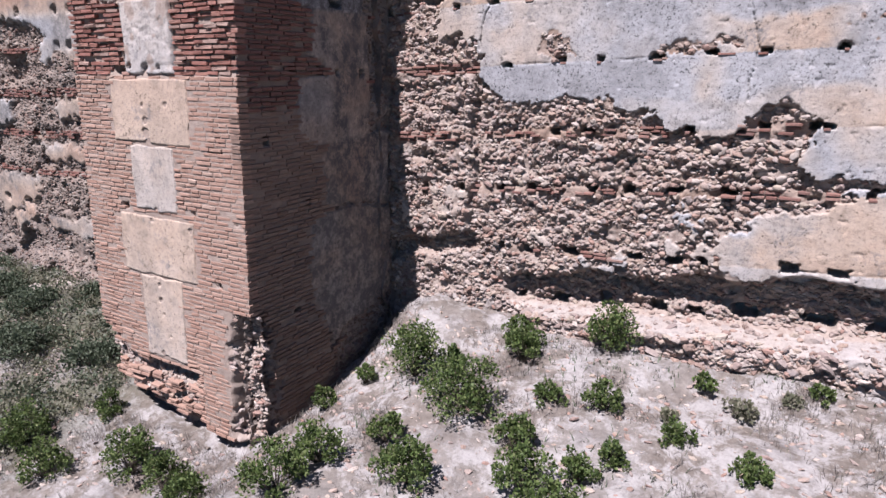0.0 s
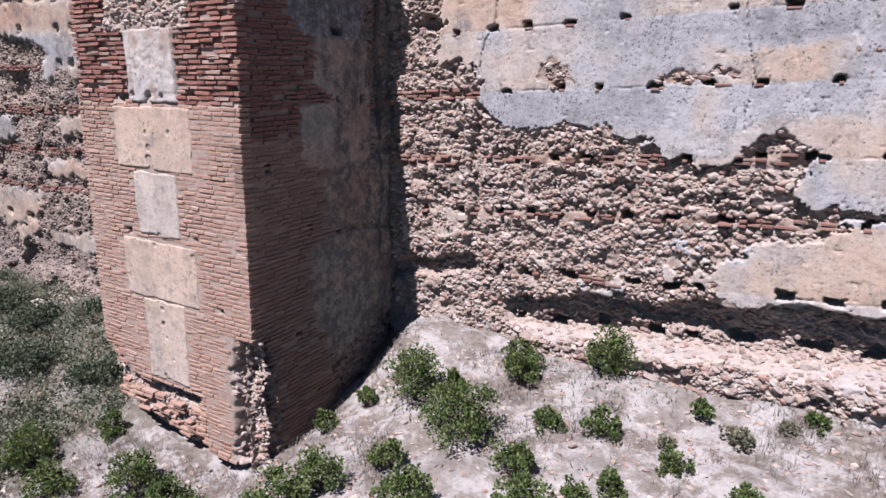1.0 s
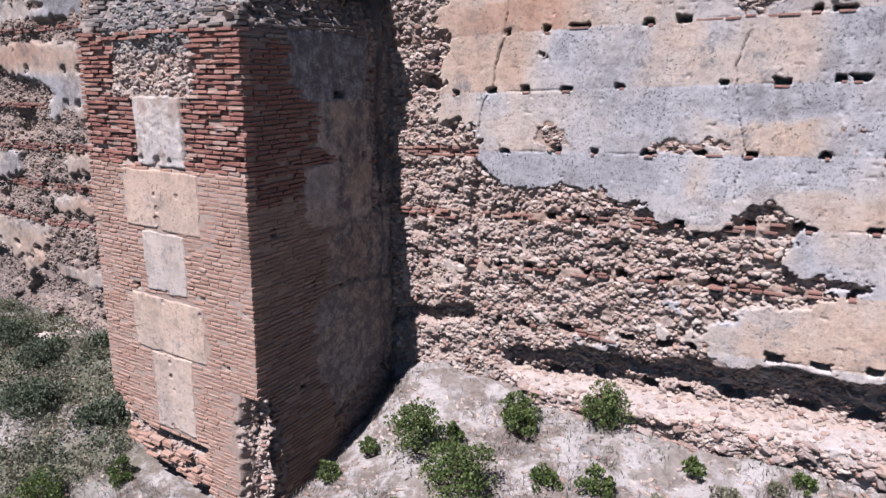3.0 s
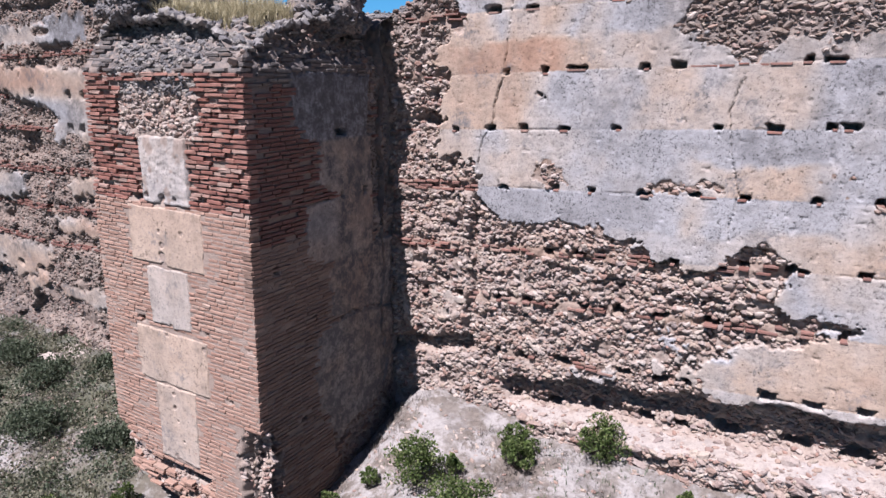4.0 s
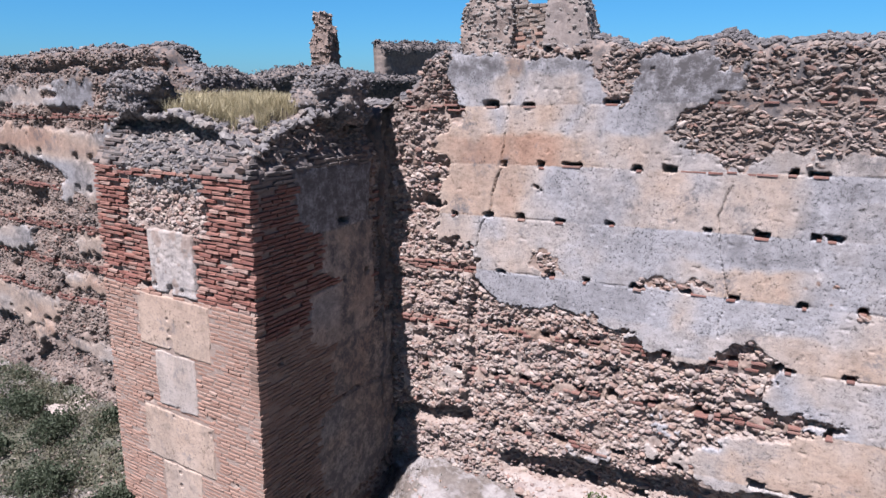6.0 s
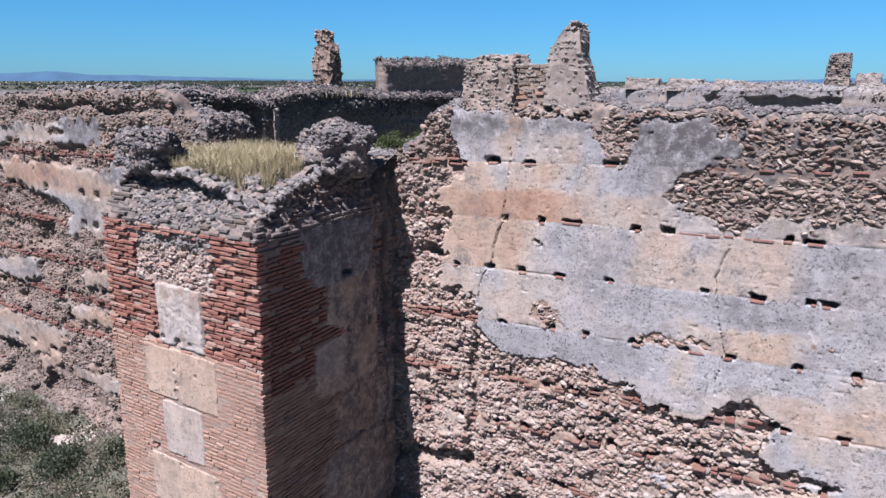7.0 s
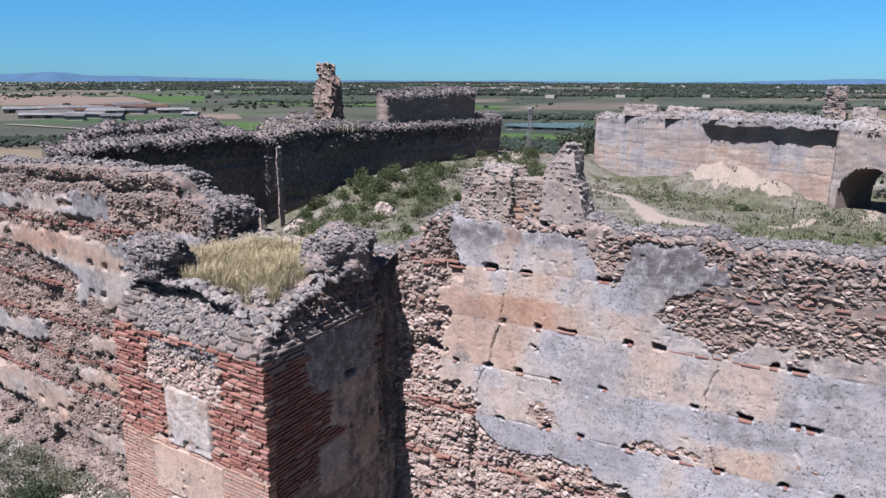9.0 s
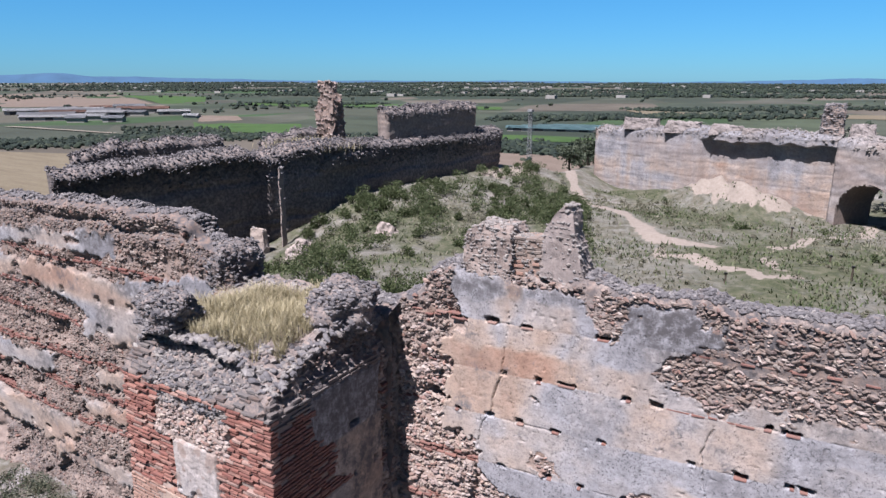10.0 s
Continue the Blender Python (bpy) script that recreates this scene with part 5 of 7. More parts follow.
for nm, sel, m_, lb in (("top_rubble", ~pale_r, TOPSTONE, "grey lichened rubble of the tower top"), ("pale_top_rubble", pale_r, PALESTONE, "paler stones of the tower top")):
    tagged(to_tower(new(nm, stones_mesh(nm, rpos[sel], rsize[sel], m_)), lb), kind="stuff")


def lump(name, x, y, z, sx, sy, sz, seed, parent_fn, label, stones=2000):
    """A standing lump of rubble masonry: a knobbly core studded with stones."""
    bm = bmesh.new()
    bmesh.ops.create_icosphere(bm, subdivisions=5, radius=1.0)
    off = Vector((seed * 3.1, seed * 1.7, seed * 0.9))
    pos, nor = [], []
    for v in bm.verts:
        p = v.co.copy()
        p = Vector([math.copysign(abs(c) ** 0.7, c) for c in p])
        k = 1 + 0.30 * noise.noise(p * 1.3 + off) + 0.17 * noise.noise(p * 3.4 + off) + 0.09 * noise.noise(p * 8 + off) + 0.06 * noise.noise(p * 17 + off)
        v.co = Vector((p.x * sx, p.y * sy, p.z * sz)) * k + Vector((x, y, z))
    me = bpy.data.meshes.new(name)
    bm.to_mesh(me)
    co = np.array([v.co[:] for v in bm.verts])
    bm.free()
    me.materials.append(WALL)
    for key, val in (("rub", 1.0), ("grime", 0.8), ("tint", 0.4), ("red", 0.0)):
        me.attributes.new(key, "FLOAT", "POINT").data.foreach_set("value", np.full(len(co), val, np.float32))
    me.polygons.foreach_set("use_smooth", [True] * len(me.polygons))
    ob = parent_fn(new(name, me), label)
    q = co[np.random.default_rng(seed).choice(len(co), min(stones, len(co)), replace=False)]
    st = new("studding", stones_mesh("studding", q, stone_sizes(len(q), 0.012, 0.05, seed=seed), TOPSTONE))
    tagged(st, kind="stuff")
    st.parent = ob
    st.matrix_parent_inverse = ob.matrix_world.inverted()
    return ob


lump("parapet_stump", -9.34, 7.28, 8.27, 0.50, 0.42, 0.34, 21, to_tower, "knobbly grey stump of the broken parapet")
lump("parapet_stump", -6.92, 9.0, 8.24, 0.46, 0.55, 0.44, 22, to_tower, "overhanging grey stump of the broken parapet")

lump("broken_end", -10.78, 10.02, 8.20, 0.46, 0.52, 0.46, 23, lambda ob, label: under(ob, wall_left, label), "rounded grey rubble end of the broken wall")

# ---- inner walls of the castle ----
def ruin_wall(name, pts, thick, foot, top, seed, label, rub=0.7, tint=0.5, grime=0.4, step_s=0.22, rows=34, recess=None, arch=None, rough=1.0, stone_mat=None, stones=0, size=(0.06, 0.13), batter=0.0, tint_fn=None, fringe=0.45):
    """A free-standing ruined wall along pts; its face is on the right of the way, its back lies thick to the left."""
    p = np.array(pts, float)
    seg = np.concatenate([[0], np.cumsum(np.hypot(*np.diff(p, axis=0).T))])
    s = np.arange(0, seg[-1] + 0.001, step_s)
    x, y = np.interp(s, seg, p[:, 0]), np.interp(s, seg, p[:, 1])
    tx, ty = np.gradient(x), np.gradient(y)
    ln = np.hypot(tx, ty)
    nx, ny = -ty / ln, tx / ln
    tops = np.interp(s / seg[-1], [a for a, b in top], [b for a, b in top]) + 0.10 * fbm(s * 0.9, 0 * s, seed, 4) + 0.06 * fbm(s * 4, 0 * s, seed + 1, 3)
    v = np.linspace(0, 1, rows)[:, None]
    z = foot + v * (tops - foot)
    S = np.broadcast_to(s, z.shape)
    d = rough * (0.09 * fbm(S * 0.8, z * 1.2, seed + 2, 4) + 0.07 * fbm(S * 2.4, z * 3, seed + 4, 3)) + 0.03 * rough * fbm(S * 0.5, z * 6, seed + 3, 3)
    lift = (z - 4.1 + 0.04 * fbm(S * 0.5, 0 * S, seed + 9, 2)) / 0.92
    d = d + 0.05 * rough * (np.abs(lift - np.round(lift)) < 0.05) * (fbm(S * 0.8, np.round(lift) * 3.0, seed + 10, 3) > -0.3) + 0.25 * np.clip((z - tops + 0.25) / 0.25, 0, 1) ** 2
    d = d + batter * (tops - z)
    if recess is not None:
        d = d + recess(S, z, tops)
    w = np.linspace(0, 1, 9)[1:, None]
    dt = d[-1] + w * (thick - d[-1])
    zt = tops + 0.12 * np.sin(np.pi * w) + 0.10 * fbm(np.broadcast_to(s, dt.shape) * 1.8, dt * 1.8, seed + 5, 4) * np.sin(np.pi * w) ** .5
    vb = np.linspace(0, 1, rows)[1:, None]
    zb = zt[-1] + vb * (foot - zt[-1])
    db = np.broadcast_to(np.full(len(s), thick), zb.shape) + 0.06 * fbm(np.broadcast_to(s, zb.shape), zb, seed + 6, 4)
    D, Z = np.concatenate([d, dt, db]), np.concatenate([z, zt, zb])
    X, Y = x + D * nx, y + D * ny
    co = np.stack([X, Y, Z], -1).reshape(-1, 3)
    f = grid_faces(len(Z), len(s))
    a_rub = np.clip(rub + 0.5 * fbm(np.broadcast_to(s, Z.shape) * 0.5, Z * 0.9, seed + 7, 3), 0, 1)
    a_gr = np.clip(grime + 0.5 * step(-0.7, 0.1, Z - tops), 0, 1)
    a_ti = np.clip(tint + 0.25 * fbm(np.broadcast_to(s, Z.shape) * 0.3, Z * 1.6, seed + 8, 3), 0, 1)
    if tint_fn is not None:
        a_ti = np.clip(tint_fn(np.broadcast_to(s, Z.shape), Z, a_ti), 0, 1)
    att = [a_rub, a_ti, a_gr, 0 * Z]
    if arch is not None:
        s0, s1, spring = arch
        mid, half = (s0 + s1) / 2, (s1 - s0) / 2
        fs = np.broadcast_to(s, Z.shape).ravel()[f].mean(1)
        fz = Z.ravel()[f].mean(1)
        gone = (np.abs(fs - mid) < half) & (fz < spring + np.sqrt(np.clip(half ** 2 - (fs - mid) ** 2, 0, None)))
        row = (np.arange(len(f)) // (len(s) - 1))
        top_rows = (row >= rows - 1) & (row < rows + 8)
        f = f[~(gone & ~top_rows)]
        ang = np.linspace(0, np.pi, 25)
        prof = [(mid - half - 0.02, foot)] + [(mid - (half + 0.04) * math.cos(a), spring + (half + 0.04) * math.sin(a)) for a in ang] + [(mid + half + 0.02, foot)]
        q = np.array([(ss, zz, dd) for dd in np.linspace(-0.03, thick + 0.03, 9) for ss, zz in prof])
        qx = np.interp(q[:, 0], s, x) + q[:, 2] * np.interp(q[:, 0], s, nx)
        qy = np.interp(q[:, 0], s, y) + q[:, 2] * np.interp(q[:, 0], s, ny)
        g = grid_faces(9, len(prof), len(co))
        co = np.concatenate([co, np.stack([qx, qy, q[:, 1]], 1)])
        f = np.concatenate([f, g])
        att = [np.concatenate([a.ravel(), np.full(len(q), b)]) for a, b in zip(att, (0.9, 0.4, 0.5, 0.3))]
    # ends
    caps, m = [], len(s)
    for col in (0, m - 1):
        for k in range(rows - 1):
            a, b = k * m + col, (k + 1) * m + col
            c_, d_ = (len(Z) - 2 - k) * m + col, (len(Z) - 1 - k) * m + col
            caps.append((a, b, c_, d_))
    f = np.concatenate([f, np.array(caps)])
    ob = new(name, make_mesh(name, co, f, WALL, attrs=dict(zip(("rub", "tint", "grime", "red"), att))))
    tagged(ob, label, "wall", kind="structure")
    if stones:
        r = np.random.default_rng(seed)
        i = r.integers(int(rows * 0.72), rows + 8, stones)
        j = r.integers(0, len(s), stones)
        ok = (i >= rows) | (r.random(stones) < np.clip(1.1 - (tops[j] - Z[i, j]) / fringe, 0.0, 1))
        i, j = i[ok], j[ok]
        pos = np.stack([X[i, j], Y[i, j], Z[i, j]], 1) + r.normal(0, 0.06, (len(i), 3))
        under(tagged(new("top_rubble", stones_mesh("top_rubble", pos, stone_sizes(len(i), *size, seed=seed), stone_mat or TOPSTONE)), kind="stuff"), ob, "weathered rubble of the broken top")
    return ob


def band_recess(S, z, tops):
    """The far stretch stands forward of the near one, and its end catches the sun."""
    return 0.10 * step(0.1, 0.4, fbm(S * 0.22, z * 1.4, 731, 3)) + 0.38 * (S < 8.95) * (z < tops - 0.35 + 0.12 * fbm(S * 2, 0 * S, 733, 3))


# the 0.9 overlay darkens this face's colour to deepen its shade
ruin_wall("wall_3", [(-25.6, 14.5), (-24.1, 19.7), (-23.5, 22.4), (-22.4, 25.7), (-21.8, 31.2), (-20.9, 36.6), (-19.8, 41.9)], 1.45, 3.0, [(0, 8.45), (.19, 8.6), (.285, 8.7), (.30, 8.45), (.34, 8.5), (.37, 8.7), (.415, 8.85), (.61, 8.5), (.81, 8.45), (1, 8.7)], 730, "long inner rampart of rammed earth, shade deepened in its colour, broken top", 0.6, 0.5, 0.9, recess=band_recess, rows=70, rough=0.5, stones=17000, size=(0.025, 0.075), stone_mat=DARKSTONE, batter=0.075, fringe=1.3)
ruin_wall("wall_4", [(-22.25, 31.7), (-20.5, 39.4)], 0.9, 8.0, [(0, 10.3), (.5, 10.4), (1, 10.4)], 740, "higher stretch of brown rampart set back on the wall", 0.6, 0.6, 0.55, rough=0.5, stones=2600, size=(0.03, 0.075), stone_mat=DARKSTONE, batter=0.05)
ruin_wall("wall_8", [(-29.0, 28.6), (-27.6, 33.0)], 0.8, 4.0, [(0, 8.2), (.2, 8.75), (.4, 8.6), (.5, 8.9), (.8, 8.85), (1, 8.3)], 752, "short crumbled length of the outer rampart, grey top", 0.7, 0.5, 0.9, rough=0.6, stones=900, size=(0.03, 0.08), stone_mat=DARKSTONE, batter=0.12, fringe=0.9)
ruin_wall("wall_5", [(-31.6, 18.7), (-29.4, 26.3)], 0.9, 4.0, [(0, 8.3), (.1, 8.55), (.25, 8.85), (.45, 8.7), (.6, 8.9), (.75, 8.65), (.9, 8.8), (1, 8.4)], 750, "low outer rampart with a crumbled grey top", 0.7, 0.5, 0.9, rough=0.6, stones=2400, size=(0.03, 0.08), stone_mat=DARKSTONE, batter=0.12, fringe=0.9)


def overhang(S, z, tops):
    k = step(8.4, 8.8, S)
    ragged = 0.12 * fbm(S * 1.2, 0 * S, 761, 3)
    rec = 0.52 * k * (z < tops - 0.62 + ragged)
    return rec + 0.008 * fbm(S * 1.5, z * 7, 763, 3)


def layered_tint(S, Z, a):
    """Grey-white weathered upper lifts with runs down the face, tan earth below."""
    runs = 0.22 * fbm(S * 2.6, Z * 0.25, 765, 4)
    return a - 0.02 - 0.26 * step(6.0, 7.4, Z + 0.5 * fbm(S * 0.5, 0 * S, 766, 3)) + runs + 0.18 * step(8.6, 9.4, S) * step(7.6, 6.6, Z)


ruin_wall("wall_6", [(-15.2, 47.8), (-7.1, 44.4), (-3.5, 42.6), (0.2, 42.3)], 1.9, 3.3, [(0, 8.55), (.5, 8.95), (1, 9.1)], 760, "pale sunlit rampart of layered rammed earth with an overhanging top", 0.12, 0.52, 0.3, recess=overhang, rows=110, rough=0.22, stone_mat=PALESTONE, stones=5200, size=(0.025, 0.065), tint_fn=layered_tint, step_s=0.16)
ruin_wall("wall_7", [(0.0, 41.7), (8.5, 35.4)], 2.8, 3.3, [(0, 8.95), (.5, 9.0), (1, 9.0)], 770, "gate wall pierced by a round-headed arch", 0.3, 0.42, 0.3, arch=(0.5, 3.7, 5.15), step_s=0.12, rows=60, rough=0.4, stone_mat=PALESTONE, stones=900, size=(0.04, 0.11))


def stump(name, x, y, z, sx, sy, h, seed, label, red=0.3, grime=0.4, taper=0.35, group="", sway=0.12, knob=1.0, stud=None, dense=900, rub=0.95, tint=0.6, edges=None):
    """A standing stub of masonry: a ragged tapering block studded with stones and brick ends."""
    bm = bmesh.new()
    bmesh.ops.create_cube(bm, size=1.0)
    bmesh.ops.subdivide_edges(bm, edges=bm.edges[:], cuts=15, use_grid_fill=True)
    off = Vector((seed * 1.3, seed * 0.7, seed * 2.1))
    for v in bm.verts:
        t = v.co.z + 0.5
        k = 1 - taper * t ** 1.6
        q = Vector((v.co.x * sx * k, v.co.y * sy * k, t * h))
        if edges:
            lo_x, hi_x = np.interp(t * h, edges[0], edges[1]), np.interp(t * h, edges[0], edges[2])
            q.x = lo_x + (v.co.x + 0.5) * (hi_x - lo_x)
        n1 = noise.noise_vector(q * 1.1 / max(sx, 0.8) + off)
        n2 = noise.noise_vector(q * 3.2 + off)
        n3 = noise.noise_vector(q * 9.0 + off)
        v.co = q + Vector((n1.x * sx * sway * t, n1.y * sy * sway, n1.z * sway * sx * t)) + (n2 * 0.085 + n3 * 0.035) * knob
    co = np.array([v.co[:] for v in bm.verts]) + (x, y, z)
    me = bpy.data.meshes.new(name)
    bm.to_mesh(me)
    bm.free()
    me.materials.append(WALL)
    for key, val in (("rub", rub), ("grime", grime), ("tint", tint), ("red", red)):
        me.attributes.new(key, "FLOAT", "POINT").data.foreach_set("value", np.full(len(co), val, np.float32))
    ob = base(name, x, y, z)
    tagged(ob, label, "ruin", group)
    body = under(new("body", me), ob)
    r = np.random.default_rng(seed)
    q = co[r.choice(len(co), min(int(dense * max(sx, sy) * h), len(co)), replace=False)] - (x, y, z)
    q = q[q[:, 2] > 0.03]
    st = under(tagged(new("studding", stones_mesh("studding", q, stone_sizes(len(q), 0.018, 0.042 if h < 1.5 else 0.08, seed=seed), stud or (COBBLE if red > .2 else TOPSTONE))), kind="stuff"), ob, "weathered stones of the stub")
    return ob


stump("tall_stump", -24.7, 29.6, 8.2, 1.25, 1.0, 3.55, 31, "tall ragged pillar of ruined reddish masonry on the rampart", 0.8, 0.55, 0.30, "", 0.2, 2.2, COBBLE, 700, edges=((0, .5, 1.2, 1.7, 2.3, 2.9, 3.2, 3.55), (-.62, -.6, -.5, -.66, -.58, -.4, -.42, -.25), (.62, .55, .62, .58, .6, .5, .32, .2)))
stump("merlon", -0.35, 43.2, 8.9, 1.05, 0.9, 1.75, 32, "tall broken merlon of pale masonry on the gate wall", 0.2, 0.2, 0.1, "merlons on the ramparts")
for mx, my, mw, mh, ms in ((1.1, 42.8, 1.2, 0.8, 33), (3.1, 42.8, 1.3, 0.8, 34), (-11.7, 46.9, 2.3, 0.75, 41), (-8.7, 45.6, 2.3, 0.7, 42), (-5.9, 44.5, 2.0, 0.62, 43), (-4.1, 43.8, 1.6, 0.5, 44)):
    stump("merlon", mx, my, 8.65 if mx < 0 else 8.85, mw, 0.9, mh, ms, "low broken merlon of pale masonry on the rampart", 0.1, 0.3, 0.14, "merlons on the ramparts", 0.06, 1.0, PALESTONE, 420, 0.3, 0.38)
# thin paler strip added to show the sunlit end the dark overlay hides
stump("jamb", -22.45, 23.25, 4.0, 0.07, 0.3, 3.9, 45, "narrow ragged pale jamb added as the rampart's sunlit end", 0.0, 0.3, 0.1, "", 0.3, 0.3, TOPSTONE, 60, 0.6, 0.5)
stump("upright_block", -23.1, 22.2, 3.5, 0.95, 0.35, 1.6, 46, "pale upright earthen slab at the foot of the rampart", 0.0, 0.05, 0.25, "", 0.1, 0.5, PALESTONE, 40, 0.1, 0.55)
for bx, by, bw, bh, bs in ((-19.6, 21.2, 1.2, 0.7, 47), (-21.2, 23.2, 0.7, 0.5, 48), (-17.3, 24.6, 0.9, 0.4, 49)):
    stump("boulder", bx, by, float(ground_height(bx, by)) - 0.12, bw, bw * 0.8, bh, bs, "pale weathered boulder lying among the scrub", 0.0, 0.1, 0.4, "boulders", 0.3, 1.5, PALESTONE, 60, 0.2, 0.5)
# broken parapet on the near curtain wall: rubble, brick pier, tapering stub
stump("wall_stub", -4.72, 10.32, 8.80, 0.84, 0.6, 0.93, 35, "squat grey rubble stub of the parapet on the wall", 0.1, 0.3, 0.05, "parapet stubs", 0.05, 0.6, PALESTONE, 1100, edges=((0, .15, .5, .8, .93), (-.36, -.40, -.45, -.40, -.28), (.40, .40, .42, .42, .36)))
pier = stump("wall_stub", -4.06, 10.34, 8.80, 0.60, 0.45, 0.78, 36, "stub of thin buff and reddish bricks on the wall", 0.6, 0.05, 0.03, "parapet stubs", 0.03, 0.35, PALESTONE)
c, z, ln, h, r = courses(-0.30, 0.28, np.arange(0.05, 0.80, 0.066), 0.2, 0.052, 0.012, 77)
brows = np.stack([c, -0.25 + 0.035 * r, z, ln, 0 * c + 0.2, h], 1)[r < .93]
low_b = brows[:, 2] < 0.4
for nm, sel, m_, lb in (("brickwork", ~low_b, BUFFBRICK, "thin buff bricks"), ("base_brickwork", low_b, BRICK, "thin orange-brown bricks")):
    under(tagged(new(nm, bricks_mesh(nm, brows[sel][:, :3], brows[sel][:, 3:], (1, 0, 0), (0, 1, 0), m_)), kind="stuff"), pier, lb)
stump("wall_stub", -3.44, 10.30, 8.86, 0.74, 0.5, 1.30, 37, "tapering pale masonry stub with smooth render on the wall", 0.15, 0.4, 0.3, "parapet stubs", 0.03, 0.4, PALESTONE, 420, 0.5, 0.4, edges=((0, .08, .16, .6, .92, .98, 1.2, 1.3), (-.05, -.1, -.33, -.34, -.31, -.28, -.14, -.06), (.40, .42, .38, .27, .15, .16, .13, .06)))
# dry grass tuft on the rampart beside the pillar, and a pale hummock on the outer slope
stump("boulder", -15.9, 9.0, float(ground_height(-15.9, 9.0)) - 0.12, 1.9, 1.0, 0.5, 50, "pale smooth hummock of chalky earth on the weedy slope", 0.0, 0.0, 0.45, "boulders", 0.35, 1.2, PALESTONE, 20, 0.1, 0.5)

# ---- plants ----
def leaf_cloud(centres, radii, per, leaf, seed, squash=0.8, upward=0.5):
    """Leaves as small folded quads on the shells of blobs. Returns points and quads."""
    r = np.random.default_rng(seed)
    cs, rs = np.repeat(np.asarray(centres, float), per, 0), np.repeat(np.asarray(radii, float), per)
    n = len(cs)
    d = r.normal(size=(n, 3))
    d /= np.linalg.norm(d, axis=1, keepdims=True)
    rad = rs * (0.45 + 0.65 * r.random(n) ** 0.6)
    p = cs + d * rad[:, None] * (1, 1, squash)
    out = d + (0, 0, upward) + r.normal(0, 0.35, (n, 3))
    out /= np.linalg.norm(out, axis=1, keepdims=True)
    side = np.cross(out, r.normal(size=(n, 3)))
    side /= np.linalg.norm(side, axis=1, keepdims=True)
    ln = leaf * r.uniform(0.7, 1.4, n)[:, None]
    wd = ln * r.uniform(0.32, 0.5, n)[:, None]
    a, b = p, p + out * ln
    mid = p + out * ln * 0.5
    v = np.stack([a, mid + side * wd, b, mid - side * wd], 1).reshape(-1, 3)
    return v, np.arange(n * 4).reshape(-1, 4)


def bush(name, x, y, r, seed, label, material=None, leaf=0.036, per=26, density=1.0, group="", kind="", tall=1.0):
    """A leafy shrub: woody stems from one root, and shoots set thick with leaves."""
    q = np.random.default_rng(seed)
    z = float(ground_height(np.array([x]), np.array([y]))[0]) - 0.04
    ob = base(name, x, y, z)
    tagged(ob, label, "shrub", group)
    n = int(np.clip(62 * density * (r / 0.4) ** 1.6, 14, 130))
    ang, rad = q.uniform(0, 2 * np.pi, n), 0.88 * r * np.sqrt(q.random(n))
    lift = 1.75 * tall * r * np.sqrt(np.clip(1.05 - (rad / r) ** 2, 0.04, 1)) * q.uniform(0.35, 1.0, n)
    wob = 1 + 0.22 * np.sin(ang * 3 + seed) * (rad / r)
    c = np.stack([rad * wob * np.cos(ang), rad * wob * np.sin(ang), lift + 0.05 * r], 1)
    v, f = leaf_cloud(c, r * q.uniform(0.13, 0.26, n), per, leaf, seed + 1, 1.0, 0.8)
    under(new("foliage", make_mesh("foliage", v, f, material or SHRUB, smooth=False)), ob)
    sv, sf = [], []
    for i in range(min(n, 26)):
        t = c[i] * 0.95
        w = 0.012 * (r / 0.4) ** .5
        k = len(sv)
        sv += [(w, 0, 0), (-w * .5, w * .8, 0), (-w * .5, -w * .8, 0), (t[0] + w * .3, t[1], t[2]), (t[0], t[1] + w * .3, t[2]), (t[0], t[1] - w * .3, t[2])]
        sf += [(k, k + 1, k + 4, k + 3), (k + 1, k + 2, k + 5, k + 4), (k + 2, k, k + 3, k + 5)]
    under(new("woody_stem", make_mesh("woody_stem", np.array(sv), np.array(sf), BARK, smooth=False)), ob)
    return ob


BUSHES = [(-3.60, 9.22, .30), (-3.46, 8.88, .29), (-4.70, 7.92, .45), (-3.67, 7.37, .50), (-4.35, 8.34, .19), (-2.36, 9.60, .40), (-2.72, 8.07, .21), (-2.02, 8.25, .25), (-2.78, 7.09, .27), (-2.38, 6.52, .33), (-4.29, 6.58, .23), (-4.86, 5.95, .31), (-4.97, 5.38, .38), (-3.59, 6.04, .35), (-8.15, 5.58, .40), (-9.74, 6.34, .27), (-7.34, 5.55, .34), (-9.31, 4.98, .36), (-10.41, 5.28, .41), (-1.06, 7.94, .20), (-1.63, 7.25, .20), (-0.21, 7.57, .22), (-0.97, 9.17, .15), (0.35, 9.36, .13), (-1.91, 6.92, .22), (-5.6, 7.9, .17), (-5.95, 7.35, .2), (-1.85, 6.2, .3), (-6.6, 5.3, .3)]
for i, (x, y, r) in enumerate(BUSHES):
    bush("bush", x, y, r, 800 + i, "small bright green bush on pale soil" if r < 0.3 else "rounded leafy green bush growing on pale soil", group="bushes below the wall", per=44)
for i, (x, y, r) in enumerate([(-0.5, 8.75, .2), (0.05, 9.2, .12), (-1.25, 8.4, .12), (-11.6, 7.2, .5), (-12.6, 8.6, .45), (-13.5, 6.8, .65), (-11.2, 8.9, .35), (-15.2, 8.0, .6), (-14.3, 9.0, .4), (-17.0, 8.2, .6), (-10.9, 7.9, .35), (-16.0, 6.9, .5)]):
    bush("weed_clump", x, y, r, 860 + i, "low grey-green clump of weeds on dry soil", OLIVE if i > 2 else DRYLEAF, 0.05, 22, 0.9, "weed clumps", tall=0.5)


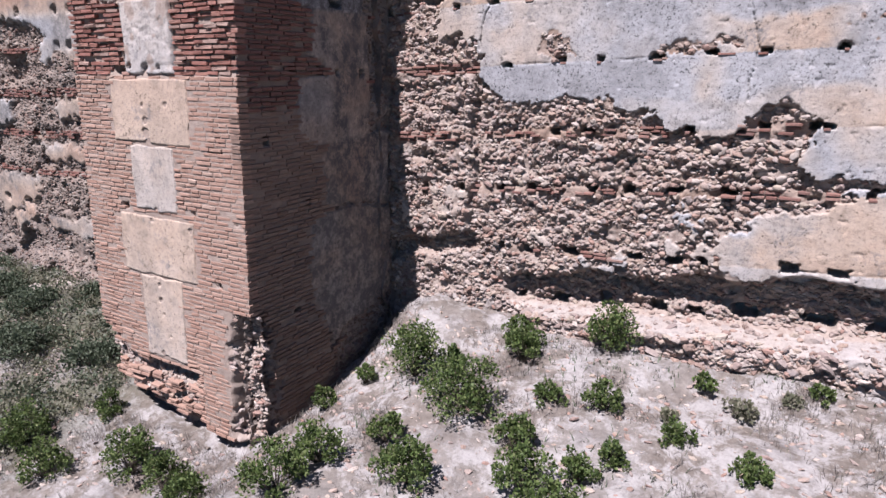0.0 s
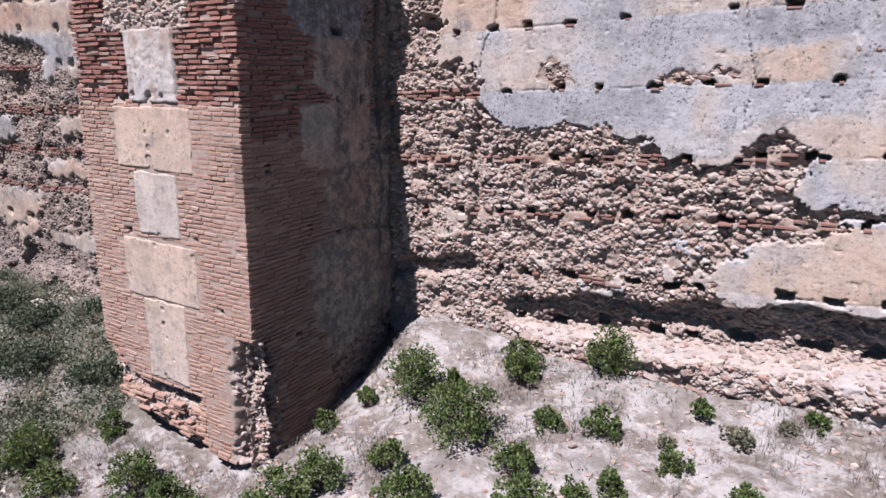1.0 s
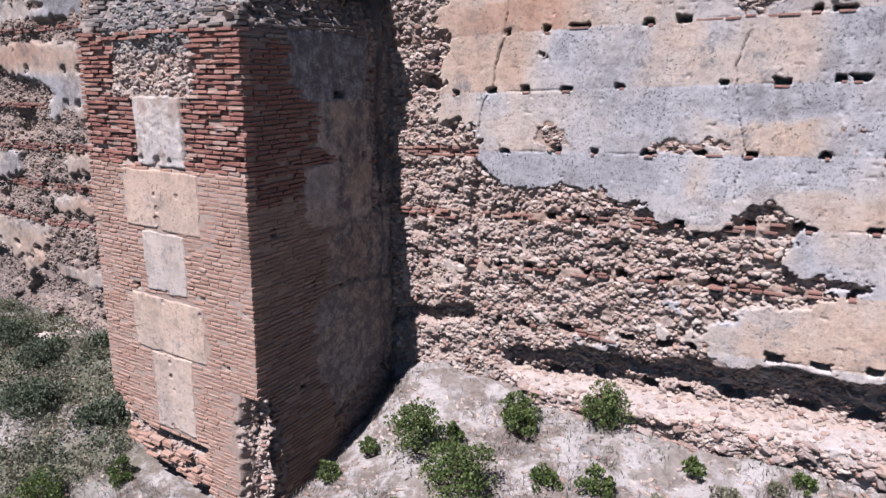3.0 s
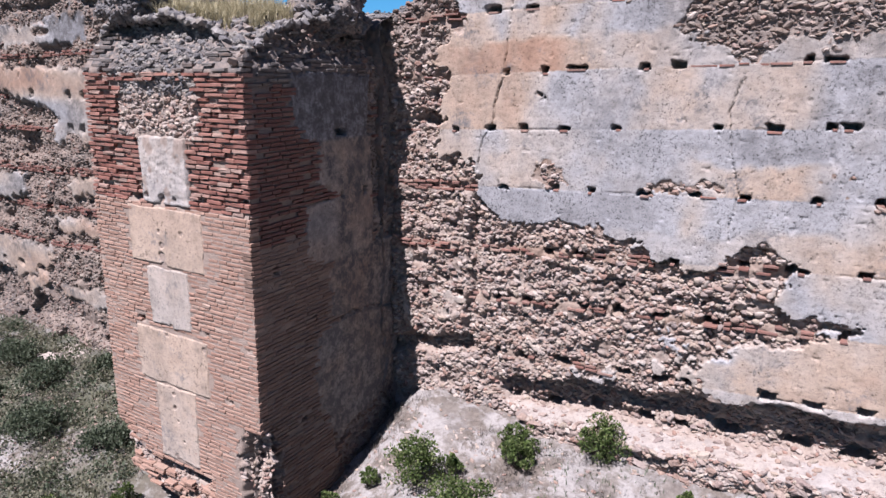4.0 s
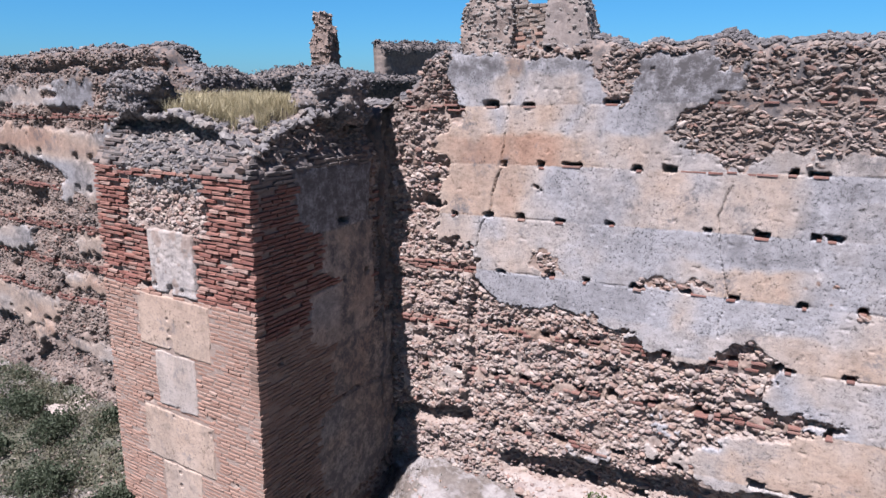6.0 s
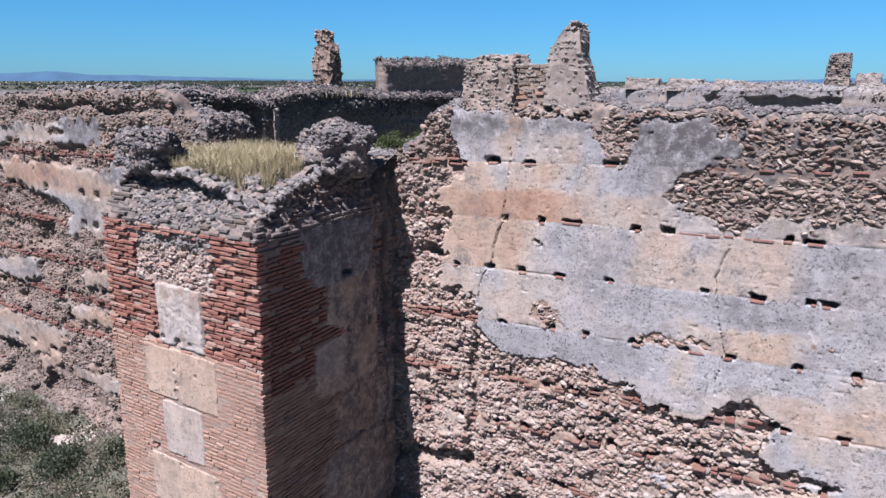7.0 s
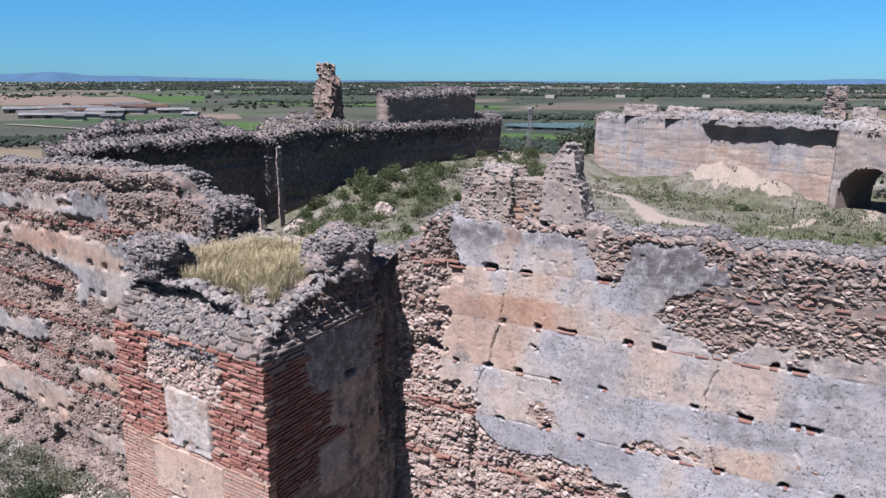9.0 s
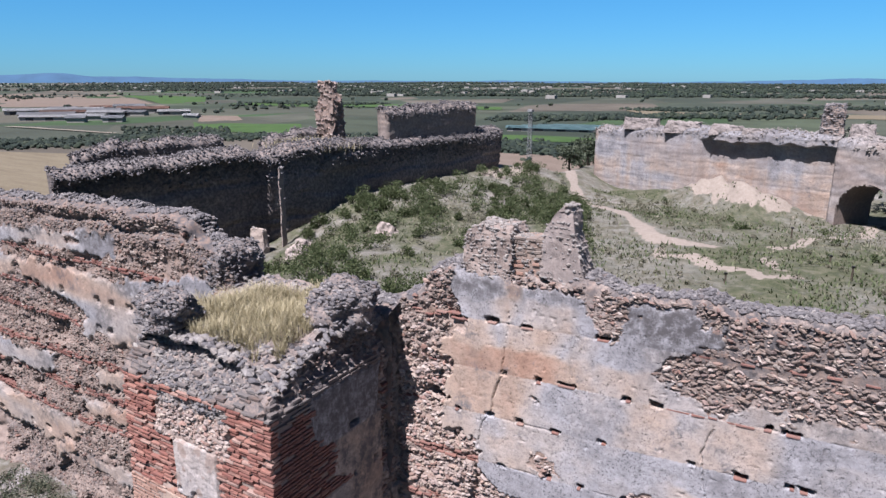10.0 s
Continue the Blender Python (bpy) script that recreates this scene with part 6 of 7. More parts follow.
def blades(name, x, y, z, height, material, seed, width=0.006, lean=0.35, bend=0.5):
    """Grass or dry stalks as bent blades, joined."""
    r = np.random.default_rng(seed)
    n = len(x)
    h = height * r.uniform(0.5, 1.25, n)
    a = r.uniform(0, 2 * np.pi, n)
    tip = h * lean * r.random(n)
    ux, uy = np.cos(a), np.sin(a)
    w = width * r.uniform(0.7, 1.4, n)
    px, py = -uy * w, ux * w
    m = 0.55
    v = np.stack([np.stack([x - px, y - py, z], 1), np.stack([x + px, y + py, z], 1),
                  np.stack([x + px * .7 + ux * tip * m * bend, y + py * .7 + uy * tip * m * bend, z + h * m], 1), np.stack([x - px * .7 + ux * tip * m * bend, y - py * .7 + uy * tip * m * bend, z + h * m], 1),
                  np.stack([x + px * .2 + ux * tip, y + py * .2 + uy * tip, z + h], 1), np.stack([x - px * .2 + ux * tip, y - py * .2 + uy * tip, z + h], 1)], 1).reshape(-1, 3)
    k = (np.arange(n) * 6)[:, None]
    f = np.concatenate([k + (0, 1, 2, 3), k + (3, 2, 4, 5)])
    return make_mesh(name, v, f, material, smooth=False)


def near_ground(x, y):
    return ground_height(x, y) + 0.13 * fbm(x * 0.8, y * 0.8, 3, 4) + 0.045 * fbm(x * 4, y * 4, 9, 3)


# straw-coloured grass on the tower
q = np.random.default_rng(71)
x, y = q.uniform(-9.5, -6.8, 16000), q.uniform(7.2, 9.9, 16000)
ok = (np.hypot((x + 8.2) / 1.45, (y - 8.5) / 1.35) + 0.25 * fbm(x * 2, y * 2, 72, 3) < 0.95)
x, y = x[ok], y[ok]
straw = new("dry_grass", blades("dry_grass", x, y, crown_height(x, y) - 0.02, 0.24, STRAW, 73, 0.005, 1.1, 0.5))
tagged(straw, "tall straw-yellow dry grass growing on the tower top", "grass", kind="stuff")
x, y = q.normal(-24.2, 0.9, 2600), q.normal(27.6, 1.0, 2600)
tuft = new("rampart_grass", blades("rampart_grass", x, y, 8.42 + 0 * x, 0.42, STRAW, 77, 0.012, 0.8, 0.5))
tagged(tuft, "tuft of dry yellow grass on the rampart top", "grass", kind="stuff")
# dry stalks and weeds over the soil
x, y = q.uniform(-20, 2, 110000), q.uniform(3.2, 9.75, 110000)
free = ~((x > -10.05) & (x < -6.4) & (y > 6.5))
patch = fbm(x * 0.6, y * 0.6, 51, 3) + 0.8 * fbm(x * 1.7, y * 1.7, 52, 3)
ok = free & (patch + q.normal(0, 0.28, 110000) > 0.34)
x, y = x[ok], y[ok]
weeds = new("dry_weeds", blades("dry_weeds", x, y, near_ground(x, y) - 0.02, 0.13, DRYTWIG, 74, 0.0035, 1.5, 0.9))
tagged(weeds, "brown and grey dry weeds scattered over the soil", "weeds", kind="stuff")
x, y = q.uniform(-19, 2, 26000), q.uniform(3.2, 9.75, 26000)
free = ~((x > -10.05) & (x < -6.4) & (y > 6.5))
patch = fbm(x * 0.9, y * 0.9, 55, 3) + 0.9 * step(-9.5, -11, x)
ok = free & (patch + q.normal(0, 0.2, 26000) > 0.72)
x, y = x[ok], y[ok]
herbs = new("green_weeds", blades("green_weeds", x, y, near_ground(x, y) - 0.02, 0.09, OLIVE, 75, 0.008, 1.4, 0.7))
tagged(herbs, "sparse low green weeds among the stones", "weeds", kind="stuff")
# small stones on the soil
x, y = q.uniform(-16, 2, 6500), q.uniform(3.5, 9.6, 6500)
ok = ~((x > -10.05) & (x < -6.4) & (y > 6.5))
x, y = x[ok], y[ok]
size = stone_sizes(len(x), 0.007, 0.05, 0.6, seed=76)
pebbles = new("loose_stones", stones_mesh("loose_stones", np.stack([x, y, near_ground(x, y)], 1), size, COBBLE))
tagged(pebbles, "loose pale stones lying on the soil", "stones", kind="stuff")


# scrub in the courtyard
def court_ground(x, y):
    return ground_height(x, y) + 0.10 * fbm(x * 0.7, y * 0.7, 13, 4)


def scrub(name, count, area, radius, material, seed, label, leaf, per, clear=0.0, patchy=0.5, edge=20.0):
    q = np.random.default_rng(seed)
    x, y = q.uniform(*area[0], count), q.uniform(*area[1], count)
    ok = (patchy * fbm(x * 0.25, y * 0.25, seed, 3) + q.normal(0, .5, count) > clear) & (near_track(x, y, TRACK, 0.9) < 0.3)
    ok &= x > np.interp(y, [14.5, 22.4, 31.2, 41.9], [-24.8, -22.6, -21.0, -19.0])
    ok &= np.exp(-(((x + 3.9) / 4.2) ** 2 + ((y - 42.2) / 1.8) ** 2)) < 0.4
    ok &= y < np.interp(x, [-15, -3.5, 9.5], [46.5, 41.6, 40.4])
    ok &= x < edge + np.interp(y, [12, 26, 34, 46], [0.0, -2.0, -5.0, -10.5])
    x, y = x[ok], y[ok]
    r = radius * q.uniform(0.5, 1.35, len(x))
    z = court_ground(x, y)
    cs, rs = [], []
    for k in range(7):
        cs.append(np.stack([x + r * q.normal(0, .30, len(x)), y + r * q.normal(0, .30, len(x)), z + r * q.uniform(0.15, 0.95, len(x))], 1))
        rs.append(r * q.uniform(0.3, 0.5, len(x)))
    v, f = leaf_cloud(np.concatenate(cs), np.concatenate(rs), per, leaf, seed + 1, 0.9, 0.6)
    return tagged(new(name, make_mesh(name, v, f, material, smooth=False)), label, "shrubs", kind="stuff")


scrub("court_scrub", 1500, ((-24, -7), (12, 43)), 0.50, SCRUB, 901, "rounded green scrub filling the castle courtyard", 0.06, 60, -0.12, 0.9, -6.0)
scrub("court_low_scrub", 520, ((-24, -6), (12, 44)), 0.24, DRYLEAF, 903, "low dry weeds between the courtyard scrub", 0.07, 9, 0.0)
scrub("court_weeds", 420, ((-12, 6), (12, 42)), 0.17, DRYLEAF, 905, "scattered low weeds on the courtyard turf", 0.06, 8, 0.1)
scrub("court_bushes", 70, ((-12, 3), (29, 44)), 0.36, SCRUB, 909, "small dark bushes dotted before the inner wall", 0.07, 24, 0.2)
# turf of the courtyard
q = np.random.default_rng(911)
x, y = q.uniform(-25, 5, 50000), 11.5 + 33 * q.random(50000) ** 1.3
ok = (near_track(x, y, TRACK, 0.7) < 0.3) & (x > np.interp(y, [14.5, 22.4, 31.2, 41.9], [-25.2, -23.0, -21.4, -19.4])) & (y < np.interp(x, [-15, -3.5, 9.5], [46.8, 42.0, 40.6])) & (fbm(x * 0.5, y * 0.5, 912, 4) + q.normal(0, .4, 50000) - 0.9 * step(0.2, 0.5, fbm(x * 0.45, y * 0.45, 22, 4)) * step(-9, -12, x) > -0.1)
x, y = x[ok], y[ok]
dry = fbm(x * 0.2, y * 0.2, 913, 3) + q.normal(0, .3, len(x)) > 0.22
for name, pick_, mat_, label in (("green_turf", ~dry, SCRUB, "short green grass of the courtyard"), ("dry_turf", dry, DRYLEAF, "short dry grass of the courtyard")):
    tagged(new(name, blades(name, x[pick_], y[pick_], court_ground(x[pick_], y[pick_]) - 0.03, 0.16, mat_, 914, 0.03, 1.6, 0.8)), label, "grass", kind="stuff")
# marker posts of the courtyard


def marker_post(x, y, height):
    """A short dark post with a small tilted plate."""
    ob = base("marker_post", x, y, float(court_ground(np.array([x]), np.array([y]))[0]) - 0.05)
    tagged(ob, "short dark marker post with a small plate in the turf", "post", "marker posts")
    bm = bmesh.new()
    bmesh.ops.create_cone(bm, cap_ends=True, segments=8, radius1=0.035, radius2=0.03, depth=height, matrix=Matrix.Translation((0, 0, height / 2)))
    part("post", bm, BARK, ob)
    bm = bmesh.new()
    bmesh.ops.create_cube(bm, size=1.0, matrix=Matrix.Translation((0, -0.05, height)) @ Matrix.Rotation(0.5, 4, "X") @ Matrix.Diagonal((0.12, 0.025, 0.1, 1)))
    bmesh.ops.bevel(bm, geom=bm.edges[:], offset=0.008, segments=1, affect="EDGES")
    part("plate", bm, SHEDDOOR, ob)


for px_, py_, ph_ in ((-1.25, 33.76, 0.55), (0.37, 30.49, 0.35), (-2.79, 24.91, 0.45), (1.06, 27.4, 0.6)):
    marker_post(px_, py_, ph_)
# weeds on the slope beside the tower
q = np.random.default_rng(921)
n = 1150
x, y = q.uniform(-20.5, -10.3, n), q.uniform(3.2, 9.3, n)
r = 0.24 * q.uniform(0.5, 1.5, n)
z = near_ground(x, y)
cs = np.concatenate([np.stack([x + r * q.normal(0, .5, n), y + r * q.normal(0, .5, n), z + r * q.uniform(0.0, 0.6, n)], 1) for k in range(5)])
for name, half, mat_, label in (("slope_weeds", 0, DRYLEAF, "dry grey weeds on the slope beside the tower"), ("slope_scrub", 1, OLIVE, "green weeds on the slope beside the tower")):
    sel = ((np.arange(len(cs)) % n) % 5 < 2) == (half == 1)
    v, f = leaf_cloud(cs[sel], np.tile(r, 5)[sel] * 0.5, 12, 0.05, 922 + half, 0.8, 0.6)
    tagged(new(name, make_mesh(name, v, f, mat_, smooth=False)), label, "weeds", kind="stuff")


def tree(name, x, y, height, seed, label, material=None, spread_r=0.42, group=""):
    """A tree: tapered trunk, a few limbs, a crown of leaf clumps with gaps."""
    q = np.random.default_rng(seed)
    z = float(ground_height(np.array([x]), np.array([y]))[0]) - 0.1
    ob = base(name, x, y, z)
    tagged(ob, label, "tree", group)
    bm = bmesh.new()

    def limb(a, b, r0, r1):
        a, b = Vector(a), Vector(b)
        ring = []
        turn = (b - a).to_track_quat("Z", "Y").to_matrix()
        for p, r in ((a, r0), (a.lerp(b, .5) + Vector(q.normal(0, r0 * .5, 3)), (r0 + r1) / 2), (b, r1)):
            ring.append([bm.verts.new(p + turn @ Vector((r * math.cos(k * math.pi / 3), r * math.sin(k * math.pi / 3), 0))) for k in range(6)])
        for u, w in zip(ring, ring[1:]):
            for k in range(6):
                bm.faces.new((u[k], u[(k + 1) % 6], w[(k + 1) % 6], w[k]))
    top = (q.normal(0, .05) * height, q.normal(0, .05) * height, 0.45 * height)
    limb((0, 0, 0), top, 0.05 * height, 0.032 * height)
    cs = []
    for k in range(6):
        a = k * 1.05 + q.uniform(-.3, .3)
        e = (top[0] + math.cos(a) * spread_r * height * .6, top[1] + math.sin(a) * spread_r * height * .6, height * q.uniform(.55, .85))
        limb(top, e, 0.025 * height, 0.008 * height)
        for j in range(7):
            cs.append((e[0] + q.normal(0, .13) * height, e[1] + q.normal(0, .13) * height, e[2] + q.normal(0, .10) * height))
    part("trunk", bm, BARK, ob, "", True)
    v, f = leaf_cloud(cs, height * q.uniform(.07, .14, len(cs)), 26, 0.055 * height ** 0.5 * 1.9, seed, 0.85, 0.4)
    under(new("crown", make_mesh("crown", v, f, material or OLIVE, smooth=False)), ob)
    return ob


for i, (x, y, h) in enumerate([(-16.8, 51.5, 2.3), (-15.6, 54.5, 2.9), (-19.2, 57, 3.4), (-26, 70, 3.4), (-30, 82, 3.6), (-14, 60, 3.6), (-17.3, 48.6, 2.0), (-24, 76, 3.4), (-21.5, 62, 2.6), (-34, 96, 3.6), (-27, 92, 3.6), (-40, 118, 4), (-33, 112, 4), (6.5, 46, 4.5), (3.2, 47.5, 4.2), (10.5, 44, 4.8), (-31.0, 15.3, 3.2), (-18.5, 62, 3.4)]):
    tree("olive_tree", x, y, h, 950 + i, "grey-green olive tree on the slope outside the castle", group="olive trees")

# ---- the plain ----
PLAIN = -20.0


def clump_field(name, x, y, r, material, seed, label, per=16):
    """Far woods as rough leafy clumps, joined."""
    q = np.random.default_rng(seed)
    z = ground_height(x, y)
    size = np.stack([r * q.uniform(.9, 1.6, len(x)), r * q.uniform(.9, 1.6, len(x)), r * q.uniform(.7, 1.15, len(x))], 1)
    me = stones_mesh(name, np.stack([x, y, z + size[:, 2] * 0.55], 1), size, material, 0.5)
    me.polygons.foreach_set("use_smooth", np.zeros(len(me.polygons), bool))
    return tagged(new(name, me), label, "trees", kind="stuff")


def belt(pts, n, width, seed):
    q = np.random.default_rng(seed)
    p = np.array(pts, float)
    seg = np.concatenate([[0], np.cumsum(np.hypot(*np.diff(p, axis=0).T))])
    s = q.uniform(0, seg[-1], n)
    return np.interp(s, seg, p[:, 0]) + q.normal(0, width, n), np.interp(s, seg, p[:, 1]) + q.normal(0, width, n)


fields = []
for k, (pts, n, w) in enumerate([([(-420, 130), (-340, 160), (-325, 195), (-335, 220)], 300, 10), ([(-334, 222), (-292, 246), (-262, 276), (-225, 290)], 240, 8), ([(-150, 300), (-95, 280), (-60, 265), (-20, 280)], 220, 13),
                                 ([(-230, 480), (-120, 590), (-20, 640)], 240, 14), ([(-190, 700), (0, 820), (180, 880)], 200, 14), ([(-640, 620), (-480, 660)], 90, 7), ([(-900, 900), (-520, 1150), (-100, 1300), (400, 1350)], 420, 26), ([(-1700, 900), (-1100, 1300), (-500, 1700), (600, 1900)], 620, 60), ([(-2600, 1400), (-1200, 2400), (1200, 2700)], 800, 130)]):
    n = int(n * (5 if k < 3 else 3.2))
    x, y = belt(pts, n, w, 1200 + k)
    fields.append((x, y, np.full(n, 1.25 if k < 3 else 1.9 if k < 6 else 3.0)))
q = np.random.default_rng(1250)
sx, sy = q.uniform(-3600, 1500, 90000), 330 + 3900 * q.random(90000) ** 0.8
wood = fbm(sx * 0.0035, sy * 0.0022, 1251, 4) + 0.35 * fbm(sx * 0.02, sy * 0.012, 1252, 3) + q.normal(0, 0.12, 90000) + 0.35 * step(700, 2600, sy)
keep_s = (wood > 0.5) | (q.random(90000) < 0.012)
sx, sy = sx[keep_s][:24000], sy[keep_s][:24000]
fields.append((sx, sy, 2.0 + 0.0006 * sy))
x, y, r = (np.concatenate(a) for a in zip(*fields))
clump_field("distant_trees", x, y, r * q.uniform(0.5, 1.25, len(x)), FARTREE, 1260, "dark hedges, orchards and woods across the plain")
# rows of an orchard
oa, ob_ = np.meshgrid(np.linspace(0, 1, 22), np.linspace(0, 1, 9))
ox = (1 - oa) * (1 - ob_) * -334 + oa * (1 - ob_) * -286 + oa * ob_ * -341 + (1 - oa) * ob_ * -398
oy = (1 - oa) * (1 - ob_) * 222 + oa * (1 - ob_) * 252 + oa * ob_ * 296 + (1 - oa) * ob_ * 262
clump_field("orchard", ox.ravel() + q.normal(0, .5, ox.size), oy.ravel() + q.normal(0, .5, ox.size), np.full(ox.size, 1.3) * q.uniform(.7, 1.2, ox.size), FARTREE, 1262, "rows of young orchard trees on green grass")


def flat_field(name, pts, material, label, lift=0.35):
    """A sown field that shows as one plot of colour."""
    n = 14
    p = [Vector(a) for a in pts]
    a, b = np.meshgrid(np.linspace(0, 1, n), np.linspace(0, 1, n))
    c = [np.array(v[:2]) for v in p]
    q2 = ((1 - a) * (1 - b))[..., None] * c[0] + (a * (1 - b))[..., None] * c[1] + (a * b)[..., None] * c[2] + ((1 - a) * b)[..., None] * c[3]
    z = ground_height(q2[..., 0], q2[..., 1]) + lift
    return tagged(new(name, make_mesh(name, np.concatenate([q2, z[..., None]], -1).reshape(-1, 3), grid_faces(n, n), material)), label, "field", kind="structure")


flat_field("field_1", [(-350, 279), (-262, 283), (-326, 350), (-410, 326)], CROP, "bright green sown field on the plain")
flat_field("field_2", [(-215, 60), (-150, 115), (-284, 164), (-400, 95)], STUBBLE, "pale harvested field with furrows")
flat_field("field_3", [(-205, 300), (-110, 330), (-110, 355), (-225, 345)], CROP, "bright green sown strip on the plain")
flat_field("field_4", [(-797, 380), (-643, 481), (-1193, 770), (-1362, 652)], REDSOIL, "tan fallow field on the plain")
flat_field("field_7", [(-411, 331), (-393, 358), (-444, 398), (-463, 376)], REDSOIL, "brown fallow strip on the plain")
flat_field("field_8", [(-716, 528), (-670, 551), (-930, 770), (-1104, 734)], CROP, "green strip beyond the farm")
flat_field("field_5", [(-150, 600), (250, 660), (260, 730), (-190, 680)], STUBBLE, "pale stubble field on the plain")
flat_field("field_6", [(-640, 560), (-300, 620), (-330, 680), (-660, 640)], CROP, "green pasture on the plain")
flat_field("dirt_road", [(-470, 225), (-368, 235), (-368, 239), (-470, 229)], DIRT, "pale dirt road to the farm", 0.6)
flat_field("red_plot", [(-100, 178), (-70, 176), (-80, 262), (-128, 262)], REDSOIL, "bare reddish earth plot", 0.5)


def warehouse(x, y, length, width, height, turn, material, label):
    """A farm shed: walls, a low gabled roof with eaves, and wide doors."""
    ob = base("warehouse", x, y, PLAIN - 0.8, turn)
    tagged(ob, label, "building", "farm sheds")
    bm = bmesh.new()
    l, w, h = length / 2, width / 2, height
    v = [bm.verts.new(p) for p in ((-l, -w, 0), (l, -w, 0), (l, w, 0), (-l, w, 0), (-l, -w, h), (l, -w, h), (l, w, h), (-l, w, h), (-l, 0, h * 1.35), (l, 0, h * 1.35))]
    for f in ((0, 1, 5, 4), (2, 3, 7, 6), (1, 2, 6, 9, 5), (3, 0, 4, 8, 7)):
        bm.faces.new([v[i] for i in f])
    part("wall", bm, SHEDWALL, ob)
    bm = bmesh.new()
    for sgn in (-1, 1):
        e = [bm.verts.new(p) for p in ((-l - 1, sgn * (w + 1), h - 0.25), (l + 1, sgn * (w + 1), h - 0.25), (l + 1, 0, h * 1.35 + 0.15), (-l - 1, 0, h * 1.35 + 0.15))]
        bm.faces.new(e if sgn < 0 else e[::-1])
    bmesh.ops.solidify(bm, geom=bm.faces[:], thickness=0.2)
    part("roof", bm, material, ob)
    for k in range(int(length // 14)):
        bm = bmesh.new()
        bmesh.ops.create_cube(bm, size=1.0, matrix=Matrix.Translation((-l + 7 + k * 14, -w - 0.05, h * .38)) @ Matrix.Diagonal((5.5, 0.2, h * .76, 1)))
        part("door", bm, SHEDDOOR, ob)


FARM = [(-612, 338, 78, 12, 4.5, 58, ROOFWHITE), (-592, 352, 60, 10, 4, 58, ROOFGREY), (-556, 300, 40, 9, 4, 50, ROOFGREY), (-525, 287, 44, 8, 3.5, 41, ROOFWHITE), (-487, 284, 12, 8, 4, 41, ROOFGREY), (-505, 303, 26, 9, 4, 41, ROOFWHITE), (-466, 300, 14, 8, 4, 35, ROOFGREY), (-545, 345, 30, 9, 4, 40, ROOFWHITE)]
FARM += [(-553, 394, 30, 9, 5, 45, ROOFRED), (-600, 405, 24, 9, 4, 40, ROOFRED), (-620, 417, 28, 10, 5, 50, ROOFGREY), (-640, 400, 20, 9, 4, 55, ROOFRED), (-511, 387, 26, 9, 4, 45, ROOFWHITE), (-450, 357, 12, 6, 3.5, 20, ROOFWHITE), (-578, 326, 34, 9, 4, 50, ROOFRED), (-642, 362, 24, 9, 4, 50, ROOFGREY), (-530, 360, 22, 9, 4, 30, ROOFGREY)]
LOOKS = {ROOFWHITE: "long white farm shed with a metal roof", ROOFGREY: "low grey farm warehouse with a metal roof", ROOFRED: "farm shed with a reddish roof"}
for x, y, l, w, h, turn, m, label in [(*row, LOOKS[row[-1]]) for row in FARM]:
    warehouse(x, y, l, w, h, turn, m, label)
# glasshouse roofs
for k in range(4):
    warehouse(-152 + k * 7, 392 + k * 9, 62, 8, 2.6, 8, ROOFTEAL, "long low glasshouse with a teal roof")
# white houses far off
q = np.random.default_rng(1300)
n = 330
hx, hy = q.uniform(-3800, 900, n), q.uniform(900, 3300, n)
co, fa = [], []
for i in range(n):
    w, d, h = q.uniform(4, 10), q.uniform(4, 7), q.uniform(3, 5)
    k = i * 8
    zb = float(ground_height(hx[i:i + 1], hy[i:i + 1])[0])
    co += [(hx[i] + a * w, hy[i] + b * d, zb + c * h) for c in (0, 1) for a, b in ((-1, -1), (1, -1), (1, 1), (-1, 1))]
    fa += [(k, k + 1, k + 5, k + 4), (k + 1, k + 2, k + 6, k + 5), (k + 2, k + 3, k + 7, k + 6), (k + 3, k, k + 4, k + 7), (k + 4, k + 5, k + 6, k + 7)]
tagged(new("village_houses", make_mesh("village_houses", np.array(co), np.array(fa), SHEDWALL, smooth=False)), "scattered pale village houses far off on the plain", "houses", kind="stuff")

# lattice mast
mast = base("lattice_mast", -108, 250, float(ground_height(np.array([-108.0]), np.array([250.0]))[0]))
tagged(mast, "grey steel lattice mast standing among trees", "mast")
bm = bmesh.new()


def bar(bm, a, b, r):
    a, b = Vector(a), Vector(b)
    turn = (b - a).to_track_quat("Z", "Y").to_matrix()
    lo, hi = [[bm.verts.new(p + turn @ Vector((r * math.cos(k * math.pi / 2), r * math.sin(k * math.pi / 2), 0))) for k in range(4)] for p in (a, b)]
    for k in range(4):
        bm.faces.new((lo[k], lo[(k + 1) % 4], hi[(k + 1) % 4], hi[k]))


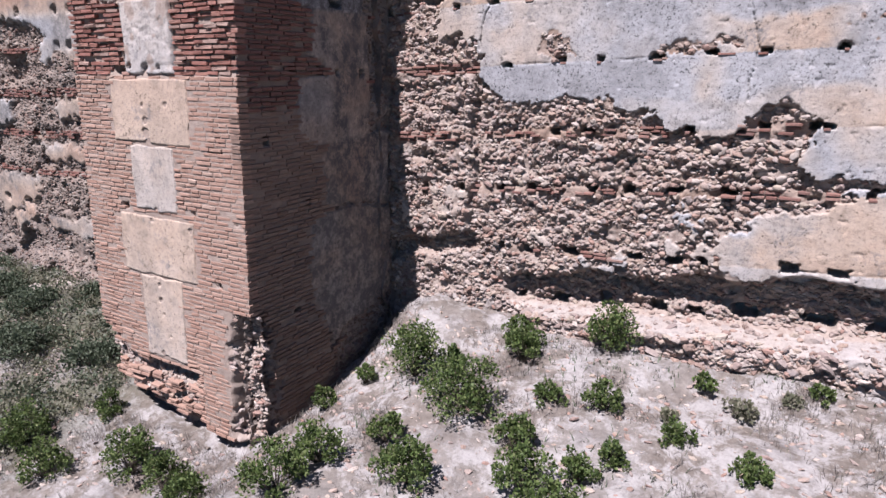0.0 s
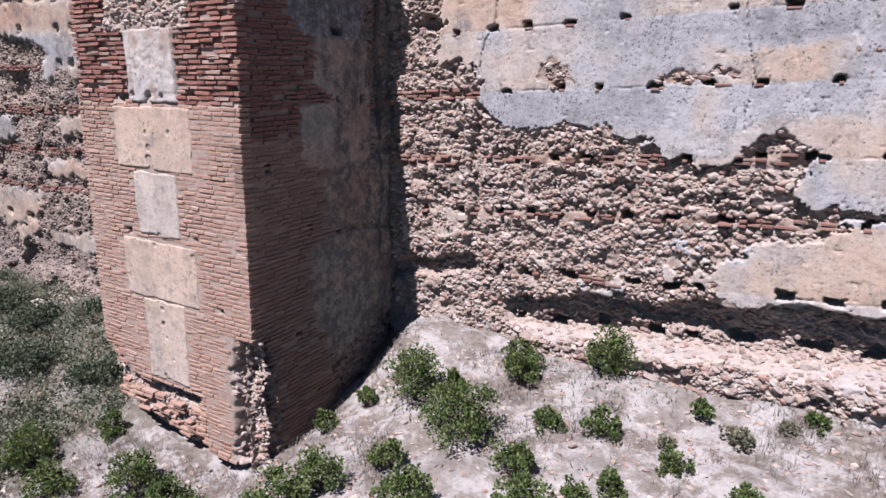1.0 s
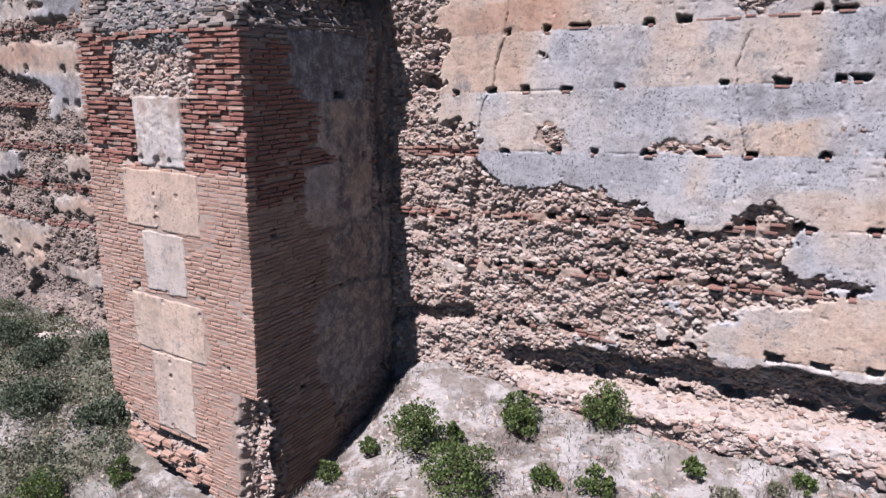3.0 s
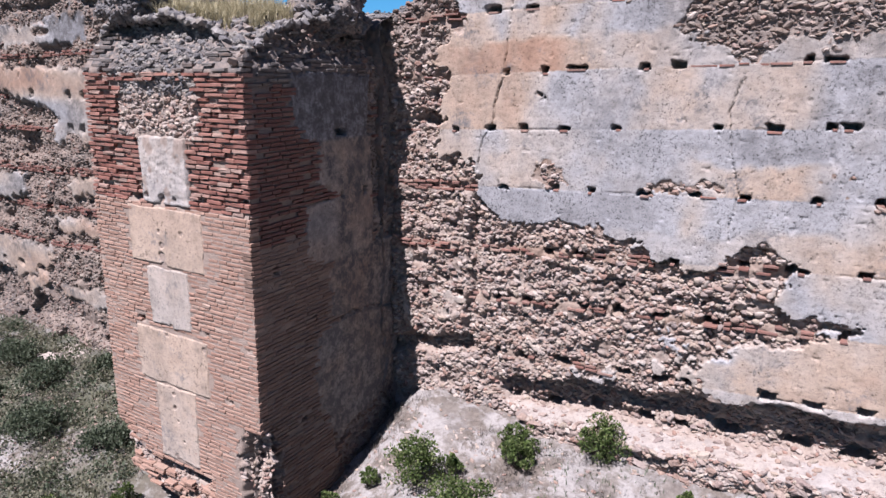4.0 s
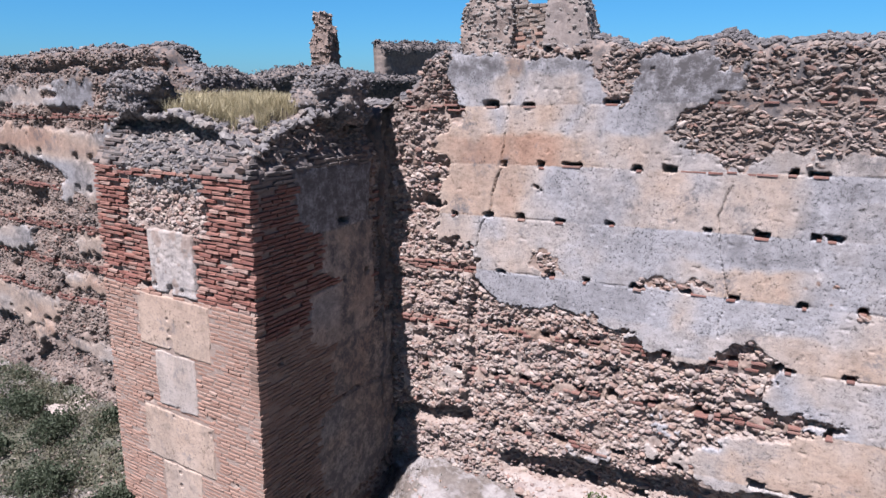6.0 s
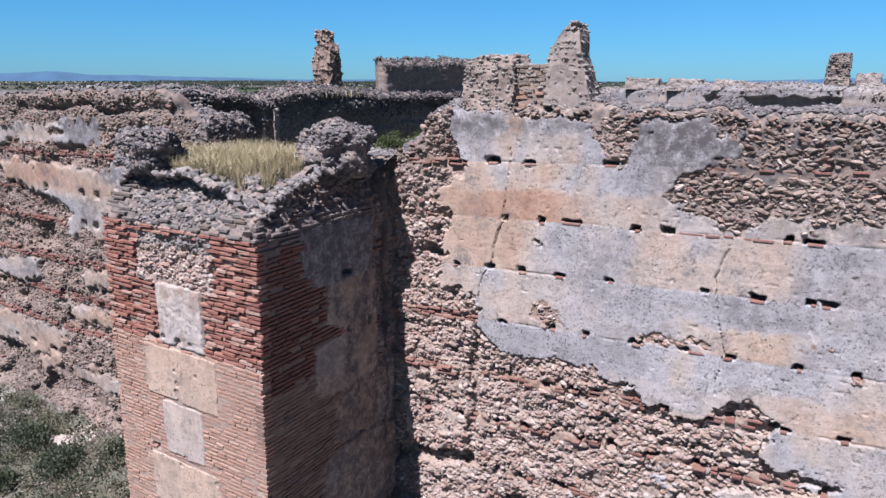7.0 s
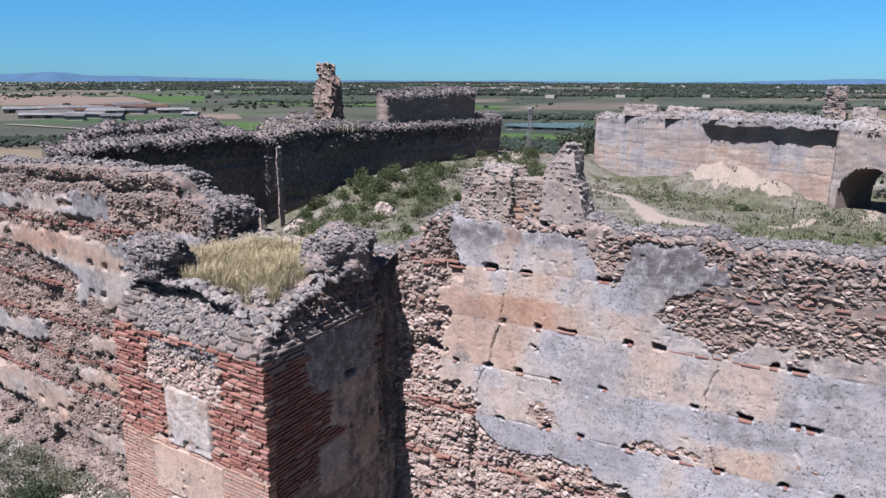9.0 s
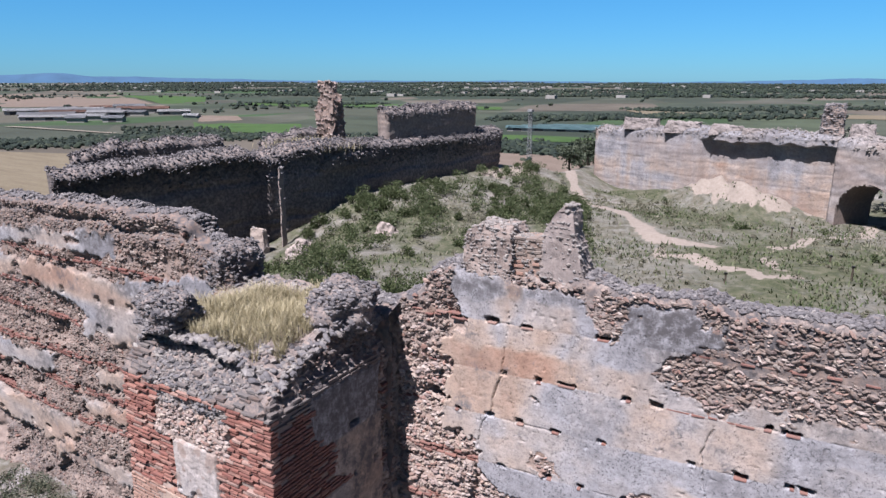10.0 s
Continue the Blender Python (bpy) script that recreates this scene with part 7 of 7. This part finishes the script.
for k in range(4):
    c, s = math.cos(k * math.pi / 2 + .78), math.sin(k * math.pi / 2 + .78)
    bar(bm, (c * 1.1, s * 1.1, 0), (c * 0.7, s * 0.7, 19), 0.10)
part("post", bm, STEEL, mast)
bm = bmesh.new()
for j in range(12):
    for k in range(4):
        a0, a1 = k * math.pi / 2 + .78, (k + 1) * math.pi / 2 + .78
        r0, r1 = 1.1 - 0.4 * j / 12, 1.1 - 0.4 * (j + 1) / 12
        bar(bm, (math.cos(a0) * r0, math.sin(a0) * r0, j * 1.58), (math.cos(a1) * r1, math.sin(a1) * r1, (j + 1) * 1.58), 0.06)
part("lattice", bm, STEEL, mast)
bm = bmesh.new()
bmesh.ops.create_cube(bm, size=1.0, matrix=Matrix.Translation((0, 0, 19.4)) @ Matrix.Diagonal((2.0, 2.0, 0.8, 1)))
part("antenna_head", bm, STEEL, mast)

# hills along the horizon, on an arc seen from the castle
az = np.radians(np.linspace(-72, 40, 320))
deg = np.degrees(az)
prof = 40 * np.exp(-((deg + 64) / 3.5) ** 2) + 46 * np.exp(-((deg + 60.5) / 2.2) ** 2) + 34 * np.exp(-((deg + 55.5) / 3.0) ** 2) + 14 * np.exp(-((deg + 50) / 5) ** 2) + 30 * step(-8, 4, deg) + 7 * fbm(deg * 0.35, 0 * deg, 1401, 4)
prof = prof * 0.7
rings = [(4450, np.full(320, -45.0)), (4520, -18 + prof * 0.45), (4640, -8 + prof)]
hv = np.concatenate([np.stack([r * np.sin(az), r * np.cos(az), z], 1) for r, z in rings])
tagged(new("backdrop", make_mesh("backdrop", hv, grid_faces(3, 320), HILL)), "low hills along the horizon, haze blue in their colour", "hills", kind="structure")

# ---- single bricks and stones ----
lone_bricks(BAND_BRICK[:290], (1, 0, 0), (0, 1, 0), wall_right, BANDBRICK)
if len(BAND_BRICK) > 290:
    under(tagged(new("brick_bands", bricks_mesh("brick_bands", BAND_BRICK[290:, :3], BAND_BRICK[290:, 3:], (1, 0, 0), (0, 1, 0), BANDBRICK)), kind="stuff"), wall_right, "red brick levelling courses")
lone_stones(spos, ssize, pick, wall_right, 5)
shift = FRONT_LONE.copy()
shift[:, :3] -= np.array(tower.matrix_world.translation)
lone_bricks(shift, (1, 0, 0), (0, 1, 0), tower, BRICK)
